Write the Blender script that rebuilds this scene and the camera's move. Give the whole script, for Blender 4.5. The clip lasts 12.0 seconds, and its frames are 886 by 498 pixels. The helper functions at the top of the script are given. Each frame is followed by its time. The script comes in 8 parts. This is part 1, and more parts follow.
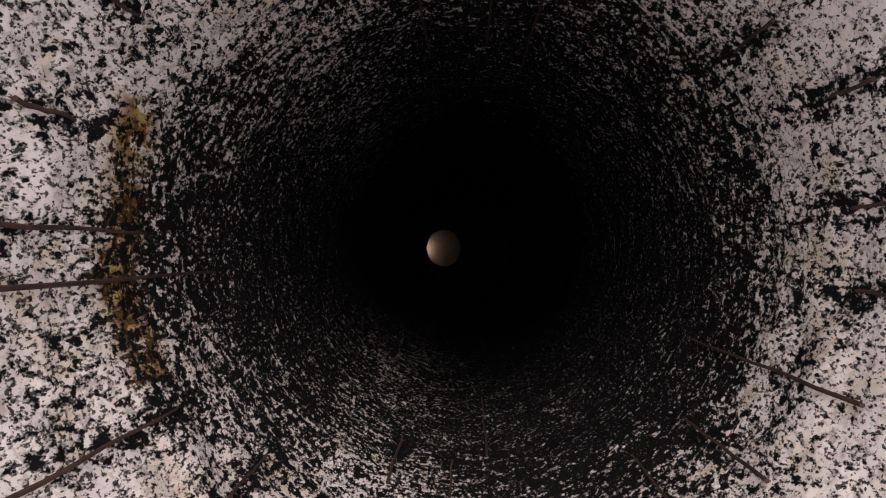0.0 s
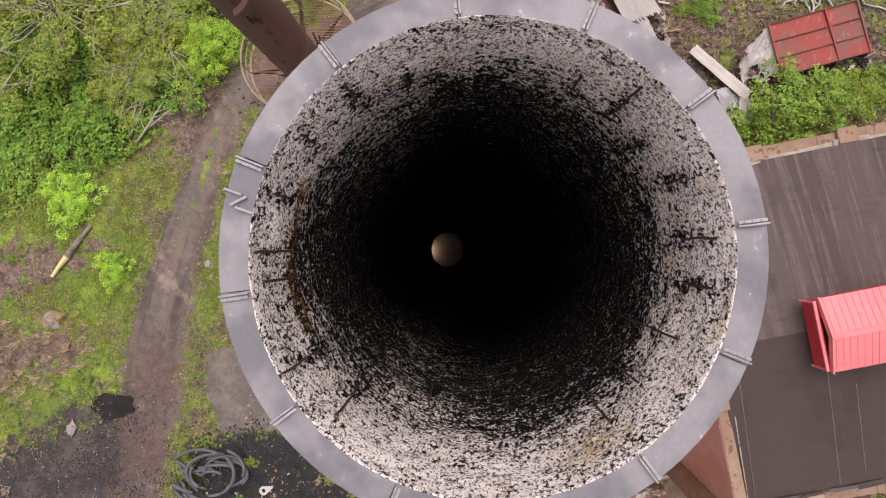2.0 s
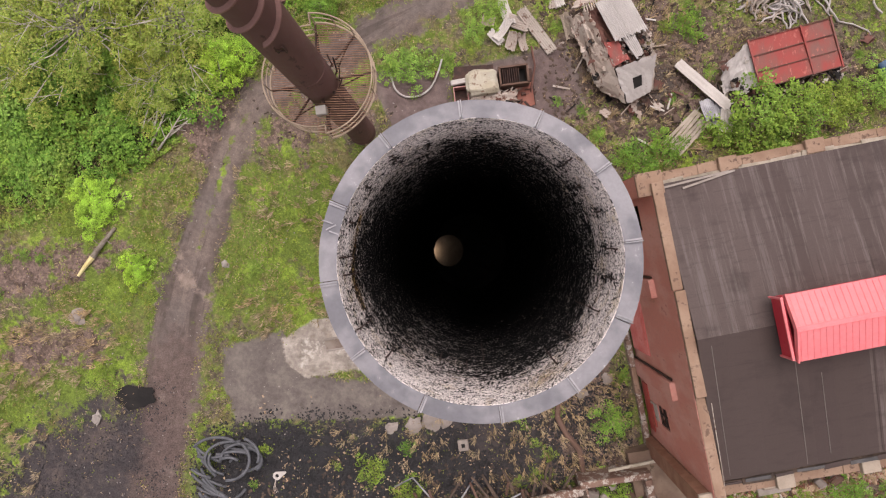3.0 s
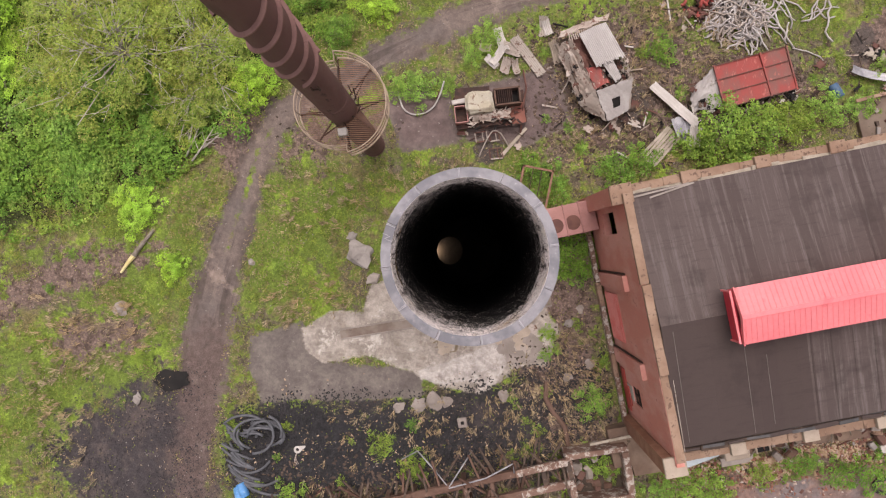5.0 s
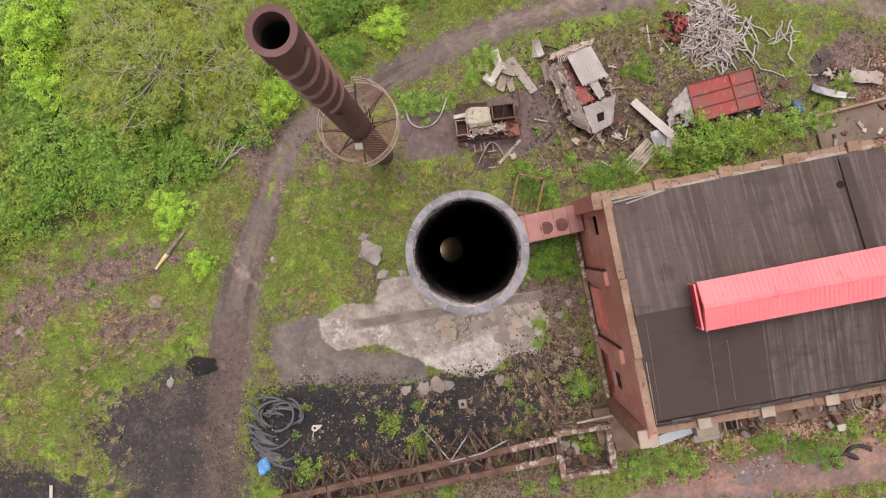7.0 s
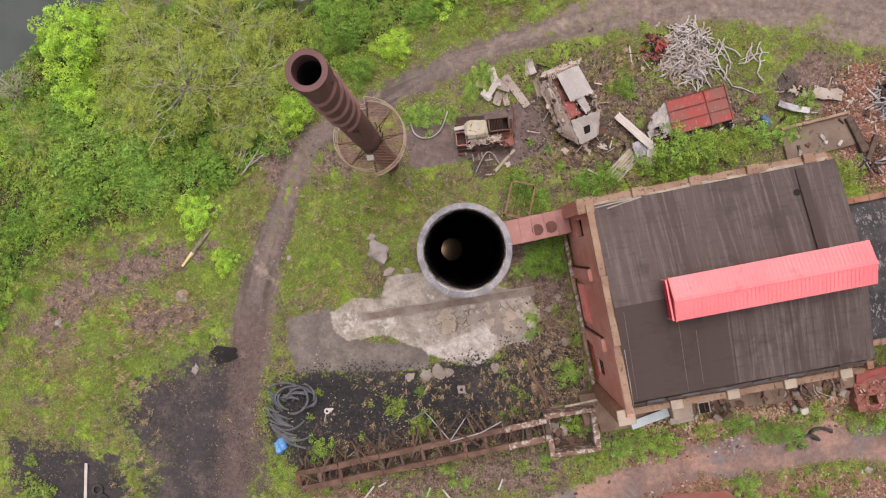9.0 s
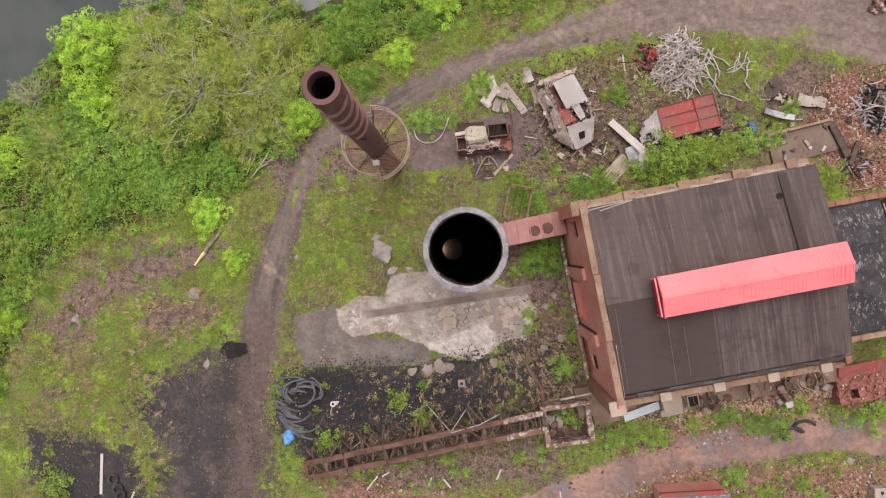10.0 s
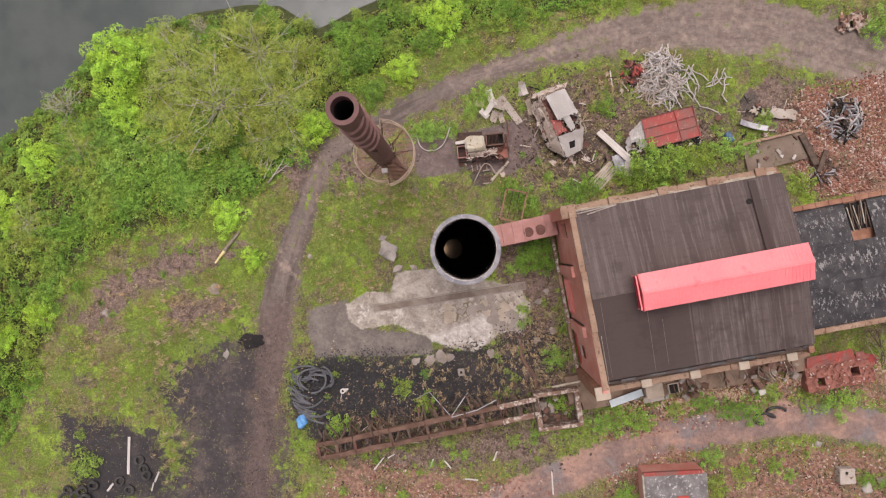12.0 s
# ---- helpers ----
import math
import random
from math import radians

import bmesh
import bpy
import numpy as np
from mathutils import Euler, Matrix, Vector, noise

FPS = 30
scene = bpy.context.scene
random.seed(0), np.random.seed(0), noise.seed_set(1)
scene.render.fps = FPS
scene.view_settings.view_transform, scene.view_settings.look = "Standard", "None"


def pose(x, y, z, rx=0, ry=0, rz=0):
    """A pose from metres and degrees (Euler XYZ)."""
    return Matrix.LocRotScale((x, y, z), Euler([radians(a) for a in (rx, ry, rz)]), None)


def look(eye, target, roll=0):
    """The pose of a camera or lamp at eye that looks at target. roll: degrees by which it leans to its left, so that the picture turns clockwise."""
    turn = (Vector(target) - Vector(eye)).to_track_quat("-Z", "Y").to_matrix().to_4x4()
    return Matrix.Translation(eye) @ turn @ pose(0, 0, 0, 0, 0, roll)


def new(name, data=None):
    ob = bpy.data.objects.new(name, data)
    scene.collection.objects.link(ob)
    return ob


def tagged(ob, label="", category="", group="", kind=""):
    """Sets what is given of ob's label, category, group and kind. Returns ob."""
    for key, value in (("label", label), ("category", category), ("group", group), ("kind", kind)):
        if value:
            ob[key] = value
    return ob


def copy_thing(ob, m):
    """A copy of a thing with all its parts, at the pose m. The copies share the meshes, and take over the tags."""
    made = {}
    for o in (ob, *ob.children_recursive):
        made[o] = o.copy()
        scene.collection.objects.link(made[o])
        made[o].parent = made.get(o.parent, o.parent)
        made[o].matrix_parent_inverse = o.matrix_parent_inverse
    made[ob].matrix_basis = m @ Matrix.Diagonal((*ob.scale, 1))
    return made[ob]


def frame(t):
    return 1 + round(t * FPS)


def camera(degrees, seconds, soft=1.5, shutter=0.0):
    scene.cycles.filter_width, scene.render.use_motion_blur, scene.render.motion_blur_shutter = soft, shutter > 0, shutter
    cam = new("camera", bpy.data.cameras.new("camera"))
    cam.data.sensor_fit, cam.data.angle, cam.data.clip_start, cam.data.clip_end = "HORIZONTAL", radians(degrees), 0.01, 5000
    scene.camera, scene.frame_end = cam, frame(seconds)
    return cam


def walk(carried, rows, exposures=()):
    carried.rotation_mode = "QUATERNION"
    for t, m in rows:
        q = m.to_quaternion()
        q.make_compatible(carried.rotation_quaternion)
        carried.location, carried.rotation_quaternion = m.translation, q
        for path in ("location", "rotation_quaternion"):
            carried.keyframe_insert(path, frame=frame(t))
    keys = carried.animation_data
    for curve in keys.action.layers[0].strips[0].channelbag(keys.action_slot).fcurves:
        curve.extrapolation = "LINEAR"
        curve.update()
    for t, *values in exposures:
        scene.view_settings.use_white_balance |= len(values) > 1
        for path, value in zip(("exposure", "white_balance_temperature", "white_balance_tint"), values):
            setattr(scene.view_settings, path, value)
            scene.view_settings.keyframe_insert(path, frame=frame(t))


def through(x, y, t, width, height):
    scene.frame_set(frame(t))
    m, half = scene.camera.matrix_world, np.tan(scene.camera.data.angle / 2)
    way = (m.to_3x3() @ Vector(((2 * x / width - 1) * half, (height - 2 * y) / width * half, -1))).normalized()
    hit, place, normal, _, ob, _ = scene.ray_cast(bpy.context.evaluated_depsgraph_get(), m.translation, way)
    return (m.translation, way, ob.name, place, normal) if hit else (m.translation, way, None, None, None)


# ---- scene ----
cam = camera(70, 12.0, soft=1.15)
walk(cam, [
    (0.0, pose(-0.029, -0.029, 31.365, 0.062, 2.098, -0.441)),
    (0.5, pose(-0.028, -0.003, 31.334, 0.023, 2.129, -0.483)),
    (1.0, pose(-0.049, 0.025, 31.438, 0.005, 2.155, -0.466)),
    (1.5, pose(-0.076, 0.045, 32.175, 0.146, 2.189, -0.441)),
    (2.0, pose(-0.120, 0.050, 33.336, 0.047, 2.132, -0.482)),
    (2.5, pose(-0.131, 0.039, 34.456, 0.027, 2.123, -0.486)),
    (3.0, pose(-0.116, 0.113, 35.656, 0.018, 2.139, -0.516)),
    (5.0, pose(-0.045, 0.119, 40.254, 0.021, 2.151, -0.411)),
    (5.5, pose(-0.044, 0.116, 41.360, 0.015, 2.159, -0.419)),
    (6.0, pose(-0.027, 0.100, 42.560, 0.022, 2.177, -0.421)),
    (6.5, pose(-0.028, 0.076, 43.669, 0.032, 2.185, -0.415)),
    (7.0, pose(0.005, 0.071, 44.830, 0.012, 2.216, -0.378)),
    (9.0, pose(0.076, 0.015, 49.316, 0.051, 2.181, -0.214)),
    (9.5, pose(0.061, -0.001, 50.391, 0.085, 2.165, -0.154)),
    (10.0, pose(0.039, -0.010, 51.556, 0.089, 2.153, -0.120)),
    (10.5, pose(0.017, -0.012, 52.590, 0.092, 2.156, -0.087)),
    (11.0, pose(-0.005, -0.022, 53.753, 0.065, 2.112, -0.060)),
    (11.5, pose(-0.010, -0.012, 54.833, 0.064, 2.083, -0.031)),
    (12.0, pose(0.018, 0.000, 55.983, 0.036, 2.083, 0.000)),
], [(0.0, 0.58, 6900, 21), (1.5, 0.56, 6900, 21), (2.6, 0.48, 6900, 21), (12.0, 0.47, 6900, 21)])

# ---- light: an overcast sky, a broad dim sun behind the cloud ----
world = bpy.data.worlds.new("overcast_sky")
scene.world = world
world.use_nodes = True
wt = world.node_tree
sky = wt.nodes.new("ShaderNodeTexSky")
sky.sky_type, sky.sun_disc = "NISHITA", False
sky.sun_elevation, sky.sun_rotation = radians(71), radians(6)
sky.dust_density = 4.0
grey = wt.nodes.new("ShaderNodeHueSaturation")
grey.inputs["Saturation"].default_value = 0.12
wt.links.new(sky.outputs[0], grey.inputs["Color"])
wt.links.new(grey.outputs[0], wt.nodes["Background"].inputs[0])
wt.nodes["Background"].inputs[1].default_value = 0.15
sun = new("sun", bpy.data.lights.new("sun", "SUN"))
sun.data.energy, sun.data.angle, sun.data.color = 1.35, radians(45), (1.0, 0.955, 0.9)
sun.matrix_world = look((2, 18, 52), (0, 0, 0))

# ---- helpers for building ----
rnd = random.Random(7)


def mesh_of(name, bm):
    me = bpy.data.meshes.new(name)
    bmesh.ops.recalc_face_normals(bm, faces=bm.faces)
    bm.to_mesh(me)
    bm.free()
    return me


def part(name, bm, material, parent, label="", smooth=False):
    """Links a bmesh, or a finished mesh, as one object under its thing."""
    me = mesh_of(name, bm) if isinstance(bm, bmesh.types.BMesh) else bm
    me.materials.clear()
    me.materials.append(material)
    if smooth:
        me.shade_smooth()
    ob = new(name, me)
    ob.parent = parent
    return tagged(ob, label)


def thing(name, label, category, m=None, group="", kind=""):
    ob = new(name)
    ob.empty_display_size = 0.2
    if m is not None:
        ob.matrix_basis = m
    return tagged(ob, label, category, group, kind)


def single(name, bm, material, label, category, group="", kind="", smooth=False, m=None):
    """A thing of one mesh."""
    ob = part(name, bm, material, None, "", smooth)
    if m is not None:
        ob.matrix_basis = m
    return tagged(ob, label, category, group, kind)


def bx(bm, c, s, rz=0.0, rx=0.0, ry=0.0, bevel=0.0):
    """A box of size s about c, turned by degrees."""
    made = bmesh.ops.create_cube(bm, size=1.0)["verts"]
    for v in made:
        v.co = Vector((v.co.x * s[0], v.co.y * s[1], v.co.z * s[2]))
    if bevel:
        es = list({e for v in made for e in v.link_edges})
        made = list({v for f in bmesh.ops.bevel(bm, geom=es, offset=bevel, segments=1, affect="EDGES")["faces"] for v in f.verts} | {v for v in made if v.is_valid})
    bmesh.ops.transform(bm, matrix=pose(*c, rx, ry, rz), verts=made)
    return made


def block(c, s, rz=0.0, rx=0.0, ry=0.0, bevel=0.0):
    bm = bmesh.new()
    bx(bm, c, s, rz, rx, ry, bevel)
    return bm


def rough_up(bm, amount, scale=1.0, seed=0.0):
    for v in bm.verts:
        q = v.co * scale + Vector((seed, seed * 2.3, seed * 0.7))
        v.co += Vector((noise.noise(q), noise.noise(q + Vector((31, 7, 3))), noise.noise(q + Vector((5, 53, 17))))) * amount
    return bm


def tube(bm, pts, r, n=8, r_end=None, closed=False):
    """A round bar along a line of points."""
    pts = [Vector(p) for p in pts]
    rings = []
    for i, p in enumerate(pts):
        a = pts[i - 1] if i else (pts[-1] if closed else p)
        b = pts[(i + 1) % len(pts)] if (i < len(pts) - 1 or closed) else p
        d = (b - a).normalized()
        u = d.cross(Vector((0, 0, 1)) if abs(d.z) < 0.9 else Vector((1, 0, 0))).normalized()
        w = d.cross(u)
        k = r if r_end is None else r + (r_end - r) * i / max(1, len(pts) - 1)
        rings.append([bm.verts.new(p + (u * math.cos(2 * math.pi * j / n) + w * math.sin(2 * math.pi * j / n)) * k) for j in range(n)])
    for i in range(len(rings) if closed else len(rings) - 1):
        A, B = rings[i], rings[(i + 1) % len(rings)]
        for j in range(n):
            bm.faces.new((A[j], A[(j + 1) % n], B[(j + 1) % n], B[j]))
    if not closed:
        bm.faces.new(rings[0][::-1])
        bm.faces.new(rings[-1])
    return bm


def lathe(bm, profile, n=48, a0=0.0, a1=360.0, centre=(0, 0)):
    """Turns a profile of (radius, height) round the upright axis."""
    full = a1 - a0 >= 359.9
    m = n if full else n + 1
    cols = []
    for i in range(m):
        a = radians(a0 + (a1 - a0) * i / n)
        cols.append([bm.verts.new((centre[0] + r * math.cos(a), centre[1] + r * math.sin(a), z)) for r, z in profile])
    for i in range(n):
        A, B = cols[i], cols[(i + 1) % m]
        for j in range(len(profile) - 1):
            bm.faces.new((A[j], B[j], B[j + 1], A[j + 1]))
    return bm


def curve_line(pts, k=5):
    """A smooth line through the points."""
    p = [Vector(q) for q in pts]
    out = []
    for i in range(len(p) - 1):
        a, b, c, d = p[max(0, i - 1)], p[i], p[i + 1], p[min(len(p) - 1, i + 2)]
        for j in range(k):
            f = j / k
            out.append(0.5 * (2 * b + (c - a) * f + (2 * a - 5 * b + 4 * c - d) * f * f + (3 * b - a - 3 * c + d) * f ** 3))
    return out + [p[-1]]


def spread_sheet(c, nx=8, ny=8, ragged=0.12, wave=0.05, thick=0.03, hole=None, seed=0, lost=0.0):
    """A sheet over four corners: dented, with torn edges, a hole or missing bits."""
    rs = random.Random(seed)
    c = [Vector(p) for p in c]
    bm = bmesh.new()
    grid = []
    for j in range(ny + 1):
        row = []
        for i in range(nx + 1):
            u, v = i / nx, j / ny
            p = c[0].lerp(c[1], u).lerp(c[3].lerp(c[2], u), v)
            if i in (0, nx) or j in (0, ny):
                p += Vector((rs.uniform(-1, 1), rs.uniform(-1, 1), 0)) * ragged
            p.z += wave * (noise.noise(Vector((u * 3 + seed, v * 3, seed * 0.7))) + 0.6 * noise.noise(Vector((u * 9, v * 9 + seed, 3))))
            row.append(bm.verts.new(p))
        grid.append(row)
    for j in range(ny):
        for i in range(nx):
            u, v = (i + 0.5) / nx, (j + 0.5) / ny
            if hole and hole[0] < u < hole[1] and hole[2] < v < hole[3]:
                continue
            q = (grid[j][i], grid[j][i + 1], grid[j + 1][i + 1], grid[j + 1][i])
            rim = i in (0, nx - 1) or j in (0, ny - 1)
            if rim and rs.random() < lost:
                k = rs.randint(0, 3)
                bm.faces.new((q[k], q[(k + 1) % 4], q[(k + 2) % 4]))
            else:
                bm.faces.new(q)
    for v in [g for g in bmesh.ops.extrude_face_region(bm, geom=list(bm.faces))["geom"] if isinstance(g, bmesh.types.BMVert)]:
        v.co.z -= thick
    return bm


def poly_prism(bm, pts, z0, z1):
    lo = [bm.verts.new((x, y, z0)) for x, y in pts]
    hi = [bm.verts.new((x, y, z1)) for x, y in pts]
    n = len(pts)
    bm.faces.new(hi)
    bm.faces.new(lo[::-1])
    for i in range(n):
        bm.faces.new((lo[i], lo[(i + 1) % n], hi[(i + 1) % n], hi[i]))
    return bm


def quads_mesh(name, v):
    """A mesh of loose four-cornered leaves from an array (n, 4, 3)."""
    n = len(v)
    me = bpy.data.meshes.new(name)
    me.vertices.add(n * 4)
    me.vertices.foreach_set("co", v.reshape(-1).astype(np.float32))
    me.loops.add(n * 4)
    me.loops.foreach_set("vertex_index", np.arange(n * 4, dtype=np.int32))
    me.polygons.add(n)
    me.polygons.foreach_set("loop_start", np.arange(0, n * 4, 4, dtype=np.int32))
    me.polygons.foreach_set("loop_total", np.full(n, 4, dtype=np.int32))
    me.update(calc_edges=True)
    return me


def leaves(rs, centres, size, tilt=0.6, lean=None, ratio=0.45):
    """Diamond leaves at the centres: size in metres, tilt from level in radians."""
    n = len(centres)
    yaw = rs.uniform(0, 2 * np.pi, n)
    pitch = rs.normal(0.15, tilt, n)
    size = np.asarray(size) * rs.uniform(0.6, 1.35, n)
    d = np.stack([np.cos(yaw) * np.cos(pitch), np.sin(yaw) * np.cos(pitch), np.sin(pitch)], 1)
    side = np.stack([-np.sin(yaw), np.cos(yaw), rs.normal(0, 0.35, n)], 1)
    side /= np.linalg.norm(side, axis=1)[:, None]
    c = np.asarray(centres)
    h, w = d * size[:, None] * 0.5, side * size[:, None] * 0.5 * ratio
    sag = np.zeros_like(c)
    sag[:, 2] = -0.12 * size
    return np.stack([c - h, c - w + sag * 0.2 + h * 0.1, c + h + sag, c + w + sag * 0.2 + h * 0.1], 1)


# ---- materials ----
class Nodes:
    """A small hand for node materials."""

    def __init__(self, name):
        self.mat = bpy.data.materials.new(name)
        self.mat.use_nodes = True
        self.t = self.mat.node_tree
        self.out = self.t.nodes["Material Output"]
        self.p = self.t.nodes["Principled BSDF"]
        self.geo = self.t.nodes.new("ShaderNodeNewGeometry")
        self.pos = self.geo.outputs["Position"]
        self.p.inputs["Specular IOR Level"].default_value = 0.3

    def link(self, a, b):
        self.t.links.new(a, b)

    def put(self, socket, v):
        if isinstance(v, (int, float)):
            socket.default_value = v
        elif isinstance(v, tuple):
            socket.default_value = v if len(v) == 4 or socket.type == "VECTOR" else (*v, 1)
        else:
            self.link(v, socket)

    def scaled(self, sx, sy, sz, turn=0.0, src=None):
        m = self.t.nodes.new("ShaderNodeMapping")
        m.inputs["Scale"].default_value = (sx, sy, sz)
        m.inputs["Rotation"].default_value = (0, 0, radians(turn))
        self.link(src or self.pos, m.inputs["Vector"])
        return m.outputs[0]

    def noise(self, scale, detail=4.0, rough=0.6, src=None, warp=0.0):
        n = self.t.nodes.new("ShaderNodeTexNoise")
        n.inputs["Scale"].default_value, n.inputs["Detail"].default_value, n.inputs["Roughness"].default_value = scale, detail, rough
        n.inputs["Distortion"].default_value = warp
        self.link(src or self.pos, n.inputs["Vector"])
        return n.outputs[0]

    def cells(self, scale, src=None, feature="F1", out="Distance"):
        n = self.t.nodes.new("ShaderNodeTexVoronoi")
        n.feature = feature
        n.inputs["Scale"].default_value = scale
        self.link(src or self.pos, n.inputs["Vector"])
        return n.outputs[out]

    def ramp(self, fac, *stops, mode="LINEAR"):
        r = self.t.nodes.new("ShaderNodeValToRGB")
        r.color_ramp.interpolation = mode
        e = r.color_ramp.elements
        while len(e) < len(stops):
            e.new(0.5)
        for k, (at, c) in zip(e, stops):
            k.position = at
            k.color = (c, c, c, 1) if isinstance(c, (int, float)) else (*c, 1)
        self.link(fac, r.inputs[0])
        return r.outputs[0]

    def math(self, op, a, b=0.0, clamp=False):
        m = self.t.nodes.new("ShaderNodeMath")
        m.operation, m.use_clamp = op, clamp
        self.put(m.inputs[0], a)
        self.put(m.inputs[1], b)
        return m.outputs[0]

    def fit(self, v, a, b, c=0.0, d=1.0):
        m = self.t.nodes.new("ShaderNodeMapRange")
        m.interpolation_type = "SMOOTHSTEP"
        self.put(m.inputs[0], v)
        for i, k in enumerate((a, b, c, d)):
            self.put(m.inputs[i + 1], k)
        return m.outputs[0]

    def mix(self, fac, a, b, blend="MIX"):
        m = self.t.nodes.new("ShaderNodeMix")
        m.data_type, m.blend_type = "RGBA", blend
        self.put(m.inputs[0], fac)
        self.put(m.inputs[6], a)
        self.put(m.inputs[7], b)
        return m.outputs[2]

    def attr(self, name):
        a = self.t.nodes.new("ShaderNodeAttribute")
        a.attribute_name = name
        return a.outputs["Fac"]

    def done(self, colour, rough=0.8, bump=None, height=0.02, metal=0.0):
        self.put(self.p.inputs["Base Color"], colour)
        self.put(self.p.inputs["Roughness"], rough)
        self.put(self.p.inputs["Metallic"], metal)
        if bump is not None:
            b = self.t.nodes.new("ShaderNodeBump")
            b.inputs["Distance"].default_value = height
            b.inputs["Strength"].default_value = 0.8
            self.link(bump, b.inputs["Height"])
            self.link(b.outputs[0], self.p.inputs["Normal"])
        return self.mat


def plain(name, a, b, c=None, scale=6.0, rough=0.8, metal=0.0, height=0.006, wear=0.6, stretch=(1, 1, 1)):
    """Two tones in broad patches, a third as wear or dirt, and fine grain."""
    n = Nodes(name)
    src = n.scaled(*stretch)
    big = n.noise(scale * 0.25, 3, 0.6, src)
    fine = n.noise(scale * 4, 4, 0.65, src)
    col = n.mix(n.fit(big, 0.38, 0.62), a, b)
    if c is not None:
        col = n.mix(n.fit(n.noise(scale, 5, 0.7, src), wear, wear + 0.09), col, c)
    col = n.mix(0.35, col, n.mix(fine, (0, 0, 0), col))
    return n.done(col, n.fit(fine, 0.2, 0.8, max(0.05, rough - 0.12), min(1, rough + 0.1)), fine, height, metal)


def foliage(name, tones, through=0.18, thatch=None):
    """Leaves: each one takes its tone by chance; some light comes through."""
    n = Nodes(name)
    stops = [(i / max(1, len(tones) - 1), c) for i, c in enumerate(tones)]
    col = n.ramp(n.geo.outputs["Random Per Island"], *stops)
    drift = n.noise(0.45, 2, 0.5)
    col = n.mix(n.fit(drift, 0.35, 0.65, 0.0, 0.5), col, n.mix(1.0, col, (1.15, 0.95, 0.7), "MULTIPLY"))
    if thatch:
        wilt = n.math("ADD", n.math("MULTIPLY", n.noise(0.30, 5, 0.7), 0.6), n.math("MULTIPLY", n.noise(1.7, 4, 0.7), 0.4))
        col = n.mix(n.fit(wilt, 0.47, 0.58, 0, 0.85), col, thatch)
    # Light and shade between leaf clumps, put into the leaf colour as noise.
    shade_dapple = n.noise(1.9, 4, 0.7)
    col = n.mix(1.0, col, n.ramp(shade_dapple, (0.33, 0.42), (0.5, 1.0), (0.67, 1.5)), "MULTIPLY")
    n.p.inputs["Specular IOR Level"].default_value = 0.2
    n.done(col, 0.7)
    tr = n.t.nodes.new("ShaderNodeBsdfTranslucent")
    n.link(col, tr.inputs["Color"])
    ms = n.t.nodes.new("ShaderNodeMixShader")
    ms.inputs[0].default_value = through
    n.link(n.p.outputs[0], ms.inputs[1])
    n.link(tr.outputs[0], ms.inputs[2])
    n.link(ms.outputs[0], n.out.inputs[0])
    return n.mat


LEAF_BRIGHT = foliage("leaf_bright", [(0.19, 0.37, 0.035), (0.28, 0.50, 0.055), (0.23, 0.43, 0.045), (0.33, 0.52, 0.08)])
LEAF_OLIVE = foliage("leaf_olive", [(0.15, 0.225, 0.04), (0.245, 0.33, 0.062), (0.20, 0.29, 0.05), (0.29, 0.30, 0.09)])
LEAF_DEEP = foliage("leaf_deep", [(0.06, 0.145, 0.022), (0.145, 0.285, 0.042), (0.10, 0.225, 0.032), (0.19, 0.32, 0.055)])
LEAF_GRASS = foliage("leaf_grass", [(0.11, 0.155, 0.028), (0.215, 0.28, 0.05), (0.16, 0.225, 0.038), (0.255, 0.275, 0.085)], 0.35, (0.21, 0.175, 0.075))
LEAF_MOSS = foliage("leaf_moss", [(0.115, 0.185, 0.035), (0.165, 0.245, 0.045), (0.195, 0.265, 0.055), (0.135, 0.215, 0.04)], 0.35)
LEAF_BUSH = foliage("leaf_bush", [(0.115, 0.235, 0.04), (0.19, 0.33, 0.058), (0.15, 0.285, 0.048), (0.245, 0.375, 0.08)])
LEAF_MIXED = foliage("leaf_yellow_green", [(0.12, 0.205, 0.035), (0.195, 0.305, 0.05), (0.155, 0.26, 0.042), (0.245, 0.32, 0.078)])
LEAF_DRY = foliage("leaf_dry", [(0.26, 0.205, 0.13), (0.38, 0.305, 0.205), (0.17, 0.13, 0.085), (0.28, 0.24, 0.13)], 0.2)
BARK = plain("bark", (0.16, 0.13, 0.10), (0.26, 0.23, 0.19), (0.08, 0.06, 0.05), 9, 0.9, height=0.02)
BARK_PALE = plain("bark_pale", (0.34, 0.31, 0.26), (0.45, 0.42, 0.36), (0.2, 0.17, 0.13), 9, 0.9)
RUST = plain("rusty_steel", (0.115, 0.052, 0.042), (0.16, 0.072, 0.055), (0.075, 0.045, 0.04), 5, 0.75, 0.1)
STACK_RUST = plain("red_oxide_stack", (0.125, 0.066, 0.063), (0.17, 0.09, 0.085), (0.085, 0.048, 0.046), 2.2, 0.75, 0.05, stretch=(1, 1, 0.35))
STRAKE_RUST = plain("red_oxide_fin", (0.25, 0.135, 0.125), (0.31, 0.175, 0.16), (0.17, 0.09, 0.08), 4, 0.75)
RUST_DARK = plain("dark_rusted_iron", (0.05, 0.032, 0.028), (0.09, 0.05, 0.04), (0.14, 0.06, 0.03), 12, 0.85, 0.2)
RUST_PINK = plain("faded_red_steel", (0.34, 0.165, 0.145), (0.41, 0.205, 0.185), (0.24, 0.12, 0.105), 3, 0.6)
DECK_STEEL = plain("rusted_grating", (0.20, 0.11, 0.075), (0.27, 0.15, 0.10), (0.12, 0.07, 0.05), 8, 0.85)
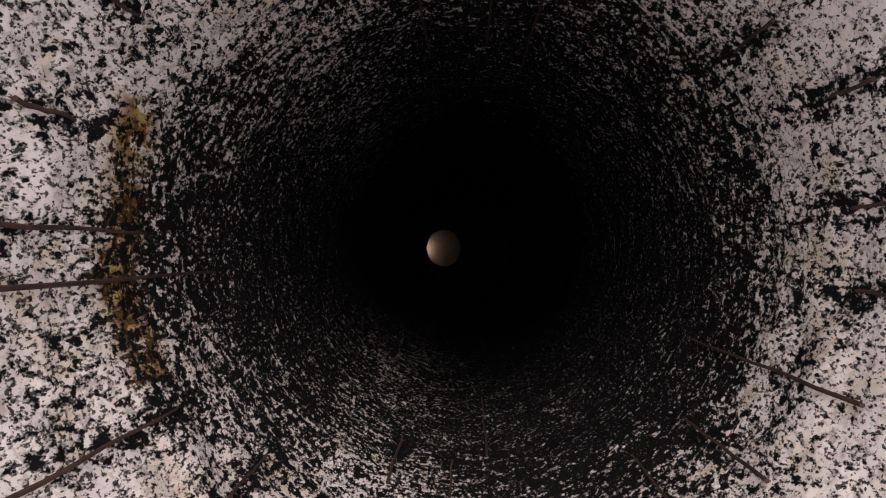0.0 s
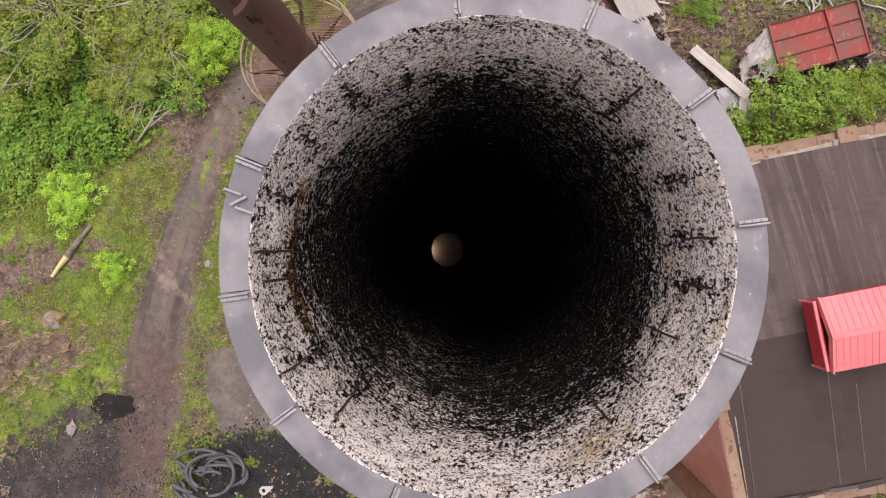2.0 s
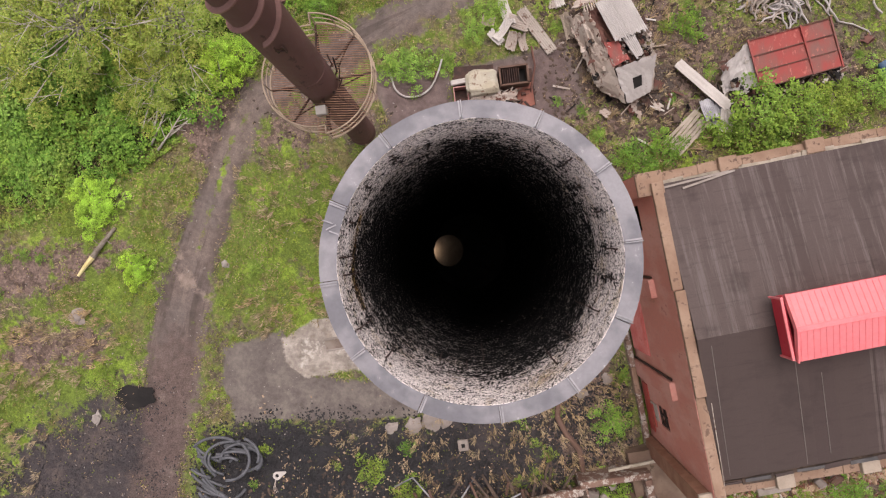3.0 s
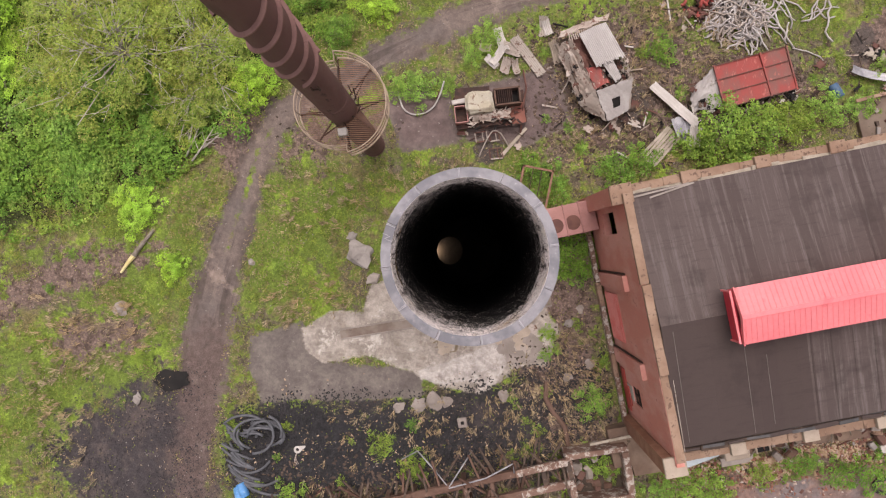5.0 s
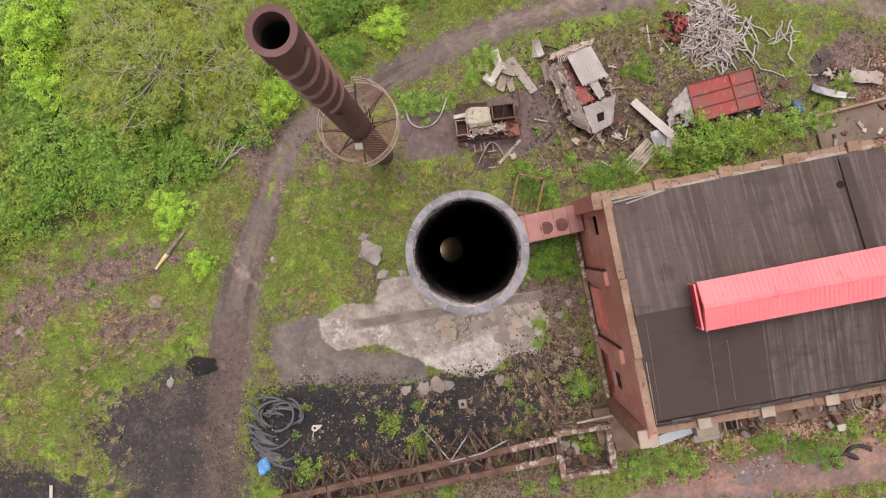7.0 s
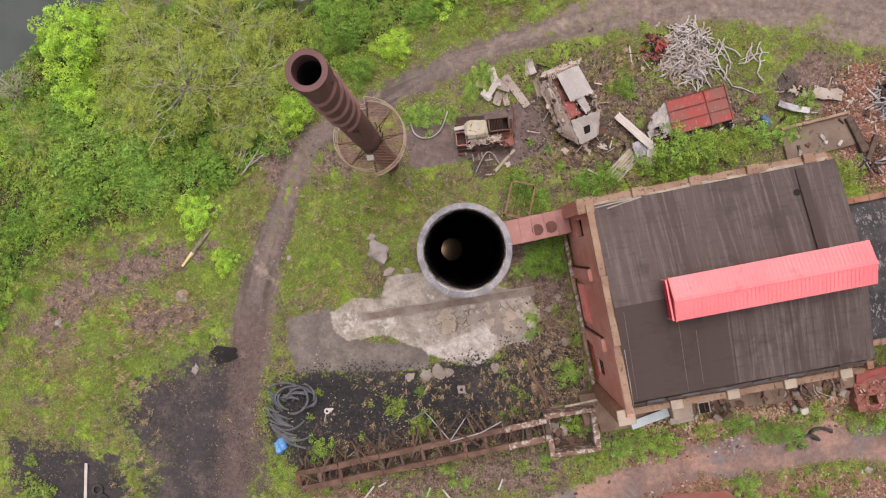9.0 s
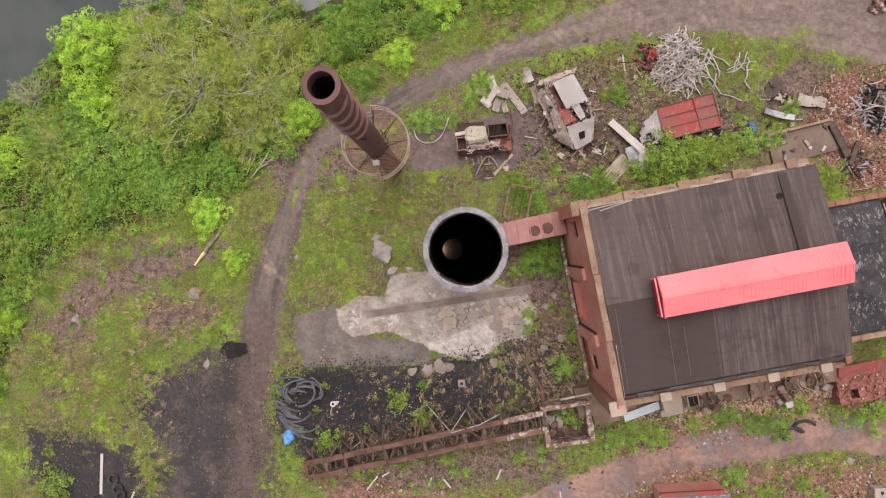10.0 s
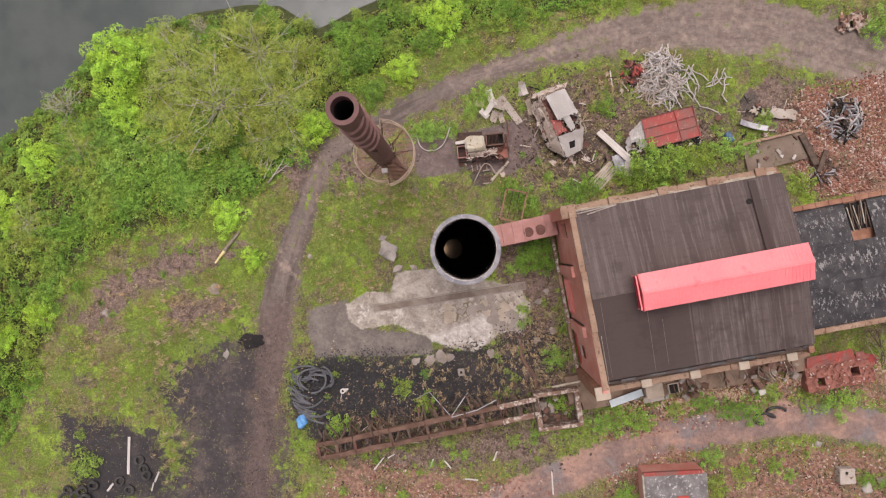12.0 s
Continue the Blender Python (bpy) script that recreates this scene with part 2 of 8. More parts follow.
RAIL_TAN = plain("weathered_rail", (0.34, 0.26, 0.19), (0.42, 0.33, 0.25), (0.22, 0.13, 0.09), 6, 0.8)
ZINC = plain("galvanised_sheet", (0.165, 0.165, 0.185), (0.27, 0.265, 0.285), (0.42, 0.41, 0.41), 9, 0.6, 0.1, height=0.002, wear=0.64)
ZINC_EDGE = plain("bright_zinc_rib", (0.30, 0.30, 0.32), (0.40, 0.39, 0.41), (0.20, 0.19, 0.20), 14, 0.55, 0.1, 0.001)
BRICK_PAINT = plain("painted_red_brick", (0.56, 0.225, 0.18), (0.61, 0.31, 0.26), (0.42, 0.175, 0.14), 2.4, 0.85, stretch=(1, 1, 0.5))
COPING = plain("tan_stone_coping", (0.26, 0.165, 0.115), (0.34, 0.235, 0.17), (0.15, 0.095, 0.07), 3, 0.9, wear=0.54)
COPING_PALE = plain("pale_stone", (0.36, 0.30, 0.24), (0.43, 0.36, 0.29), (0.22, 0.17, 0.13), 4, 0.9)
ORANGE_BRICK = plain("orange_brick", (0.24, 0.115, 0.075), (0.31, 0.165, 0.11), (0.25, 0.14, 0.1), 4, 0.9)
CONCRETE = plain("old_concrete", (0.25, 0.215, 0.19), (0.33, 0.29, 0.26), (0.18, 0.13, 0.10), 3, 0.9, height=0.012)
CONC_WHITE = plain("whitewashed_concrete", (0.36, 0.31, 0.27), (0.44, 0.39, 0.35), (0.17, 0.10, 0.07), 2.2, 0.9, height=0.012, wear=0.55)
CONC_RUST = plain("stained_concrete", (0.115, 0.068, 0.05), (0.165, 0.102, 0.078), (0.36, 0.30, 0.25), 2.5, 0.9, height=0.012, wear=0.62)
WHITE_PAINT = plain("chalky_white_paint", (0.46, 0.43, 0.40), (0.54, 0.51, 0.48), (0.28, 0.2, 0.16), 2.5, 0.7, height=0.004, wear=0.66)
DIRTY_WHITE = plain("dirty_pale_plaster", (0.35, 0.30, 0.26), (0.43, 0.385, 0.34), (0.16, 0.10, 0.075), 2.6, 0.85, height=0.01, wear=0.55)
PIPE_WHITE = plain("pale_plastic_pipe", (0.40, 0.37, 0.355), (0.48, 0.455, 0.44), (0.22, 0.18, 0.16), 5, 0.6, height=0.002)
PIPE_GREY = plain("grey_metal_scrap", (0.24, 0.24, 0.26), (0.40, 0.40, 0.42), (0.10, 0.09, 0.09), 5, 0.5, 0.3)
HOSE = plain("grey_rubber_hose", (0.085, 0.09, 0.10), (0.12, 0.125, 0.14), (0.06, 0.055, 0.05), 6, 0.55, height=0.002)
RUBBER = plain("tyre_rubber", (0.03, 0.03, 0.03), (0.055, 0.053, 0.05), (0.10, 0.09, 0.08), 8, 0.8)
RED_ROOF = plain("rusted_red_sheet", (0.30, 0.05, 0.042), (0.19, 0.085, 0.07), (0.43, 0.13, 0.10), 2.6, 0.6, wear=0.57, stretch=(1.6, 0.7, 1))
CHALK_GREY = plain("chalky_grey_cladding", (0.38, 0.36, 0.345), (0.47, 0.45, 0.435), (0.26, 0.20, 0.17), 2.2, 0.75, height=0.004, wear=0.62)
RED_PANEL = plain("red_painted_sheet", (0.42, 0.06, 0.05), (0.46, 0.09, 0.07), (0.3, 0.10, 0.08), 2.2, 0.6)
PINK = plain("pink_red_sheet", (0.78, 0.19, 0.21), (0.82, 0.225, 0.24), (0.73, 0.165, 0.185), 1.2, 0.45, height=0.001)
PINK_DARK = plain("crimson_louvre", (0.52, 0.035, 0.055), (0.58, 0.05, 0.07), (0.44, 0.03, 0.05), 3, 0.5, height=0.001)
# black of tar and scrap; in holes it paints the darkness inside
BLACK = plain("black_and_hole_dark", (0.012, 0.011, 0.011), (0.02, 0.018, 0.017), None, 4, 0.95)
WOOD_GREY = plain("weathered_timber", (0.33, 0.29, 0.23), (0.44, 0.39, 0.32), (0.2, 0.16, 0.12), 7, 0.9, stretch=(1, 1, 1))
WOOD_DARK = plain("blackened_timber", (0.07, 0.05, 0.04), (0.12, 0.085, 0.065), (0.2, 0.15, 0.12), 6, 0.9)
WOOD_FRESH = plain("split_yellow_wood", (0.62, 0.52, 0.22), (0.70, 0.62, 0.32), (0.45, 0.36, 0.16), 5, 0.85)
BLUE_DULL = plain("dull_blue_plastic", (0.05, 0.10, 0.18), (0.08, 0.15, 0.24), (0.15, 0.16, 0.17), 5, 0.6)
BLUE = plain("blue_plastic", (0.08, 0.26, 0.55), (0.12, 0.33, 0.62), (0.3, 0.42, 0.55), 5, 0.45, height=0.002)
STONE = plain("grey_stone", (0.26, 0.235, 0.215), (0.35, 0.32, 0.295), (0.15, 0.13, 0.11), 3, 0.9, height=0.02)
RUBBLE_TAN = plain("tan_rubble", (0.36, 0.25, 0.16), (0.48, 0.36, 0.25), (0.2, 0.14, 0.1), 4, 0.9, height=0.02)
CONC_FLAKE = plain("flaking_whitewash", (0.17, 0.10, 0.075), (0.23, 0.15, 0.115), (0.44, 0.40, 0.355), 2.6, 0.9, height=0.015, wear=0.50)
RUNWAY_STAIN = plain("rust_stained_concrete", (0.105, 0.058, 0.042), (0.155, 0.092, 0.068), (0.26, 0.21, 0.17), 3.5, 0.9, height=0.02, wear=0.63)
BROWN_SLAB = plain("grimy_brown_slab", (0.15, 0.11, 0.085), (0.21, 0.165, 0.13), (0.10, 0.085, 0.05), 1.6, 0.9, height=0.02, wear=0.55)
# tone kept low so the added lamp, not skylight, shapes the floor
DARK_FLOOR = plain("dark_rubble", (0.035, 0.027, 0.02), (0.05, 0.04, 0.03), (0.02, 0.017, 0.014), 6, 0.95, height=0.02)
PLASTER = plain("scorched_plaster", (0.40, 0.33, 0.28), (0.48, 0.42, 0.37), (0.19, 0.105, 0.08), 3.4, 0.9, height=0.02, wear=0.53)
COAL = plain("coal_lumps", (0.018, 0.018, 0.02), (0.035, 0.034, 0.036), (0.07, 0.065, 0.06), 8, 0.6, height=0.01, wear=0.68)


def brick_rubble_material():
    n = Nodes("broken_brick")
    col = n.ramp(n.geo.outputs["Random Per Island"], (0.0, (0.20, 0.085, 0.06)), (0.3, (0.33, 0.15, 0.105)), (0.5, (0.11, 0.06, 0.05)), (0.75, (0.36, 0.20, 0.15)), (0.9, (0.40, 0.30, 0.25)), (1.0, (0.52, 0.47, 0.43)))
    fine = n.noise(30)
    return n.done(n.mix(0.4, col, n.mix(fine, (0, 0, 0), col)), 0.9, fine, 0.005)


DARK_CLOD = plain("dark_soil_clods", (0.045, 0.034, 0.026), (0.08, 0.06, 0.045), (0.13, 0.09, 0.065), 8, 0.95)
BRICK_RUBBLE = brick_rubble_material()


def loose_brick_material():
    n = Nodes("loose_brick")
    info = n.t.nodes.new("ShaderNodeObjectInfo")
    col = n.ramp(info.outputs["Random"], (0.0, (0.20, 0.075, 0.055)), (0.35, (0.33, 0.13, 0.095)), (0.55, (0.13, 0.06, 0.05)), (0.8, (0.36, 0.18, 0.135)), (1.0, (0.50, 0.42, 0.37)))
    fine = n.noise(30)
    return n.done(n.mix(0.4, col, n.mix(fine, (0, 0, 0), col)), 0.9, fine, 0.005)


LOOSE_BRICK = loose_brick_material()


def lining_material():
    """Pale sprayed lining under flaking soot: specks near the mouth, torn sheets and rings further down, darker with
    depth.
    """
    n = Nodes("sooted_lining")
    sep = n.t.nodes.new("ShaderNodeSeparateXYZ")
    n.link(n.pos, sep.inputs[0])
    z = sep.outputs["Z"]
    speck = n.noise(40, 2.2, 0.6, n.scaled(1, 1, 0.55))
    grain = n.noise(95, 2, 0.6, n.scaled(1, 1, 0.6))
    clot = n.noise(16, 3, 0.65, n.scaled(1, 1, 0.7))
    patch = n.noise(1.5, 4, 0.65, n.scaled(1, 1, 1.6))
    rings = n.noise(5.5, 5, 0.7, n.scaled(1, 1, 3.4))
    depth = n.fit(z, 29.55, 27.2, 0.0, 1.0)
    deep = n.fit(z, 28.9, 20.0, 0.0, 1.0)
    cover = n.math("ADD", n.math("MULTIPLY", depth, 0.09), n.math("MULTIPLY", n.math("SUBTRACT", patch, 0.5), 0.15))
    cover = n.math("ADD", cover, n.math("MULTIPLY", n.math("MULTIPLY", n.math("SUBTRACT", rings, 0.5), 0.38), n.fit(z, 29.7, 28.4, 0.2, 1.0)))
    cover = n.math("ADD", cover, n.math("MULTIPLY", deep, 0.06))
    both = n.math("ADD", n.math("ADD", n.math("MULTIPLY", speck, 0.50), n.math("MULTIPLY", clot, 0.30)), n.math("MULTIPLY", grain, 0.20))
    blot = n.math("MULTIPLY", n.attr("stain_and_lobes"), n.fit(n.noise(8, 4, 0.7), 0.35, 0.62, 0.03, 0.15))
    level = n.math("ADD", n.math("ADD", n.math("ADD", cover, blot), n.attr("sheet")), 0.449)
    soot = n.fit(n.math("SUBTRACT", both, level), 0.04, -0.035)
    fleck = n.fit(n.math("SUBTRACT", n.noise(66, 2, 0.6, n.scaled(1, 1, 0.6)), n.math("MULTIPLY", patch, 0.12)), 0.385, 0.335, 0, 0.92)
    soot = n.math("MAXIMUM", soot, fleck)
    pale = n.mix(n.noise(2.2, 3), (0.88, 0.80, 0.77), (0.96, 0.90, 0.87))
    pale = n.mix(n.fit(n.noise(17, 4, 0.7), 0.48, 0.68, 0, 0.85), pale, (0.47, 0.41, 0.39))
    pale = n.mix(n.fit(n.noise(3.4, 5, 0.7), 0.52, 0.68, 0, 0.75), pale, (0.70, 0.60, 0.45))
    ochre = n.math("MAXIMUM", n.math("MULTIPLY", n.attr("ochre"), n.fit(n.noise(16, 3, 0.6, n.scaled(1, 1, 0.3)), 0.36, 0.48)), n.fit(n.noise(1.9, 5, 0.7, n.scaled(1, 1, 0.6)), 0.60, 0.72, 0, 0.7))
    pale = n.mix(ochre, pale, n.mix(n.fit(n.noise(9, 3), 0.4, 0.6), (0.50, 0.36, 0.13), (0.30, 0.15, 0.06)))
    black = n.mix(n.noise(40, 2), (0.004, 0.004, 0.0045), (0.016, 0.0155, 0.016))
    # the black tone itself drops further with depth
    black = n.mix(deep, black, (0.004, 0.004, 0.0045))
    black = n.mix(n.math("MULTIPLY", n.attr("ochre"), n.fit(n.noise(22, 3), 0.5, 0.62, 0, 0.6)), black, (0.20, 0.11, 0.035))
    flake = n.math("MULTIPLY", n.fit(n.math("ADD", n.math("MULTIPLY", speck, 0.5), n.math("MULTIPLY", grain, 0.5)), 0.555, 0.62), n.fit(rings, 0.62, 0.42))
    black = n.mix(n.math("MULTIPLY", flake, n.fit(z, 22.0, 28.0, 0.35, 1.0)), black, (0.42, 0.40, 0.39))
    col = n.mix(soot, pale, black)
    n.p.inputs["Specular IOR Level"].default_value = 0.03
    return n.done(col, n.fit(soot, 0, 1, 0.92, 0.85), n.math("SUBTRACT", 1.0, soot), 0.01)


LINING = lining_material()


def roof_material(name, tones, axis_turn, width, streak=(0.2, 0.18, 0.17), wear=0.62, run=(4.5, 0.16)):
    """Rolled roofing felt: strips of slightly different age with end laps, streaks down the slope, old tar."""
    n = Nodes(name)
    loc = n.scaled(1, 1, 1, -axis_turn)
    sep = n.t.nodes.new("ShaderNodeSeparateXYZ")
    n.link(loc, sep.inputs[0])
    strip = n.t.nodes.new("ShaderNodeTexWhiteNoise")
    strip.noise_dimensions = "1D"
    n.link(n.math("FLOOR", n.math("DIVIDE", sep.outputs["X"], width)), strip.inputs["W"])
    base = n.ramp(strip.outputs["Value"], *[(i / (len(tones) - 1), c) for i, c in enumerate(tones)])
    down = n.noise(1.0, 5, 0.7, n.scaled(run[0], run[1], 1, 0, loc))
    base = n.mix(n.fit(down, wear - 0.1, wear + 0.1, 0, 0.85), base, streak)
    across = n.noise(1.0, 5, 0.72, n.scaled(0.7, 3.2, 1, 0, loc))
    base = n.mix(n.fit(across, 0.5, 0.68, 0, 0.3), base, tuple(c * 0.62 for c in tones[0]))
    blot = n.noise(0.5, 4, 0.65)
    base = n.mix(n.fit(blot, 0.52, 0.72, 0, 0.55), base, tuple(c * 0.6 for c in tones[0]))
    lap = n.math("FRACT", n.math("ADD", n.math("DIVIDE", sep.outputs["Y"], 2.6), n.math("MULTIPLY", strip.outputs["Value"], 7.0)))
    base = n.mix(n.fit(lap, 0.0, 0.022, 0.25, 0.0), base, tuple(c * 0.5 for c in tones[0]))
    fine = n.noise(22, 4, 0.7)
    base = n.mix(0.35, base, n.mix(fine, (0, 0, 0), base))
    seam = n.math("FRACT", n.math("DIVIDE", sep.outputs["X"], width))
    return n.done(base, 0.85, n.math("ADD", fine, n.fit(seam, 0.0, 0.03, 0.0, 0.6)), 0.006)


def tar_material():
    """Old tar: black sheet, flaked to pale grey in broken patches along its laps."""
    n = Nodes("black_tar_roof")
    loc = n.scaled(1, 1, 1, -10.8)
    sep = n.t.nodes.new("ShaderNodeSeparateXYZ")
    n.link(loc, sep.inputs[0])
    base = n.mix(n.fit(n.noise(0.9, 5, 0.7), 0.4, 0.62), (0.020, 0.019, 0.022), (0.050, 0.047, 0.050))
    near_lap = n.math("PINGPONG", sep.outputs["Y"], 1.6)
    flake = n.math("ADD", n.noise(2.2, 7, 0.8, n.scaled(1.6, 0.8, 1, 0, loc)), n.fit(near_lap, 0.0, 0.9, 0.035, -0.02))
    base = n.mix(n.fit(flake, 0.545, 0.60, 0, 0.9), base, n.mix(n.noise(6, 4), (0.14, 0.135, 0.14), (0.36, 0.345, 0.34)))
    base = n.mix(n.fit(n.noise(0.7, 4, 0.7), 0.6, 0.7, 0, 0.6), base, (0.09, 0.06, 0.05))
    fine = n.noise(18, 4, 0.7)
    return n.done(n.mix(0.3, base, n.mix(fine, (0, 0, 0), base)), n.fit(flake, 0.5, 0.6, 0.6, 0.9), n.math("ADD", fine, flake), 0.012)


FELT = roof_material("roofing_felt", [(0.071, 0.052, 0.048), (0.086, 0.065, 0.061), (0.100, 0.077, 0.072), (0.077, 0.058, 0.054)], 10.8, 1.05, (0.145, 0.122, 0.116), 0.58)
FELT_NEW = roof_material("newer_felt", [(0.060, 0.043, 0.040), (0.066, 0.048, 0.044), (0.062, 0.045, 0.041)], 10.8, 1.05, (0.072, 0.058, 0.053), 0.68)
SEALANT = plain("dried_sealant", (0.12, 0.105, 0.098), (0.16, 0.14, 0.132), (0.08, 0.068, 0.06), 3, 0.8)
LEAD = plain("weathered_lead", (0.05, 0.048, 0.05), (0.085, 0.082, 0.083), (0.05, 0.045, 0.045), 4, 0.7)
TAR = tar_material()
MOSSY = plain("mossy_grey_roof", (0.12, 0.112, 0.11), (0.19, 0.18, 0.18), (0.40, 0.39, 0.38), 3.5, 0.9, wear=0.56)


def water_material():
    n = Nodes("river_water")
    ripple = n.noise(1.3, 4, 0.6)
    col = n.mix(n.fit(n.noise(0.15, 3), 0.4, 0.65), (0.035, 0.047, 0.045), (0.055, 0.066, 0.062))
    n.p.inputs["Specular IOR Level"].default_value = 0.35
    return n.done(col, 0.2, ripple, 0.03)


WATER = water_material()
# ---- the land: one sheet to the horizon, falling to a river ----
RS = np.random.RandomState(11)
LATTICE = np.random.RandomState(5).rand(257, 257)


def value_noise(x, y, scale):
    u, v = np.asarray(x) * scale, np.asarray(y) * scale
    i, j = np.floor(u).astype(int), np.floor(v).astype(int)
    a, b = u - i, v - j
    a, b = a * a * (3 - 2 * a), b * b * (3 - 2 * b)
    g = lambda p, q: LATTICE[p % 257, q % 257]
    return (g(i, j) * (1 - a) + g(i + 1, j) * a) * (1 - b) + (g(i, j + 1) * (1 - a) + g(i + 1, j + 1) * a) * b


def cloudy(x, y, scale):
    return (value_noise(x, y, scale) * 0.5 + value_noise(x + 40.3, y - 17.1, scale * 2.1) * 0.3 + value_noise(x - 9.7, y + 63.2, scale * 4.3) * 0.2)


def off_line(x, y, pts):
    """Distance to a line of points, and the side: positive on its right hand."""
    best, side = np.full(np.shape(x), 1e9), np.ones(np.shape(x))
    for (ax, ay), (bx_, by_) in zip(pts[:-1], pts[1:]):
        dx, dy = bx_ - ax, by_ - ay
        k = np.clip(((x - ax) * dx + (y - ay) * dy) / (dx * dx + dy * dy), 0, 1)
        d = np.hypot(x - ax - k * dx, y - ay - k * dy)
        s = np.sign(dx * (ay - y) - dy * (ax - x))
        side = np.where(d < best, s, side)
        best = np.minimum(best, d)
    return best, side


def inside(x, y, pts, soft=0.8):
    """1 well inside a plan area, 0 well outside, 0.5 on its edge."""
    d, _ = off_line(x, y, list(pts) + [pts[0]])
    odd = np.zeros(np.shape(x), bool)
    for (ax, ay), (bx_, by_) in zip(pts, list(pts[1:]) + [pts[0]]):
        cross = (ay > y) != (by_ > y)
        at = ax + (y - ay) * (bx_ - ax) / (by_ - ay if by_ != ay else 1e-9)
        odd ^= cross & (x < at)
    return np.clip(0.5 + np.where(odd, d, -d) / (2 * soft), 0, 1)


BANK = [(-90, -40), (-62, -8), (-45.3, 10.6), (-39, 16), (-34, 21), (-26, 22.5), (-18, 22.3), (-14.3, 19.8), (-9.9, 21.9), (-5.6, 23.9), (6, 28), (40, 38), (120, 60)]
ROAD = [(60, 10), (36.3, 16.2), (30.6, 18), (24.8, 19.5), (18.5, 19.6), (12.7, 18.8), (7.7, 17.4), (2.8, 16), (-1.2, 14.5), (-5.2, 12.5), (-8.8, 10.6), (-11.8, 8.9), (-13.3, 6.9), (-14.2, 4.1), (-15.2, 1.1), (-16.2, -1.9), (-16.9, -5), (-17.2, -8), (-17.5, -12), (-18, -16.1), (-18.7, -23.2), (-20, -40)]
RED_ROAD = [(-2, -25), (5.3, -21.3), (9.7, -19.5), (14.1, -17.7), (18.5, -16.4), (23.4, -15.4), (28.2, -14.5), (32, -14.8), (37.8, -15.8), (60, -18)]
COAL_YARD = [(-25.1, -10.1), (-20, -7.5), (-16.9, -8), (-16.1, -22.2), (-16, -30), (-29, -30), (-27.7, -23.3), (-25.1, -17.7), (-27.7, -12.6)]
COAL_POOL = [(-36.5, -14.7), (-31.8, -15.7), (-27.7, -16.7), (-26.1, -22.3), (-34.4, -23.4), (-36.8, -17.8)]
COAL_HEAP = [(-15.6, -10.5), (-11.3, -9.2), (-6.7, -9.4), (-3.2, -9.6), (3.8, -7.4), (8.7, -6.6), (9.2, -9.8), (6.2, -12.4), (-3.2, -15.2), (-13.3, -16.8), (-15.6, -14)]
SLAB = [(-10.7, -4.9), (-8.8, -3.8), (-6.7, -3.8), (-6.2, -2), (-3.2, -1.7), (0.3, -2.4), (4.8, -3.4), (5.8, -5.1), (5, -7.4), (2.6, -7.2), (2.8, -7.9), (0.8, -9), (-1.7, -8.7), (-3.2, -7.9), (-6.2, -6.6), (-9.3, -7.1), (-10.5, -6.2)]
CRAZE = [(-2.7, -5.2), (3.6, -4.0), (5.0, -6.6), (2.6, -7.3), (1.65, -5.4), (-1.7, -6.7)]
WHITE_PATCH = [(-1.7, -7.1), (0.2, -6.4), (1.9, -5.6), (2.5, -7.1), (1.65, -8.6), (-0.3, -8.3), (-2.7, -8.8), (-3.3, -7.6)]
WET = [(-14.1, -5.4), (-10.5, -4.4), (-9.3, -7), (-3.2, -7.6), (-2.7, -9.3), (-13.3, -9.6), (-14.1, -7.5)]
RUBBLE_A = [(-11.3, -18.8), (-6.2, -19.5), (6.7, -20.8), (7.7, -24), (-13.3, -24)]
RUBBLE_B = [(28.2, 12.4), (29.7, 13.6), (39, 15.2), (43, 5.0), (33, 4.6), (29.6, 5.6), (28, 9.4)]
RUBBLE_C = [(12.7, -19.7), (17.6, -17.9), (29.2, -17.1), (40, -18), (40, -26), (11.7, -26)]
RUBBLE_D = [(12, -15.2), (20, -13.9), (30, -11.6), (40, -9), (40, -13), (30, -13.6), (20, -15.4), (12, -16.6)]
BARE_A = [(-35.5, -6.6), (-32.3, -2.5), (-25.6, 0.6), (-19.4, 0.8), (-21.5, -1.2), (-29.7, -4), (-32.9, -8.1)]
BARE_B = [(-27.2, -4.5), (-21.5, -3.7), (-20.5, -6), (-26.6, -7.5)]
PAD_A = [(-5.5, 10.4), (-1, 10.1), (-0.4, 6.9), (-4.2, 6.2)]
PAD_B = [(-0.5, 10.3), (3.3, 11.1), (5.5, 12), (6.7, 8), (3.8, 6.6), (0, 7)]
SOIL_NE = [(23.4, 13.1), (26.8, 15.1), (29.2, 13.3), (28, 9.9), (23.9, 10.9)]
STACK_DIRT = [(-13.3, 7.1), (-9.3, 10.4), (-4.2, 9.6), (-4.7, 6.4), (-9.3, 5.4), (-12.2, 5.6)]
WRECK_DIRT = [(4.3, 14.2), (10, 15.6), (14.5, 14), (21, 12.2), (23, 9.5), (19, 7.6), (9, 5.0), (5, 6.5)]
HOUSE_SIDE = [(3.5, -5.5), (7.5, -4), (9.4, -12.5), (5, -13), (2, -10)]
GABLE_SIDE = [(3.0, 0.6), (7.0, 1.4), (8.4, -5.0), (4.8, -4.4), (2.6, -2.2)]
FRONT_STRIP = [(10.5, -14.6), (20, -12.6), (30, -10.6), (30, -12.2), (20, -14.2), (11, -16.2)]
MUD_W = [(-16.6, 7.0), (-14.6, 9.6), (-12.6, 9.8), (-13.4, 6.6), (-14.8, 4.2)]
SOUTH_RUN = [(-12.4, -18.8), (5.0, -15.2), (8.6, -16.4), (5.0, -19.0), (-11, -20.6)]
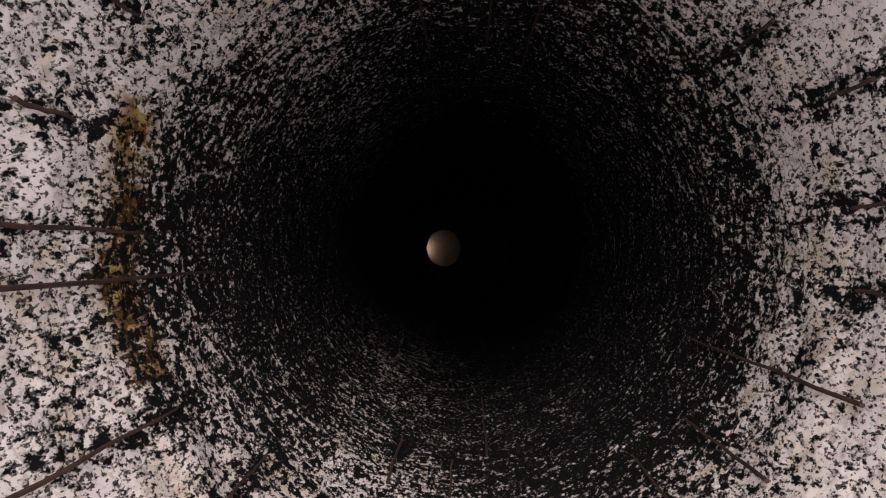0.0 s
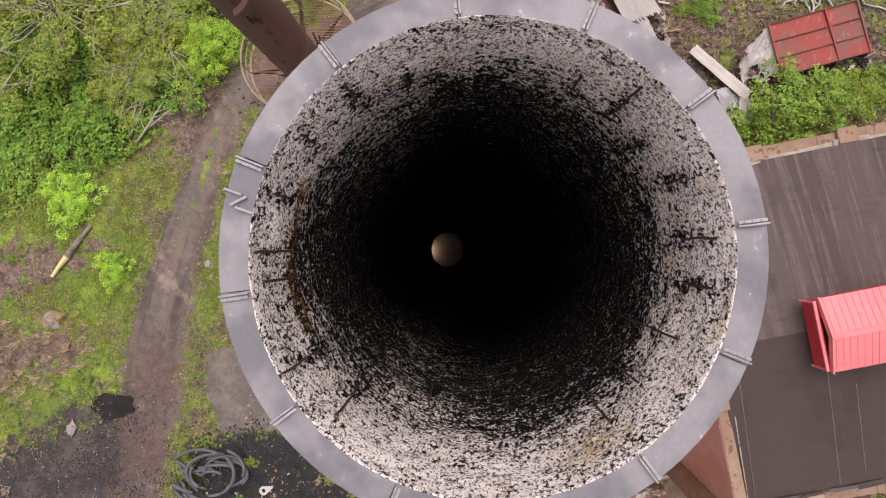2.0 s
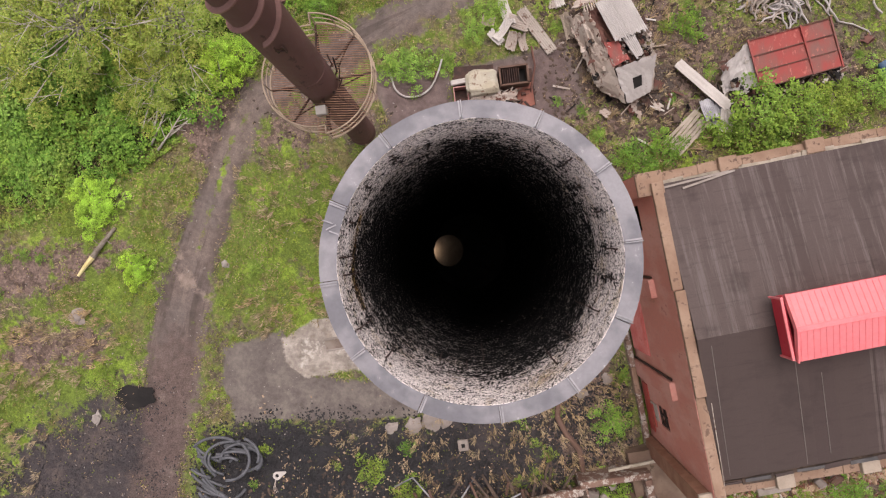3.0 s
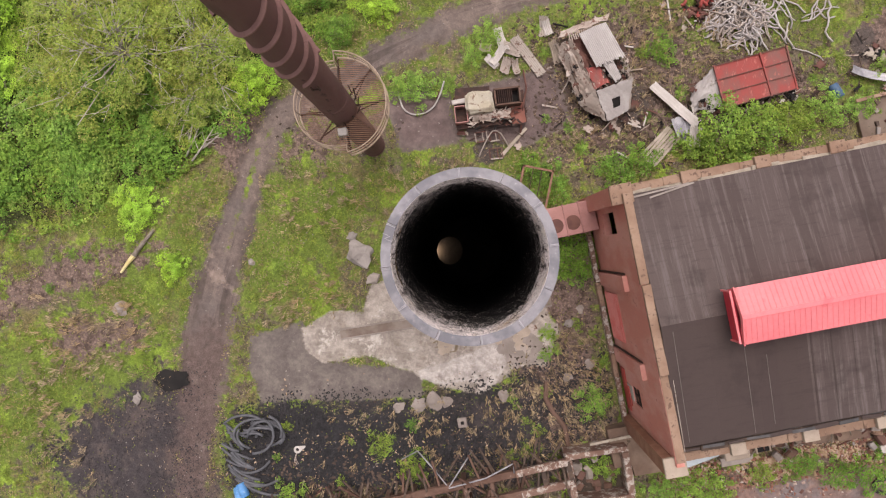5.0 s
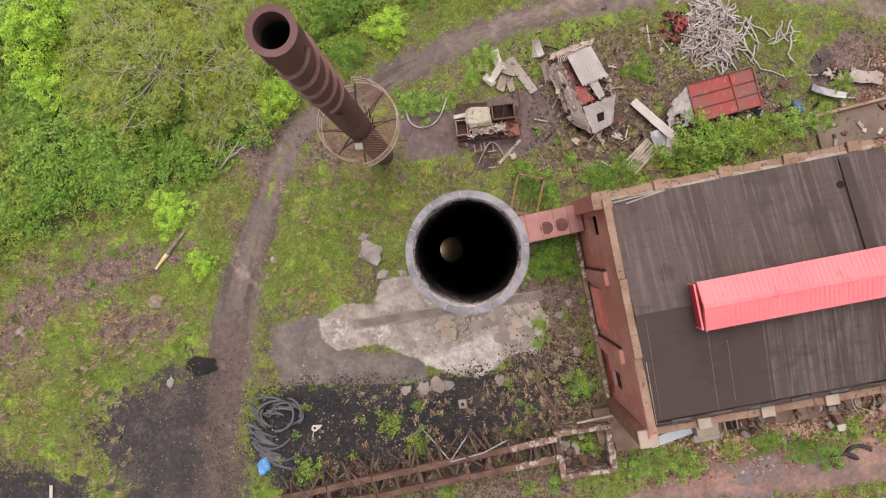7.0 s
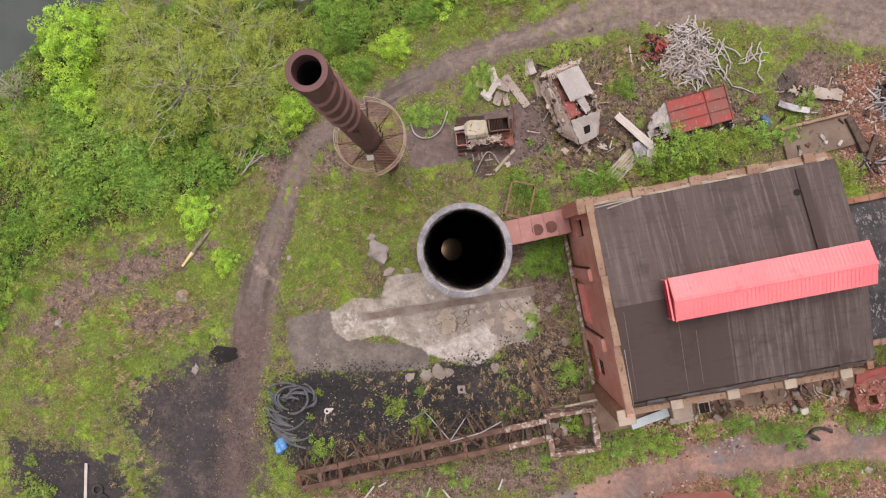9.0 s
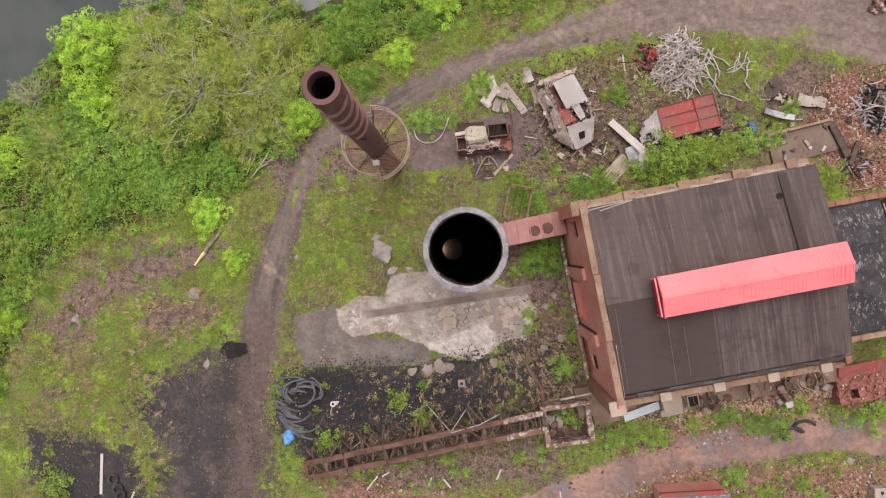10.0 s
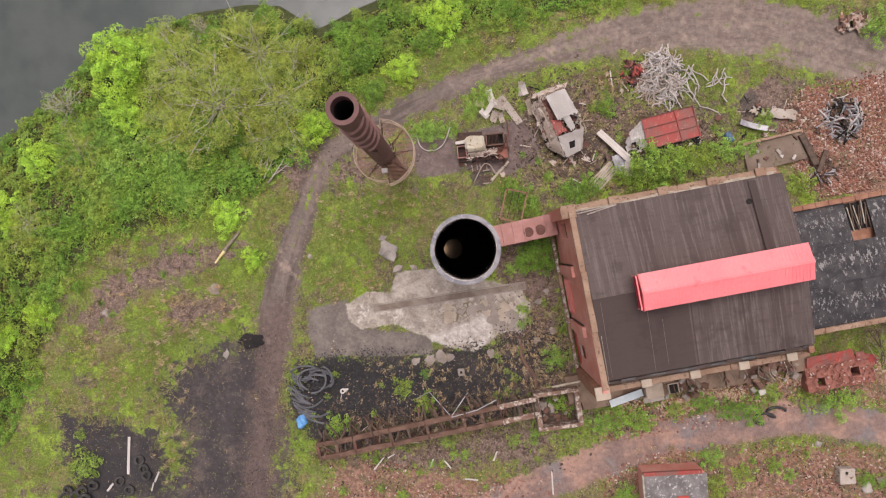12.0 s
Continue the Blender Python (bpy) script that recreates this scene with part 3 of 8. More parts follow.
RUNWAY = [(-13.4, -15.6), (-2, -13.8), (6, -12.2), (6.5, -14.6), (-12.5, -18.8)]
LUSH = ([(-29.9, -6.3), (-20.3, -6.6), (-20.3, -10), (-25.5, -10.5), (-27.8, -13), (-31.6, -12)], [(-24.8, 2.4), (-18.1, 2.4), (-17.8, -3.9), (-23.6, -3.6)], [(-13.0, 6.2), (-8.2, 5.8), (-7.2, 1.8), (-9.2, -3.0), (-13.4, -3.4), (-13.8, 1)], [(3, 17), (12, 17.2), (20.5, 17), (22.5, 14.8), (19, 14), (11, 14.6), (4, 14.8)], [(11, -16.0), (15, -14.9), (20, -14.2), (20, -14.9), (13, -16.2), (9, -17.0)], [(-12, 13.5), (-4, 16.6), (6, 19.2), (6, 17.6), (-3, 15.2), (-10, 11.8)])
WOODS = [(-75, -40), (-42, -17), (-39, -12), (-36.5, -3), (-32, 0.8), (-25.5, 2.5), (-19.5, 5), (-15.6, 7.6), (-13.4, 10.6), (-9.3, 14.9), (-5.3, 17.6), (3.8, 19.9), (14, 22), (24, 23), (60, 26), (60, 60), (-75, 60)]


def land_height(x, y):
    d, side = off_line(x, y, BANK)
    d = d * side
    fall = np.clip((11 - d) / 11, 0, 1)
    z = -3.1 * fall * fall - 2.6 * np.clip(-d / 4, 0, 1)
    far = np.clip(-d - 60, 0, 40) / 40
    z = z + far * 6.0
    near = np.exp(-((np.abs(x) / 70) ** 4) - (np.abs(y) / 60) ** 4)
    z = z - 1.1 * np.clip((-21 - x) / 9, 0, 1) * np.clip(y / 5, 0, 1) * near
    z = z + (cloudy(x, y, 0.35) - 0.5) * 0.22 * near
    z = z + inside(x, y, COAL_HEAP, 1.2) * (cloudy(x, y, 0.5) * 0.9) * near
    z = z - inside(x, y, COAL_POOL, 1.2) * 0.15
    r, _ = off_line(x, y, ROAD)
    z = z - 0.10 * np.clip(1.6 - np.abs(r - 0.9), 0, 1)
    flat = np.maximum(inside(x, y, SLAB, 0.7), inside(x, y, WET, 0.6))
    z = z * (1 - flat) + 0.02 * flat
    return z


def along_line(x, y, pts):
    """How far along a line of points, and how far to its side, each spot lies."""
    best, run, off, total = np.full(np.shape(x), 1e9), np.zeros(np.shape(x)), np.zeros(np.shape(x)), 0.0
    for (ax, ay), (bx_, by_) in zip(pts[:-1], pts[1:]):
        dx, dy = bx_ - ax, by_ - ay
        l = math.hypot(dx, dy)
        k = np.clip(((x - ax) * dx + (y - ay) * dy) / (l * l), 0, 1)
        d = np.hypot(x - ax - k * dx, y - ay - k * dy)
        near = d < best
        run, off = np.where(near, total + k * l, run), np.where(near, d * np.sign(dx * (ay - y) - dy * (ax - x)), off)
        best, total = np.minimum(best, d), total + l
    return run, off


def axis(lo, hi, step):
    core = np.arange(lo, hi + 1e-6, step)
    out = np.geomspace(step * 2, 1500, 22)
    return np.concatenate([lo - out[::-1], core, hi + out])


def build_ground():
    xs, ys = axis(-58, 48, 0.3), axis(-34, 46, 0.3)
    X, Y = np.meshgrid(xs, ys)
    x, y = X.ravel(), Y.ravel()
    nx, ny = len(xs), len(ys)
    co = np.stack([x, y, land_height(x, y)], 1)
    me = bpy.data.meshes.new("ground")
    me.vertices.add(len(co))
    me.vertices.foreach_set("co", co.reshape(-1).astype(np.float32))
    i = (np.arange(ny - 1)[:, None] * nx + np.arange(nx - 1)[None, :]).ravel()
    f = np.stack([i, i + 1, i + nx + 1, i + nx], 1)
    me.loops.add(f.size)
    me.loops.foreach_set("vertex_index", f.ravel().astype(np.int32))
    me.polygons.add(len(f))
    me.polygons.foreach_set("loop_start", np.arange(0, f.size, 4, dtype=np.int32))
    me.polygons.foreach_set("loop_total", np.full(len(f), 4, dtype=np.int32))
    me.update(calc_edges=True)
    me.shade_smooth()
    for name, value in {**masks(x, y), **fine_masks(x, y)}.items():
        me.attributes.new(name, "FLOAT", "POINT").data.foreach_set("value", value.astype(np.float32))
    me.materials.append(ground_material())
    return tagged(new("ground", me), "uneven yard of weeds, mud, coal dust and broken concrete", "ground", kind="structure")


def masks(x, y):
    r, _ = off_line(x, y, ROAD)
    wide = 1.05 + 1.5 * np.clip((x - 6) / 18, 0, 1) + 0.7 * np.exp(-((y + 6) / 6) ** 2) * (x < 0)
    road = np.clip(0.5 + (wide - r) / 1.6, 0, 1)
    q, _ = off_line(x, y, RED_ROAD)
    red = np.clip(0.5 + (1.5 - q) / 1.6, 0, 1)
    # RUNWAY uses it for dark soil and painted shade between the beams, not coal
    coal = np.maximum.reduce([inside(x, y, COAL_YARD, 2.8), inside(x, y, COAL_POOL, 1.6), inside(x, y, COAL_HEAP, 1.6) * np.clip((9 - x) / 7, 0.35, 1), inside(x, y, RUNWAY, 0.8) * 0.7])
    slab = inside(x, y, SLAB, 0.45)
    wet = np.maximum.reduce([inside(x, y, WET, 0.5), inside(x, y, PAD_A, 0.6), inside(x, y, PAD_B, 0.6)])
    rubble = np.maximum.reduce([inside(x, y, RUBBLE_A, 1.5), inside(x, y, RUBBLE_B, 1.2), inside(x, y, RUBBLE_C, 1.5) * 0.9, inside(x, y, RUBBLE_D, 1.2) * 0.85])
    bare = np.maximum.reduce([inside(x, y, BARE_A, 1.3) * 0.85, inside(x, y, BARE_B, 1.2) * 0.8, inside(x, y, SOIL_NE, 0.9), inside(x, y, STACK_DIRT, 1.2) * 0.6, inside(x, y, WRECK_DIRT, 1.6) * 0.6, inside(x, y, HOUSE_SIDE, 1.5) * 0.95, inside(x, y, GABLE_SIDE, 0.8) * 0.9, inside(x, y, SOUTH_RUN, 1.2) * 0.75, inside(x, y, FRONT_STRIP, 0.8) * 0.75, inside(x, y, MUD_W, 0.8)])
    median = np.exp(-(r / 0.38) ** 2) * np.clip((y + 1.5) / 2, 0, 1) * np.clip((9.5 - y) / 2, 0, 1) * 0.75
    rut = np.exp(-((r - 0.9) / 0.33) ** 2)
    pad = np.maximum(inside(x, y, PAD_A, 0.6), inside(x, y, PAD_B, 0.6))
    ash = np.zeros(np.shape(x))
    for ax, ay, w in ((5.2, 9.6, 1.6), (9.6, 8.4, 1.7), (15.5, 8.6, 1.7), (10.6, 9.6, 1.3), (18.5, 8.4, 1.2), (24.6, 12.6, 1.4), (1.4, 6.4, 1.2), (28.5, 9.8, 1.2)):
        ash = np.maximum(ash, np.exp(-((x - ax) ** 2 + (y - ay) ** 2) / w ** 2))
    return {"ash": ash, "median": median, "rut": rut, "pad": pad, "road": road, "redroad": red, "coal": coal, "slab": slab, "wet": wet, "rubble": rubble, "bare": bare, "heap": np.maximum(inside(x, y, COAL_HEAP, 1.5) * np.clip((5.0 - x) / 8, 0, 1), inside(x, y, COAL_POOL, 1.0) * 0.6)}


def lushness(x, y):
    return np.maximum.reduce([inside(x, y, a, 1.6) for a in LUSH])


def fine_masks(x, y):
    """What only the ground's own surface needs."""
    r, _ = off_line(x, y, ROAD)
    run, off = along_line(x, y, ROAD)
    track = np.exp(-((r - 0.2) / 1.9) ** 2) * np.clip((-3 - y) / 3, 0, 1)
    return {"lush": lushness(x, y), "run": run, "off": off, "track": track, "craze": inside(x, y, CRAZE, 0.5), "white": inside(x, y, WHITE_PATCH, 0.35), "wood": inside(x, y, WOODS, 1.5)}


def ground_material():
    n = Nodes("yard_ground")
    edge = n.math("MULTIPLY", n.math("SUBTRACT", n.noise(0.9, 8, 0.75), 0.5), 1.9)
    fine = n.noise(14, 5, 0.72)
    grit = n.noise(60, 3, 0.7)
    broad = n.noise(0.28, 4, 0.6)

    def mask(name, lo=0.42, hi=0.58, gain=1.0):
        return n.fit(n.math("ADD", n.attr(name), n.math("MULTIPLY", edge, gain)), lo, hi)

    soil = n.mix(n.fit(fine, 0.3, 0.7), (0.105, 0.085, 0.06), (0.17, 0.14, 0.10))
    turf = n.mix(n.fit(fine, 0.3, 0.7), (0.075, 0.115, 0.018), (0.14, 0.195, 0.034))
    wilt = n.math("ADD", n.math("MULTIPLY", n.noise(0.30, 5, 0.7), 0.6), n.math("MULTIPLY", n.noise(1.7, 4, 0.7), 0.4))
    wilt = n.math("SUBTRACT", wilt, n.math("MULTIPLY", n.attr("lush"), 0.05))
    turf = n.mix(n.fit(wilt, 0.47, 0.58, 0, 0.85), turf, n.mix(fine, (0.10, 0.08, 0.04), (0.23, 0.185, 0.10)))
    lime = n.mix(n.fit(fine, 0.3, 0.7), (0.13, 0.20, 0.025), (0.20, 0.29, 0.04))
    turf = n.mix(n.fit(n.noise(0.4, 5, 0.7, n.scaled(1, 1, 1, 30)), 0.52, 0.6), turf, lime)
    soil = n.mix(n.fit(n.noise(2.6, 5, 0.75), 0.45, 0.6), soil, (0.055, 0.045, 0.032))
    cover = n.math("ADD", n.math("MULTIPLY", n.noise(0.8, 8, 0.78), 0.6), n.math("MULTIPLY", n.noise(0.2, 4, 0.6), 0.4))
    cover = n.math("ADD", cover, n.math("MULTIPLY", n.attr("lush"), 0.05))
    col = n.mix(n.fit(cover, 0.43, 0.50), soil, turf)
    col = n.mix(n.math("MULTIPLY", n.attr("lush"), n.fit(n.noise(0.5, 6, 0.75), 0.46, 0.60, 0, 0.7)), col, n.mix(n.fit(fine, 0.3, 0.7), (0.08, 0.125, 0.022), (0.14, 0.20, 0.035)))
    # shade below trees and brush, painted into the ground as a near-black green
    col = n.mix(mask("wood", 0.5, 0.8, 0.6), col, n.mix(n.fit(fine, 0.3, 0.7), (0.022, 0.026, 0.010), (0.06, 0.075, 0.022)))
    mud = n.mix(n.fit(fine, 0.25, 0.75), (0.122, 0.095, 0.082), (0.185, 0.148, 0.130))
    mud = n.mix(n.fit(broad, 0.45, 0.6), mud, n.mix(fine, (0.100, 0.082, 0.074), (0.150, 0.125, 0.114)))
    lane = n.t.nodes.new("ShaderNodeCombineXYZ")
    n.link(n.math("MULTIPLY", n.attr("run"), 0.12), lane.inputs[0])
    n.link(n.math("MULTIPLY", n.attr("off"), 1.15), lane.inputs[1])
    wheel = n.noise(1.0, 6, 0.68, lane.outputs[0], 0.4)
    mud = n.mix(n.fit(wheel, 0.50, 0.60, 0, 0.75), mud, (0.072, 0.056, 0.050))
    mud = n.mix(n.fit(wheel, 0.42, 0.34, 0, 0.15), mud, (0.235, 0.185, 0.155))
    bare = n.mix(n.fit(fine, 0.3, 0.75), (0.12, 0.082, 0.068), (0.20, 0.15, 0.125))
    bare = n.mix(n.fit(n.noise(1.6, 5, 0.75), 0.48, 0.6), bare, (0.075, 0.052, 0.042))
    col = n.mix(mask("bare", 0.40, 0.56, 1.5), col, bare)
    col = n.mix(0.8, col, n.mix(1.0, col, n.ramp(n.noise(5.0, 6, 0.8), (0.33, 0.35), (0.5, 0.97), (0.66, 1.7)), "MULTIPLY"))
    cinder = n.mix(n.fit(fine, 0.3, 0.7), (0.045, 0.038, 0.035), (0.115, 0.092, 0.08))
    col = n.mix(n.fit(n.math("ADD", n.attr("ash"), n.math("MULTIPLY", edge, 1.2)), 0.4, 0.7), col, cinder)
    mud = n.mix(n.math("MULTIPLY", n.attr("rut"), n.fit(n.noise(0.6, 4), 0.35, 0.6, 0.1, 0.7)), mud, (0.075, 0.057, 0.05))
    mud = n.mix(n.fit(n.noise(0.5, 6, 0.7, n.scaled(1, 1, 1, 50)), 0.56, 0.66, 0, 0.7), mud, (0.25, 0.195, 0.165))
    mud = n.mix(n.fit(n.math("ADD", n.attr("median"), n.math("MULTIPLY", edge, 1.0)), 0.6, 0.8), mud, turf)
    mud = n.mix(n.fit(n.attr("run"), 66, 50, 0, 0.38), mud, n.mix(n.fit(n.noise(1.1, 6, 0.7), 0.4, 0.6), (0.185, 0.142, 0.122), (0.275, 0.215, 0.185)))
    mud = n.mix(n.math("MULTIPLY", n.fit(n.noise(0.45, 6, 0.72, n.scaled(0.5, 1, 1, -10)), 0.57, 0.64, 0, 0.8), n.fit(n.attr("run"), 78, 62)), mud, turf)
    col = n.mix(mask("road", 0.36, 0.66, 1.4), col, mud)
    pink = n.mix(n.fit(n.noise(0.35, 6, 0.65), 0.4, 0.6), (0.175, 0.122, 0.108), (0.285, 0.18, 0.145))
    pink = n.mix(n.fit(broad, 0.5, 0.62), pink, (0.165, 0.142, 0.142))
    brick = n.mix(n.fit(n.noise(3, 5, 0.75), 0.4, 0.6), (0.15, 0.085, 0.065), (0.26, 0.155, 0.12))
    brick = n.mix(n.fit(n.noise(0.6, 6, 0.75), 0.5, 0.58, 0, 0.85), brick, n.mix(fine, (0.075, 0.06, 0.045), (0.14, 0.125, 0.06)))
    col = n.mix(mask("rubble"), col, brick)
    col = n.mix(mask("redroad", 0.4, 0.6, 0.8), col, pink)
    dust = n.mix(n.fit(fine, 0.3, 0.75), (0.028, 0.025, 0.027), (0.070, 0.061, 0.063))
    dust = n.mix(n.fit(n.noise(0.35, 6, 0.75), 0.48, 0.62, 0, 0.8), dust, n.mix(fine, (0.06, 0.047, 0.043), (0.135, 0.107, 0.096)))
    dust = n.mix(n.fit(n.cells(5.0), 0.0, 0.05, 0.7, 0.0), dust, (0.22, 0.20, 0.18))
    dust = n.mix(n.attr("heap"), dust, n.mix(fine, (0.014, 0.014, 0.016), (0.040, 0.038, 0.041)))
    col = n.mix(mask("coal", 0.36, 0.66, 1.5), col, dust)
    rust_dirt = n.mix(n.fit(fine, 0.3, 0.7), (0.068, 0.047, 0.042), (0.150, 0.108, 0.095))
    col = n.mix(n.fit(n.math("ADD", n.attr("track"), n.math("MULTIPLY", edge, 1.3)), 0.15, 1.2, 0, 0.85), col, rust_dirt)
    tarmac = n.mix(n.fit(n.noise(0.8, 5), 0.4, 0.65), (0.10, 0.083, 0.074), (0.15, 0.128, 0.112))
    tarmac = n.mix(n.fit(grit, 0.4, 0.8, 0, 0.5), tarmac, (0.2, 0.18, 0.17))
    damp = mask("wet", 0.4, 0.6, 0.5)
    red_mud = n.mix(n.fit(n.noise(0.9, 5), 0.35, 0.65), (0.092, 0.064, 0.06), (0.135, 0.098, 0.09))
    tarmac = n.mix(n.attr("pad"), tarmac, red_mud)
    col = n.mix(damp, col, tarmac)
    slab = n.mix(n.fit(n.noise(0.7, 6, 0.7), 0.38, 0.62), (0.225, 0.198, 0.172), (0.355, 0.318, 0.278))
    slab = n.mix(n.fit(n.noise(0.45, 5, 0.7), 0.56, 0.62), slab, (0.43, 0.395, 0.355))
    slab = n.mix(n.fit(n.math("ADD", n.attr("white"), n.math("MULTIPLY", edge, 0.35)), 0.4, 0.7, 0, 0.9), slab, n.mix(n.fit(n.noise(1.6, 5, 0.7), 0.4, 0.62), (0.36, 0.33, 0.305), (0.50, 0.47, 0.44)))
    crack = n.cells(1.5, n.scaled(1, 1, 1), "DISTANCE_TO_EDGE")
    slab = n.mix(n.math("MULTIPLY", n.fit(crack, 0.055, 0.015), n.fit(n.math("ADD", n.attr("craze"), n.math("MULTIPLY", edge, 0.4)), 0.4, 0.6)), slab, (0.15, 0.12, 0.075))
    slab = n.mix(n.fit(n.noise(0.9, 7, 0.75, n.scaled(1, 1, 1, 20)), 0.52, 0.64, 0, 0.55), slab, (0.20, 0.165, 0.135))
    slab = n.mix(n.fit(n.noise(4, 5, 0.75), 0.6, 0.7, 0, 0.7), slab, (0.17, 0.13, 0.10))
    on_slab = mask("slab", 0.40, 0.60, 0.55)
    col = n.mix(on_slab, col, slab)
    col = n.mix(0.8, col, n.mix(1.0, col, n.ramp(n.noise(2.6, 6, 0.75), (0.33, 0.68), (0.5, 1.0), (0.66, 1.3)), "MULTIPLY"))
    rough = n.fit(damp, 0, 1, 0.95, 0.55)
    return n.done(col, rough, n.math("ADD", fine, grit), 0.03)


build_ground()
water = bmesh.new()
bmesh.ops.create_grid(water, x_segments=1, y_segments=1, size=1500, matrix=pose(0, 0, -3.75))
single("river", water, WATER, "calm grey-green river behind the trees", "water", kind="structure")


# ---- plants ----
def scatter(n, x0, x1, y0, y1, density):
    x, y = RS.uniform(x0, x1, n), RS.uniform(y0, y1, n)
    keep = RS.rand(n) < density(x, y)
    return x[keep], y[keep]


def open_ground(x, y):
    """How much grows at a spot: nothing on the roads, slabs and coal."""
    m = masks(x, y)
    wild = (cloudy(x, y, 0.9) - 0.5) * 1.2
    g = np.ones_like(x)
    for name in ("coal", "bare"):
        g *= 1 - 0.93 * np.clip((m[name] + wild * 1.6 - 0.15) / 0.5, 0, 1)
    g *= 1 - 0.8 * np.clip(m["ash"] * 1.6 + wild - 0.3, 0, 1)
    for name, k in (("road", 1.0), ("slab", 1.0), ("wet", 1.0), ("rubble", 0.6), ("redroad", 1.0)):
        g *= 1 - k * np.clip((m[name] + wild * 0.8 - 0.35) / 0.3, 0, 1)
    d, side = off_line(x, y, BANK)
    g *= (d * side > 0.3)
    lx, ly = to_house(x, y)
    g *= ~((lx > -0.6) & (lx < 27) & (ly < 1.0) & (ly > -13.6))
    g *= np.hypot(x, y) > 2.5
    return g


def to_house(x, y):
    c, s = math.cos(radians(10.82)), math.sin(radians(10.82))
    return (x - 7.67) * c + (y - 2.24) * s, -(x - 7.67) * s + (y - 2.24) * c


def stuff(name, quads, material, label, category):
    return single(name, quads_mesh(name, quads), material, label, category, kind="stuff")


def build_grass():
    patch = lambda x, y: open_ground(x, y) * np.clip((0.65 * cloudy(x + 3, y, 0.9) + 0.35 * cloudy(x, y - 5, 0.24) - 0.41) / 0.12, 0.03, 1) * np.clip((cloudy(x, y + 7, 2.6) - 0.36) / 0.16, 0.15, 1)
    x, y = scatter(620000, -46, 39, -25, 27, patch)
    z = land_height(x, y)
    lush = inside(x, y, WOODS, 3.0)
    c = np.stack([x, y, z + RS.uniform(0.02, 0.12, len(x)) + lush * RS.uniform(0, 0.35, len(x))], 1)
    stuff("grass", leaves(RS, c, 0.125 + 0.07 * lush, 0.5, ratio=0.38), LEAF_GRASS, "patchy short green grass and weeds over the yard", "grass")
    dry = lambda x, y: np.clip(open_ground(x, y) + 0.25 * (masks(x, y)["bare"] > 0.4), 0, 1) * np.clip((0.6 * cloudy(x - 8, y + 5, 0.45) + 0.4 * cloudy(x, y, 1.6) - 0.46) / 0.1, 0, 1) * (1 - masks(x, y)["slab"])
    x, y = scatter(230000, -40, 38, -24, 22, dry)
    c = np.stack([x, y, land_height(x, y) + RS.uniform(0.04, 0.16, len(x))], 1)
    stuff("dry_grass", leaves(RS, c, 0.16, 0.4, ratio=0.24), LEAF_DRY, "bleached tan stalks of last year's grass", "dry grass")
    moss = lambda x, y: open_ground(x, y) * np.clip((lushness(x, y) - 0.55 + 2.6 * (cloudy(x, y, 0.8) - 0.5)) / 0.4, 0, 1)
    x, y = scatter(190000, -42, 24, -24, 20, moss)
    c = np.stack([x, y, land_height(x, y) + RS.uniform(0.02, 0.09, len(x))], 1)
    stuff("moss", leaves(RS, c, 0.10, 0.4, ratio=0.5), LEAF_MOSS, "soft bright green moss and clover", "moss")
    wood = lambda x, y: (inside(x, y, WOODS, 1.6) > 0.3) * open_ground(x, y) * np.clip((cloudy(x, y, 1.3) - 0.37) / 0.12, 0.03, 1)
    x, y = scatter(560000, -48, 14, -20, 26, wood)
    tall = 0.12 + 2.6 * np.clip(cloudy(x, y, 1.3) - 0.34, 0, 1) ** 1.2 + 0.8 * np.clip(cloudy(x + 31, y - 8, 0.45) - 0.4, 0, 1)
    tall *= np.clip((inside(x, y, WOODS, 2.5) - 0.3) / 0.5, 0.35, 1)
    c = np.stack([x, y, land_height(x, y) + tall * RS.uniform(0.55, 1.05, len(x))], 1)
    sunny = cloudy(x + 11, y, 0.4) + RS.normal(0, 0.05, len(x)) > 0.53
    stuff("undergrowth", leaves(RS, c[~sunny], 0.18, 0.5, ratio=0.55), LEAF_DEEP, "knee-high green undergrowth below the trees", "undergrowth")
    stuff("bramble", leaves(RS, c[sunny], 0.18, 0.5, ratio=0.55), LEAF_MIXED, "yellow-green brambles along the wood's edge", "undergrowth")


def crown_points(seed, radius, height, clumps, per, spread, low=0.25, thin=0.0):
    """Leaf places in clumps over an uneven dome; thin: the share of the middle that has lost most leaves."""
    rs = np.random.RandomState(seed)
    heads, pts = [], []
    for i in range(clumps):
        a, r = i * 2.39996 + rs.uniform(-0.35, 0.35), radius * math.sqrt((i + rs.uniform(0.1, 0.9)) / clumps) * 0.94
        edge = 1 + 0.28 * math.sin(3 * a + seed) + 0.16 * math.sin(7 * a + 2 * seed)
        top = height * (low + (1 - low) * math.sqrt(max(0.05, 1 - (r / radius) ** 2)))
        h = (r * edge * math.cos(a), r * edge * math.sin(a), top * rs.uniform(0.55, 1.05))
        heads.append(h)
        k = rs.normal(0, 1, (per, 3))
        k /= np.linalg.norm(k, axis=1)[:, None]
        k[:, 2] = np.abs(k[:, 2]) * 1.15 - 0.25
        k *= spread * 1.5 * rs.uniform(0.6, 1.35) * rs.uniform(0.7, 1.05, per)[:, None] * np.array([1, 1, 0.75])
        if thin and rs.rand() < (0.6 if r < thin * radius else 0.12):
            k = k[:per // 3]
        pts.append(np.array(h) + k)
    return rs, heads, np.concatenate(pts)


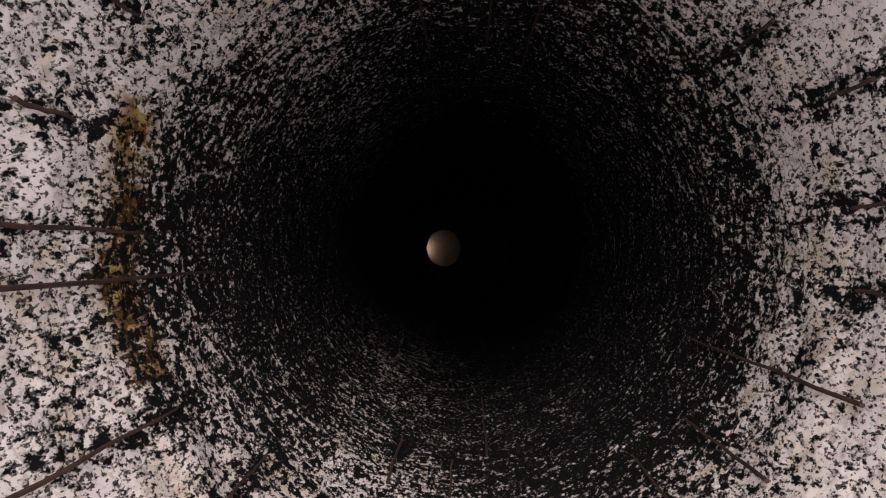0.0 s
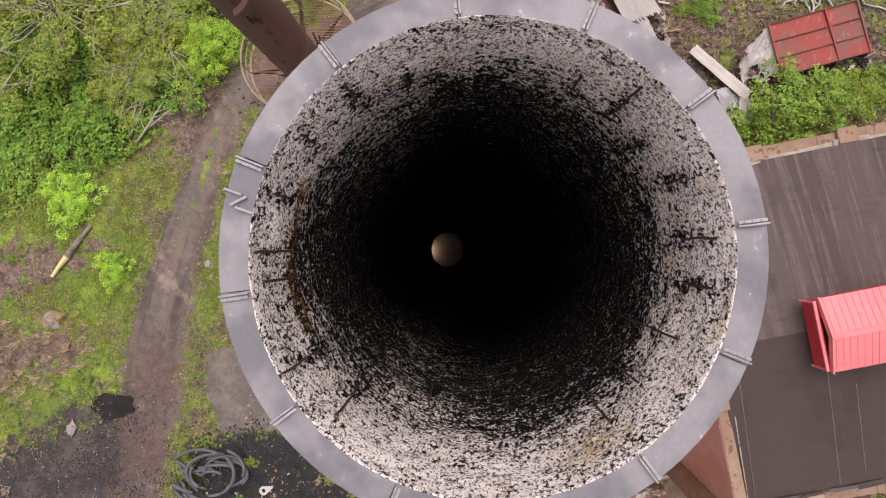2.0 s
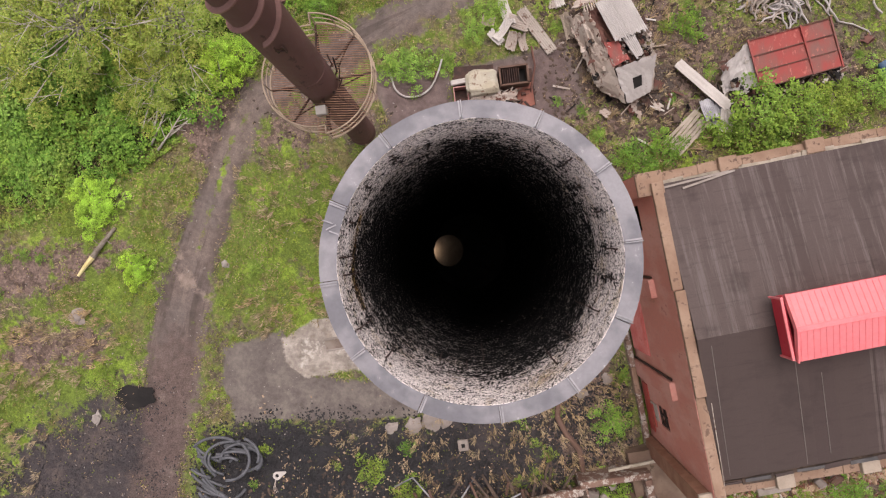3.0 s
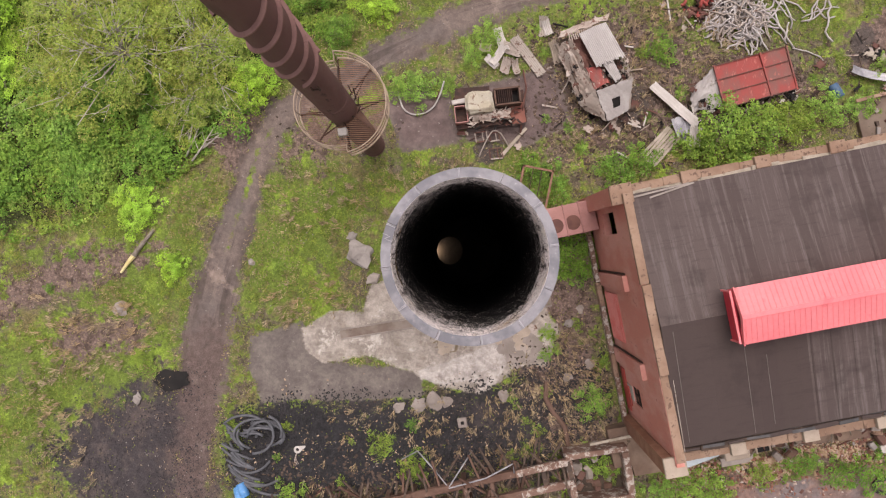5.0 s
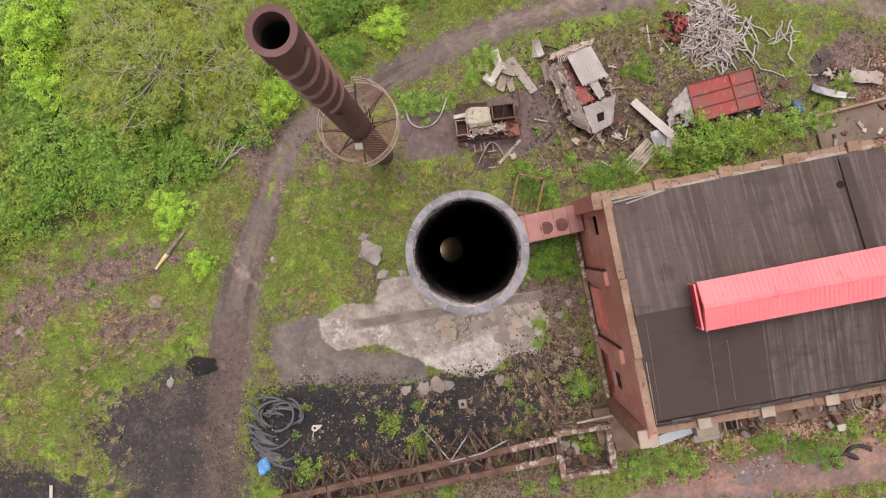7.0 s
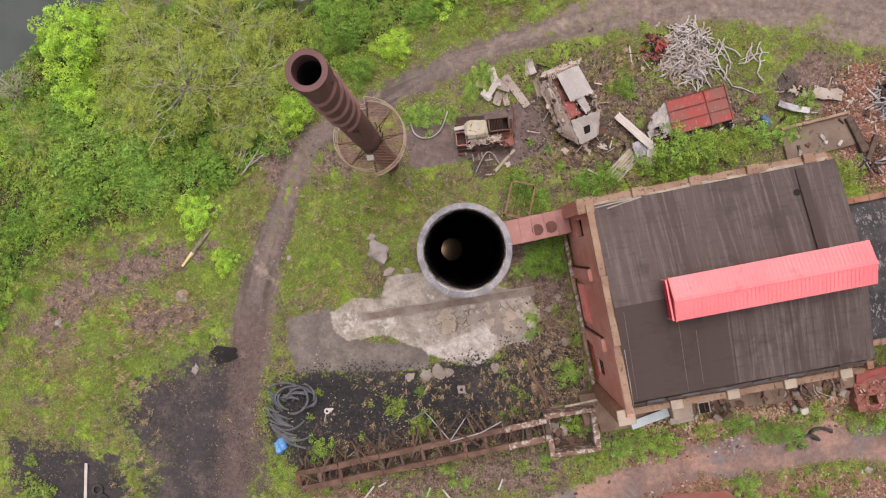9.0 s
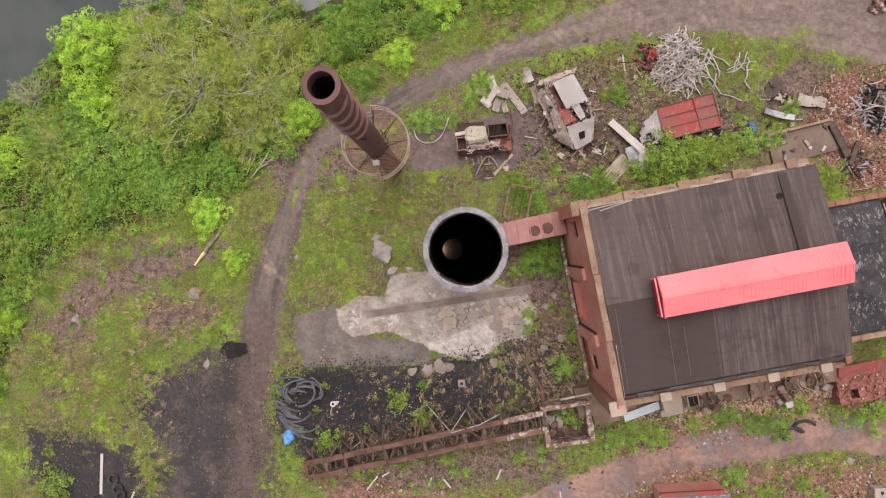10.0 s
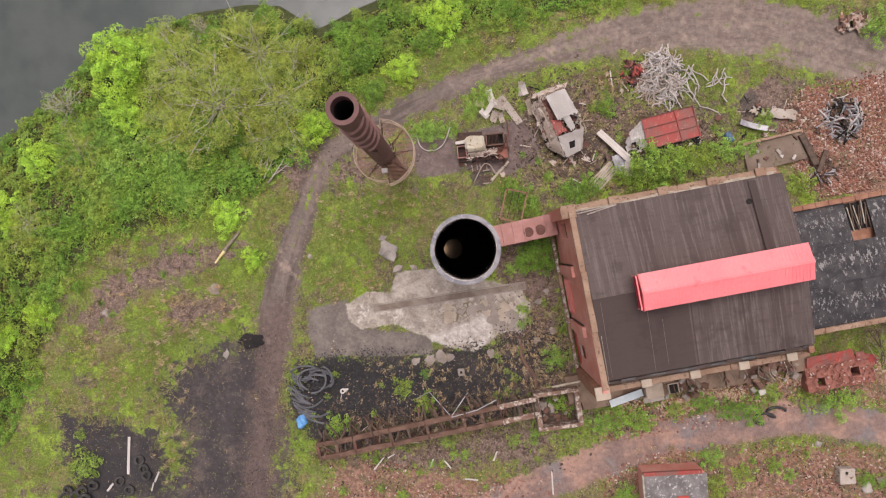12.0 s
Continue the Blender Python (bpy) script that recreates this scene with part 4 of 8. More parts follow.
def tree(name, seed, radius, height, clumps, per, spread, size, leaf, bark, label, category, limbs=14, tilt=0.55, bare=0, thin=0.0):
    t = thing(name, label, category, kind="")
    rs, heads, pts = crown_points(seed, radius, height, clumps, per, spread, thin=thin)
    bm = bmesh.new()
    fork = Vector((0, 0, height * 0.35))
    tube(bm, [(0, 0, -0.6), (0.04 * height, 0, height * 0.18), fork], 0.035 * height, 7, 0.024 * height)
    for h in heads[::max(1, clumps // limbs)]:
        end = Vector(h)
        mid = fork.lerp(end, 0.5) + Vector((rs.normal(0, 0.2), rs.normal(0, 0.2), 0.12 * height))
        tube(bm, [fork, mid, end], (0.0085 if thin else 0.008) * height, 5, 0.003 * height)
        for _ in range(bare):
            tip = end + Vector((rs.normal(0, 0.5), rs.normal(0, 0.5), rs.uniform(0.3, 0.8))) * radius * 0.3
            tube(bm, [mid.lerp(end, rs.uniform(0.2, 1)), tip], 0.0045 * height, 4, 0.0015 * height)
    part("trunk", bm, bark, t)
    part("crown", quads_mesh("crown", leaves(rs, pts, size, tilt, ratio=0.55)), leaf, t)
    return t


TREES = {
    "bright": tree("tree", 21, 3.6, 6.0, 66, 125, 0.50, 0.19, LEAF_BRIGHT, BARK, "broad young tree in bright spring leaf", "tree", tilt=0.5),
    "olive": tree("tree", 33, 4.2, 5.2, 88, 165, 0.48, 0.125, LEAF_OLIVE, BARK_PALE, "spreading olive-green tree with pale branches showing", "tree", limbs=34, bare=2, thin=0.4, tilt=0.42),
    "deep": tree("tree", 45, 2.8, 4.6, 52, 95, 0.44, 0.18, LEAF_DEEP, BARK, "dense deep-green tree on the river bank", "tree"),
    "mixed": tree("tree", 57, 3.0, 5.0, 56, 90, 0.45, 0.175, LEAF_MIXED, BARK, "yellow-green tree with a ragged crown", "tree", limbs=20, bare=1),
    "bare": tree("tree", 83, 3.2, 5.2, 50, 22, 0.45, 0.12, LEAF_OLIVE, BARK_PALE, "nearly leafless grey tree leaning over the river", "tree", limbs=50, bare=6),
    "bush": tree("bush", 61, 1.0, 0.95, 36, 48, 0.16, 0.088, LEAF_BUSH, BARK, "small bright green bush in the yard", "bush", limbs=8, tilt=0.45),
    "scrub": tree("bush", 67, 1.0, 0.8, 36, 46, 0.16, 0.085, LEAF_DEEP, BARK, "low dark green scrub among rubble", "bush", limbs=8),
    "weed": tree("bush", 71, 1.0, 0.7, 34, 44, 0.16, 0.085, LEAF_MIXED, BARK, "yellow-green weeds growing through the ground", "bush", limbs=6),
}
FIRST = dict.fromkeys(TREES, True)


def plant(kind, x, y, scale, sink=0.0, group="trees by the river", up=1.0):
    z = float(land_height(np.array([x]), np.array([y]))[0]) - sink
    m = pose(x, y, z, 0, 0, rnd.uniform(0, 360)) @ Matrix.Diagonal((scale, scale, scale * up, 1))
    t = TREES[kind]
    if FIRST[kind]:
        FIRST[kind] = False
        t.matrix_basis = m
        tagged(t, group=group)
        return t
    return tagged(copy_thing(t, m), group=group)


def build_woods():
    placed = []
    tall = (("olive", -21.6, 12.7, 1.22, 0.72), ("olive", -16.4, 13.2, 0.85, 0.85), ("olive", -25.3, 15.6, 0.85, 0.75), ("olive", -18.6, 17.6, 0.8, 0.8), ("olive", -26.2, 11.4, 0.62, 0.6), ("olive", -17.6, 9.9, 0.55, 0.8), ("bright", -31.2, 16.6, 0.92, 0.75), ("bright", -30.6, 12.4, 0.62, 0.7), ("bright", -28.6, 18.4, 0.5, 0.9), ("bright", -13.4, 10.7, 0.48, 1.1), ("bright", -21.2, 3.0, 0.48, 0.55), ("bright", -19.0, -0.8, 0.30, 0.6), ("bright", -39.2, 8.2, 0.62, 0.7), ("bright", -42.5, 3.0, 0.7, 0.7),
            ("bare", -37.2, 13.2, 0.62, 0.8), ("bare", -28.2, 20.3, 0.6, 0.8), ("bare", -24.6, 20.3, 0.7, 0.8), ("bare", -32.3, 7.2, 0.5, 0.55), ("bare", -30.8, 9.2, 0.45, 0.6), ("olive", -35.4, 8.8, 0.55, 0.5), ("deep", -9.6, 17.6, 0.75, 0.9), ("deep", -8.2, 14.0, 0.55, 0.8), ("bright", -5.6, 15.9, 0.42, 0.7), ("mixed", -11.4, 16.2, 0.6, 0.8), ("mixed", -6.6, 18.6, 0.6, 0.8), ("deep", -3.4, 18.6, 0.6, 0.7), ("mixed", -13.2, 14.4, 0.5, 0.8), ("bright", -2.0, 20.6, 0.6, 0.8), ("deep", 3.5, 21.6, 0.6, 0.7), ("mixed", 0.8, 20.2, 0.45, 0.6),
            ("deep", -16.8, 19.6, 0.6, 0.9), ("mixed", -13.6, 18.0, 0.5, 0.8), ("mixed", -20.6, 20.4, 0.6, 0.8), ("deep", -8.2, 20.3, 0.55, 0.9), ("mixed", -5.0, 21.6, 0.6, 0.8), ("deep", -23.0, 19.2, 0.6, 0.9), ("deep", -11.6, 20.2, 0.5, 0.8), ("mixed", -15.2, 21.0, 0.6, 0.9), ("mixed", -10.0, 21.6, 0.5, 0.8), ("deep", -18.6, 21.6, 0.6, 0.9), ("deep", -6.8, 23.2, 0.6, 0.9))
    low = (("mixed", -40.5, -4, 0.45, 0.8), ("bright", -41.5, -8, 0.4, 0.8), ("mixed", -39.5, -9.5, 0.35, 0.8), ("deep", -42.5, -11.5, 0.45, 0.8), ("mixed", -38.6, -1.4, 0.4, 0.8), ("bright", -43.5, -5, 0.5, 0.8), ("olive", -44, -14, 0.45, 0.8), ("deep", -36.6, 1.5, 0.35, 0.7), ("mixed", -40.8, -13.8, 0.3, 0.8), ("olive", -39.5, 2.0, 0.5, 0.5), ("deep", -35.0, -3.4, 0.3, 0.6))
    for kind, x, y, s, up in tall + low:
        plant(kind, x, y, s, 0.4 * s, up=up)
        placed.append((x, y, s * 3.2))
    rs = random.Random(3)
    tries = 0
    while len(placed) < 62 and tries < 6000:
        tries += 1
        x, y = rs.uniform(-56, 36), rs.uniform(-26, 36)
        px, py = np.array([x]), np.array([y])
        d, side = off_line(px, py, BANK)
        if inside(px, py, WOODS, 1.0)[0] < 0.95 or d[0] * side[0] < 0.8 or x < -52 or (-38 < x < -13 and y < 11):
            continue
        s = rs.uniform(0.45, 0.8)
        if any(math.hypot(x - a, y - b) < 0.62 * (s * 3.2 + r) * 0.75 for a, b, r in placed):
            continue
        plant(rs.choice(["deep", "mixed", "olive", "deep", "bright", "mixed"]), x, y, s, 0.6, up=rs.uniform(0.7, 1.0))
        placed.append((x, y, s * 3.2))
    # shrubs in the undergrowth between the trees and the track
    k = 0
    while k < 56:
        x, y = rs.uniform(-38, -13), rs.uniform(-8, 12)
        if inside(np.array([x]), np.array([y]), WOODS, 1.2)[0] < 0.9:
            continue
        plant(rs.choice(["scrub", "scrub", "weed", "bush", "weed", "scrub"]), x, y, rs.uniform(0.7, 1.7), 0.1, "shrubs in the undergrowth", rs.uniform(0.5, 0.9))
        k += 1


def build_bushes():
    by_track = (("bush", 15.2, -15.0, 0.95), ("scrub", 20.2, -13.4, 0.8), ("bush", 21.2, -13.1, 0.5), ("weed", 18.3, -14.0, 0.8), ("weed", 26.3, -12.6, 1.0), ("bush", 11.8, -15.2, 0.8), ("bush", 21.3, -18.1, 0.9), ("weed", 4.2, -16.8, 0.6), ("bush", 32.0, -12.7, 1.4), ("weed", 29.4, -12.9, 1.1), ("scrub", 24.5, -13.9, 1.1), ("scrub", 22.7, -13.9, 0.8), ("bush", 9.4, -13.3, 0.75), ("bush", 14.0, -21.3, 0.8), ("weed", 21.5, -20.8, 1.3), ("weed", 24.0, -19.5, 1.0), ("bush", 7.3, -13.6, 0.5))
    by_house = (("bush", 7.7, -9.4, 0.85), ("scrub", 6.6, 1.2, 1.1), ("scrub", 5.6, -0.9, 1.0), ("scrub", 6.9, -1.4, 0.7), ("scrub", 6.2, -0.2, 1.2), ("scrub", 4.9, -1.2, 0.6), ("scrub", 16.8, 6.3, 0.6), ("weed", 20.7, 8.2, 0.9), ("scrub", 14.6, 6.6, 0.9), ("bush", 22.3, 8.7, 1.1), ("weed", 29.1, 5.6, 1.2), ("bush", 24.6, 8.9, 0.8), ("bush", 25.9, 11.2, 0.7), ("scrub", 5.2, 4.2, 1.0), ("scrub", 9.3, 5.0, 1.0), ("scrub", 10.9, 5.6, 0.9), ("bush", 35.6, 19.2, 1.3), ("scrub", 12.2, 12.6, 0.8))
    in_yard = (("bush", -3.0, 10.3, 1.0), ("bush", -4.3, 10.4, 0.75), ("bush", -1.1, 10.6, 0.55), ("bush", -11.3, -15.4, 0.85), ("weed", -5.5, -12.2, 0.9), ("weed", -3.5, -13.5, 0.95), ("weed", -34.3, -19.4, 1.4), ("weed", -34.9, -16.8, 0.5), ("bush", 1.2, 13.4, 0.9), ("bush", 0.4, 12.4, 0.6), ("weed", -14.6, -17.5, 0.8), ("weed", -15.2, -11.2, 0.7), ("scrub", 4.0, 5.2, 0.8), ("weed", -21.0, -7.0, 0.9), ("weed", -1.5, -16.9, 0.7), ("weed", -12.1, -0.8, 0.5))
    spots = by_track + by_house + in_yard
    rs = random.Random(77)
    for area, k, lo, hi in ((RUBBLE_C, 26, 0.25, 0.75), (HOUSE_SIDE, 14, 0.2, 0.42), (GABLE_SIDE, 5, 0.25, 0.45), (SOUTH_RUN, 12, 0.2, 0.4), (RUBBLE_A, 9, 0.2, 0.45), (COAL_HEAP, 10, 0.2, 0.4), (WRECK_DIRT, 24, 0.18, 0.42), (COAL_YARD, 5, 0.12, 0.25), (BARE_A, 10, 0.2, 0.4)):
        while k > 0:
            x, y = rs.uniform(min(p[0] for p in area), max(p[0] for p in area)), rs.uniform(min(p[1] for p in area), max(p[1] for p in area))
            lx, ly = to_house(x, y)
            if inside(np.array([x]), np.array([y]), area, 0.5)[0] > 0.6 and not (-0.8 < lx < 31 and -17.0 < ly < 1.3) and math.hypot(x - 17.6, y + 20.8) > 3.6 and math.hypot(x - 32.6, y + 19.4) > 1.6 and math.hypot(x - 8, y - 10.9) > 3.4 and math.hypot(x - 17, y - 10.4) > 3.4:
                spots += ((rs.choice(["weed", "scrub", "weed", "bush"]), x, y, rs.uniform(lo, hi)),)
                k -= 1
    for kind, x, y, s in spots:
        plant(kind, x, y, s * 0.76, 0.05, "bushes in the yard")
    for kind, x, y, s, up in (("bush", 15.4, 6.9, 1.25, 1.9), ("bush", 17.5, 7.3, 1.15, 1.7), ("bush", 14.2, 6.4, 0.7, 1.3), ("weed", 19.7, 7.8, 1.1, 1.5), ("bush", 18.7, 8.2, 0.7, 1.2), ("bush", 13.3, -14.7, 0.8, 1.3), ("bush", 8.3, -13.5, 0.55, 1.4), ("weed", 8.8, -14.3, 0.5, 1.5), ("scrub", 7.2, -13.4, 0.4, 1.2)):
        plant(kind, x, y, s, 0.05, "bushes in the yard", up)


build_grass()
build_woods()
build_bushes()
# ---- the great chimney ----
TOP = 29.98


def bore(z):
    return 1.285 + (TOP - z) * 0.025


def build_chimney():
    t = thing("chimney", "tall round chimney with a sooted pale lining and zinc cap", "chimney")
    bm = bmesh.new()
    lathe(bm, [(2.33, 0.0), (2.30, 1.1), (1.44, TOP - 0.05)], 72)
    # a clean-out opening at its foot
    gone = [f for f in bm.faces if f.calc_center_median().z < 0.8 and abs(math.degrees(math.atan2(f.calc_center_median().y, -f.calc_center_median().x))) < 28]
    bmesh.ops.delete(bm, geom=gone, context="FACES")
    part("shell", bm, CONC_RUST, t, "weathered outer shell", True)
    bars = ((177.8, 29.95, 28.91), (-174.3, 29.78, 28.2), (-151.1, 29.95, 29.0), (-134.3, 29.66, 28.61), (145.9, 29.75, 29.4), (162.8, 29.74, 29.47), (113.3, 29.25, 28.92), (129, 29.79, 29.34), (85.1, 28.38, 27.16), (101.7, 28.13, 26.95), (73.5, 28.57, 26.63),
            (61.8, 29.35, 28.8), (47.7, 29.76, 29.09), (21.7, 29.43, 29.2), (4.7, 29.76, 29.16), (-8.1, 29.71, 29.2), (-23.6, 29.39, 27.79), (-39.8, 29.17, 28.29), (-53.3, 29.35, 28.21), (-95.5, 28.19, 27.47), (-85.9, 27.37, 25.65), (-110.1, 28.09, 27.22), (35.9, 29.13, 28.78))
    # lining: rough, finer near the mouth
    zs = list(np.linspace(TOP + 0.004, 24.5, 150)) + list(np.linspace(24.4, 1.1, 60)) + [0.15]
    n = 220
    bm = bmesh.new()
    # the lining laps unevenly over the cap's inner edge
    rows = [[bm.verts.new((r * math.cos(a), r * math.sin(a), TOP + 0.0075)) for a in [2 * math.pi * i / n for i in range(n)] for r in [1.2885 + 0.004 * noise.noise(Vector((9 * math.cos(a), 9 * math.sin(a), 1.0)))]]]
    for z in zs:
        row = []
        for i in range(n):
            a = 2 * math.pi * i / n
            q = Vector((math.cos(a) * 1.3, math.sin(a) * 1.3, z))
            r = bore(z) + max(0, min(1, (TOP - z) * 4)) * (0.016 * noise.noise(q * 5) + 0.009 * noise.noise(q * 13) + 0.02 * noise.noise(q * 1.6))
            row.append(bm.verts.new((r * math.cos(a), r * math.sin(a), z)))
        rows.append(row)
    for A, B, z in zip(rows[:-1], rows[1:], zs):
        for i in range(n):
            a = 360 * (i + 0.5) / n
            if z < 0.5 and 152 < a < 208:
                continue
            bm.faces.new((A[i], A[(i + 1) % n], B[(i + 1) % n], B[i]))
    co = np.array([v.co[:] for v in bm.verts])
    ang, zz = np.degrees(np.arctan2(co[:, 1], co[:, 0])), co[:, 2]
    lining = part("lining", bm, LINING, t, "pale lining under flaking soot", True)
    stain_and_lobes = np.zeros(len(co))
    for a, z1, z0 in bars:
        da = (ang - a + 180) % 360 - 180
        run = np.where(zz > z0, np.maximum(0, (zz - z0) / 0.5), (z0 - zz) / 0.35)
        stain_and_lobes = np.maximum(stain_and_lobes, np.exp(-(da / (1.5 + 2.2 * np.clip(z1 - zz, 0, 1.5))) ** 2 - run ** 2))
    # darker lobes at three bearings, growing with depth
    stain_and_lobes = np.maximum(stain_and_lobes, 0.75 * np.exp(-(((ang + 66 + 180) % 360 - 180) / 32) ** 2) * np.clip((29.5 - zz) / 1.0, 0, 1))
    stain_and_lobes = np.maximum(stain_and_lobes, 0.55 * np.exp(-(((ang - 185 + 180) % 360 - 180) / 42) ** 2) * np.clip((29.5 - zz) / 1.1, 0, 1))
    stain_and_lobes = np.maximum(stain_and_lobes, 0.8 * np.exp(-(((ang - 88 + 180) % 360 - 180) / 34) ** 2) * np.clip((29.3 - zz) / 0.8, 0, 1))
    band = np.exp(-((zz - 29.08 - 0.04 * np.sin(ang / 6)) / 0.13) ** 2) * (np.abs((ang - 180 + 180) % 360 - 180) < 24)
    band = np.maximum(np.minimum(1, 1.5 * band), 0.7 * np.exp(-((zz - 29.5) / 0.25) ** 2 - ((ang + 62) / 9) ** 2))
    turn = lambda a: (ang - a + 180) % 360 - 180
    sheet = 0.06 * np.exp(-(turn(-5) / 50) ** 2) * np.clip((28.75 - zz) / 0.45, 0, 1) - 0.012 * np.exp(-(turn(0) / 45) ** 2) * np.clip((zz - 28.7) / 0.4, 0, 1)
    sheet = sheet + 0.04 * np.exp(-(turn(180) / 26) ** 2) * np.clip((29.45 - zz) / 0.25, 0, 1)
    for name, value in (("stain_and_lobes", stain_and_lobes), ("ochre", band), ("sheet", sheet)):
        lining.data.attributes.new(name, "FLOAT", "POINT").data.foreach_set("value", value.astype(np.float32))
    # zinc cap in twelve lapped sheets with standing ribs
    for k in range(12):
        a0 = 7 + 30 * k
        bm = bmesh.new()
        lift = 0.004 * (k % 2)
        lathe(bm, [(1.287, TOP - 0.01), (1.289, TOP + 0.003 + lift), (1.455, TOP - 0.006 + lift), (1.455, TOP - 0.14)], 10, a0 + 0.1, a0 + 29.9)
        rough_up(bm, 0.0025, 6, k)
        part("cap_sheet", bm, ZINC, t)
        bm = bmesh.new()
        bx(bm, (1.378, 0, TOP + 0.022), (0.16, 0.010, 0.026), bevel=0.002)
        bx(bm, (1.378, 0.02, TOP + 0.018), (0.15, 0.016, 0.006))
        for r in (1.335, 1.375, 1.42):
            bx(bm, (r, 0.02, TOP + 0.026), (0.009, 0.009, 0.008))
        rib = part("cap_rib", bm, ZINC_EDGE, t, "bright standing rib with bolt heads")
        rib.matrix_basis = pose(0, 0, 0, 0, 0, a0 + rnd.uniform(-0.8, 0.8))
    # a torn flap of mortar on the sheet
    bm = bmesh.new()
    for k in range(3):
        bx(bm, (-1.365 + 0.03 * k, 0.37 - 0.05 * k, TOP + 0.026), (0.10, 0.012, 0.01), rz=-20 + 45 * (k == 1))
    part("cap_patch", bm, ZINC_EDGE, t, "pale bent strip")
    # rusted anchor bars down the lining
    for a, z1, z0 in bars:
        bm = bmesh.new()
        pts = []
        for i in range(7):
            z = z1 + (z0 - z1) * i / 6
            b = radians(a + rnd.uniform(-0.25, 0.25))
            r = bore(z) - 0.018
            pts.append((r * math.cos(b), r * math.sin(b), z))
        tube(bm, pts, 0.009, 6, 0.006)
        part("anchor_bar", bm, RUST_DARK, t, "rusted iron bar")
    return t


build_chimney()
# added unseen black plate; its round eye to one side crops the floor's light
bm = bmesh.new()
outer = [(2.12 * math.cos(2 * math.pi * i / 48), 2.12 * math.sin(2 * math.pi * i / 48)) for i in range(48)]
eye = [(-1.06 + 0.78 * math.cos(2 * math.pi * i / 48), 0.05 + 0.84 * math.sin(2 * math.pi * i / 48)) for i in range(48)]
for z0, z1 in ((2.15, 2.4),):
    rings = [[bm.verts.new((x, y, z)) for x, y in ring] for ring, z in ((outer, z0), (eye, z0), (eye, z1), (outer, z1))]
    for A, B in zip(rings, rings[1:] + rings[:1]):
        for i in range(48):
            bm.faces.new((A[i], A[(i + 1) % 48], B[(i + 1) % 48], B[i]))
single("smoke_shelf", rough_up(bm, 0.03, 3), BLACK, "added black plate whose round hole crops the lit chimney floor", "shelf", kind="structure")
# added area lamp, in place of daylight through the clean-out
pit = new("clean_out_fill_lamp", bpy.data.lights.new("clean_out_fill_lamp", "AREA"))
pit.data.shape, pit.data.size, pit.data.size_y, pit.data.energy, pit.data.color = "RECTANGLE", 0.8, 0.16, 8.0, (1.0, 0.80, 0.58)
pit.matrix_world = look((-1.97, 0.05, 0.36), (-1.78, 0.05, 0.1))
floor = bmesh.new()
bmesh.ops.create_circle(floor, cap_ends=True, segments=48, radius=2.28, matrix=pose(0, 0, 0.12))
bmesh.ops.subdivide_edges(floor, edges=floor.edges, cuts=3, use_grid_fill=True)
single("chimney_floor", rough_up(floor, 0.05, 3), DARK_FLOOR, "brick dust and rubble on the chimney floor", "floor", kind="structure")


# ---- the steel stack with its walkway ----
def build_stack():
    cx, cy, zt, zd = -5.95, 6.8, 25.6, 10.6
    t = thing("steel_stack", "rusty brown steel stack with spiral strakes", "chimney", pose(cx, cy, 0))
    bm = bmesh.new()
    lathe(bm, [(0.74, -0.3), (0.74, 0.4), (0.72, 0.45), (0.72, zd - 0.9), (0.72, zd + 0.1), (0.74, zd + 0.4), (0.74, zd + 2.2), (0.755, zd + 2.22), (0.755, zd + 2.3), (0.74, zd + 2.32), (0.74, zt - 1.2), (0.80, zt - 1.15), (0.80, zt), (0.82, zt + 0.03), (0.82, zt + 0.1), (0.585, zt + 0.1), (0.585, zt - 0.7)], 56)
    part("pipe", bm, STACK_RUST, t)
    # darkness down the pipe, painted black from below the rusty lip
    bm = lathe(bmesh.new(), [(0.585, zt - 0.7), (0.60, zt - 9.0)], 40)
    part("bore", bm, BLACK, t, "black bore, its darkness painted on below the lip", True)
    # added disc, out of sight, that closes the bore
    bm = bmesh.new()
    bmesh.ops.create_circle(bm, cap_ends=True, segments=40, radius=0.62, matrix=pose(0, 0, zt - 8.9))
    part("bore_stop", bm, BLACK, t)
    for k in range(3):
        bm = bmesh.new()
        prev = None
        for i in range(150):
            h = i / 149
            a, z = 2 * math.pi * (1.55 * h + k / 3) + 0.6, zt - 1.3 - 6.6 * (1 - h)
            c, s = math.cos(a), math.sin(a)
            ring = [bm.verts.new(q) for q in ((0.735 * c, 0.735 * s, z - 0.09), (0.865 * c, 0.865 * s, z - 0.035), (0.865 * c, 0.865 * s, z + 0.035), (0.735 * c, 0.735 * s, z + 0.09))]
            if prev:
                for j in range(4):
                    bm.faces.new((prev[j], prev[(j + 1) % 4], ring[(j + 1) % 4], ring[j]))
            prev = ring
        part("strake", bm, STRAKE_RUST, t, "faded spiral fin")
    bm = bmesh.new()
    for dx in (-0.12, 0.12):
        bx(bm, (0.77 * math.cos(-1.1) + dx, 0.77 * math.sin(-1.1), zd + 6.4), (0.05, 0.08, 0.5))
    bx(bm, (0.77 * math.cos(-1.1), 0.77 * math.sin(-1.1) - 0.04, zd + 6.4), (0.3, 0.05, 0.05))
    part("lifting_lug", bm, RUST_DARK, t)
    return t


build_stack()


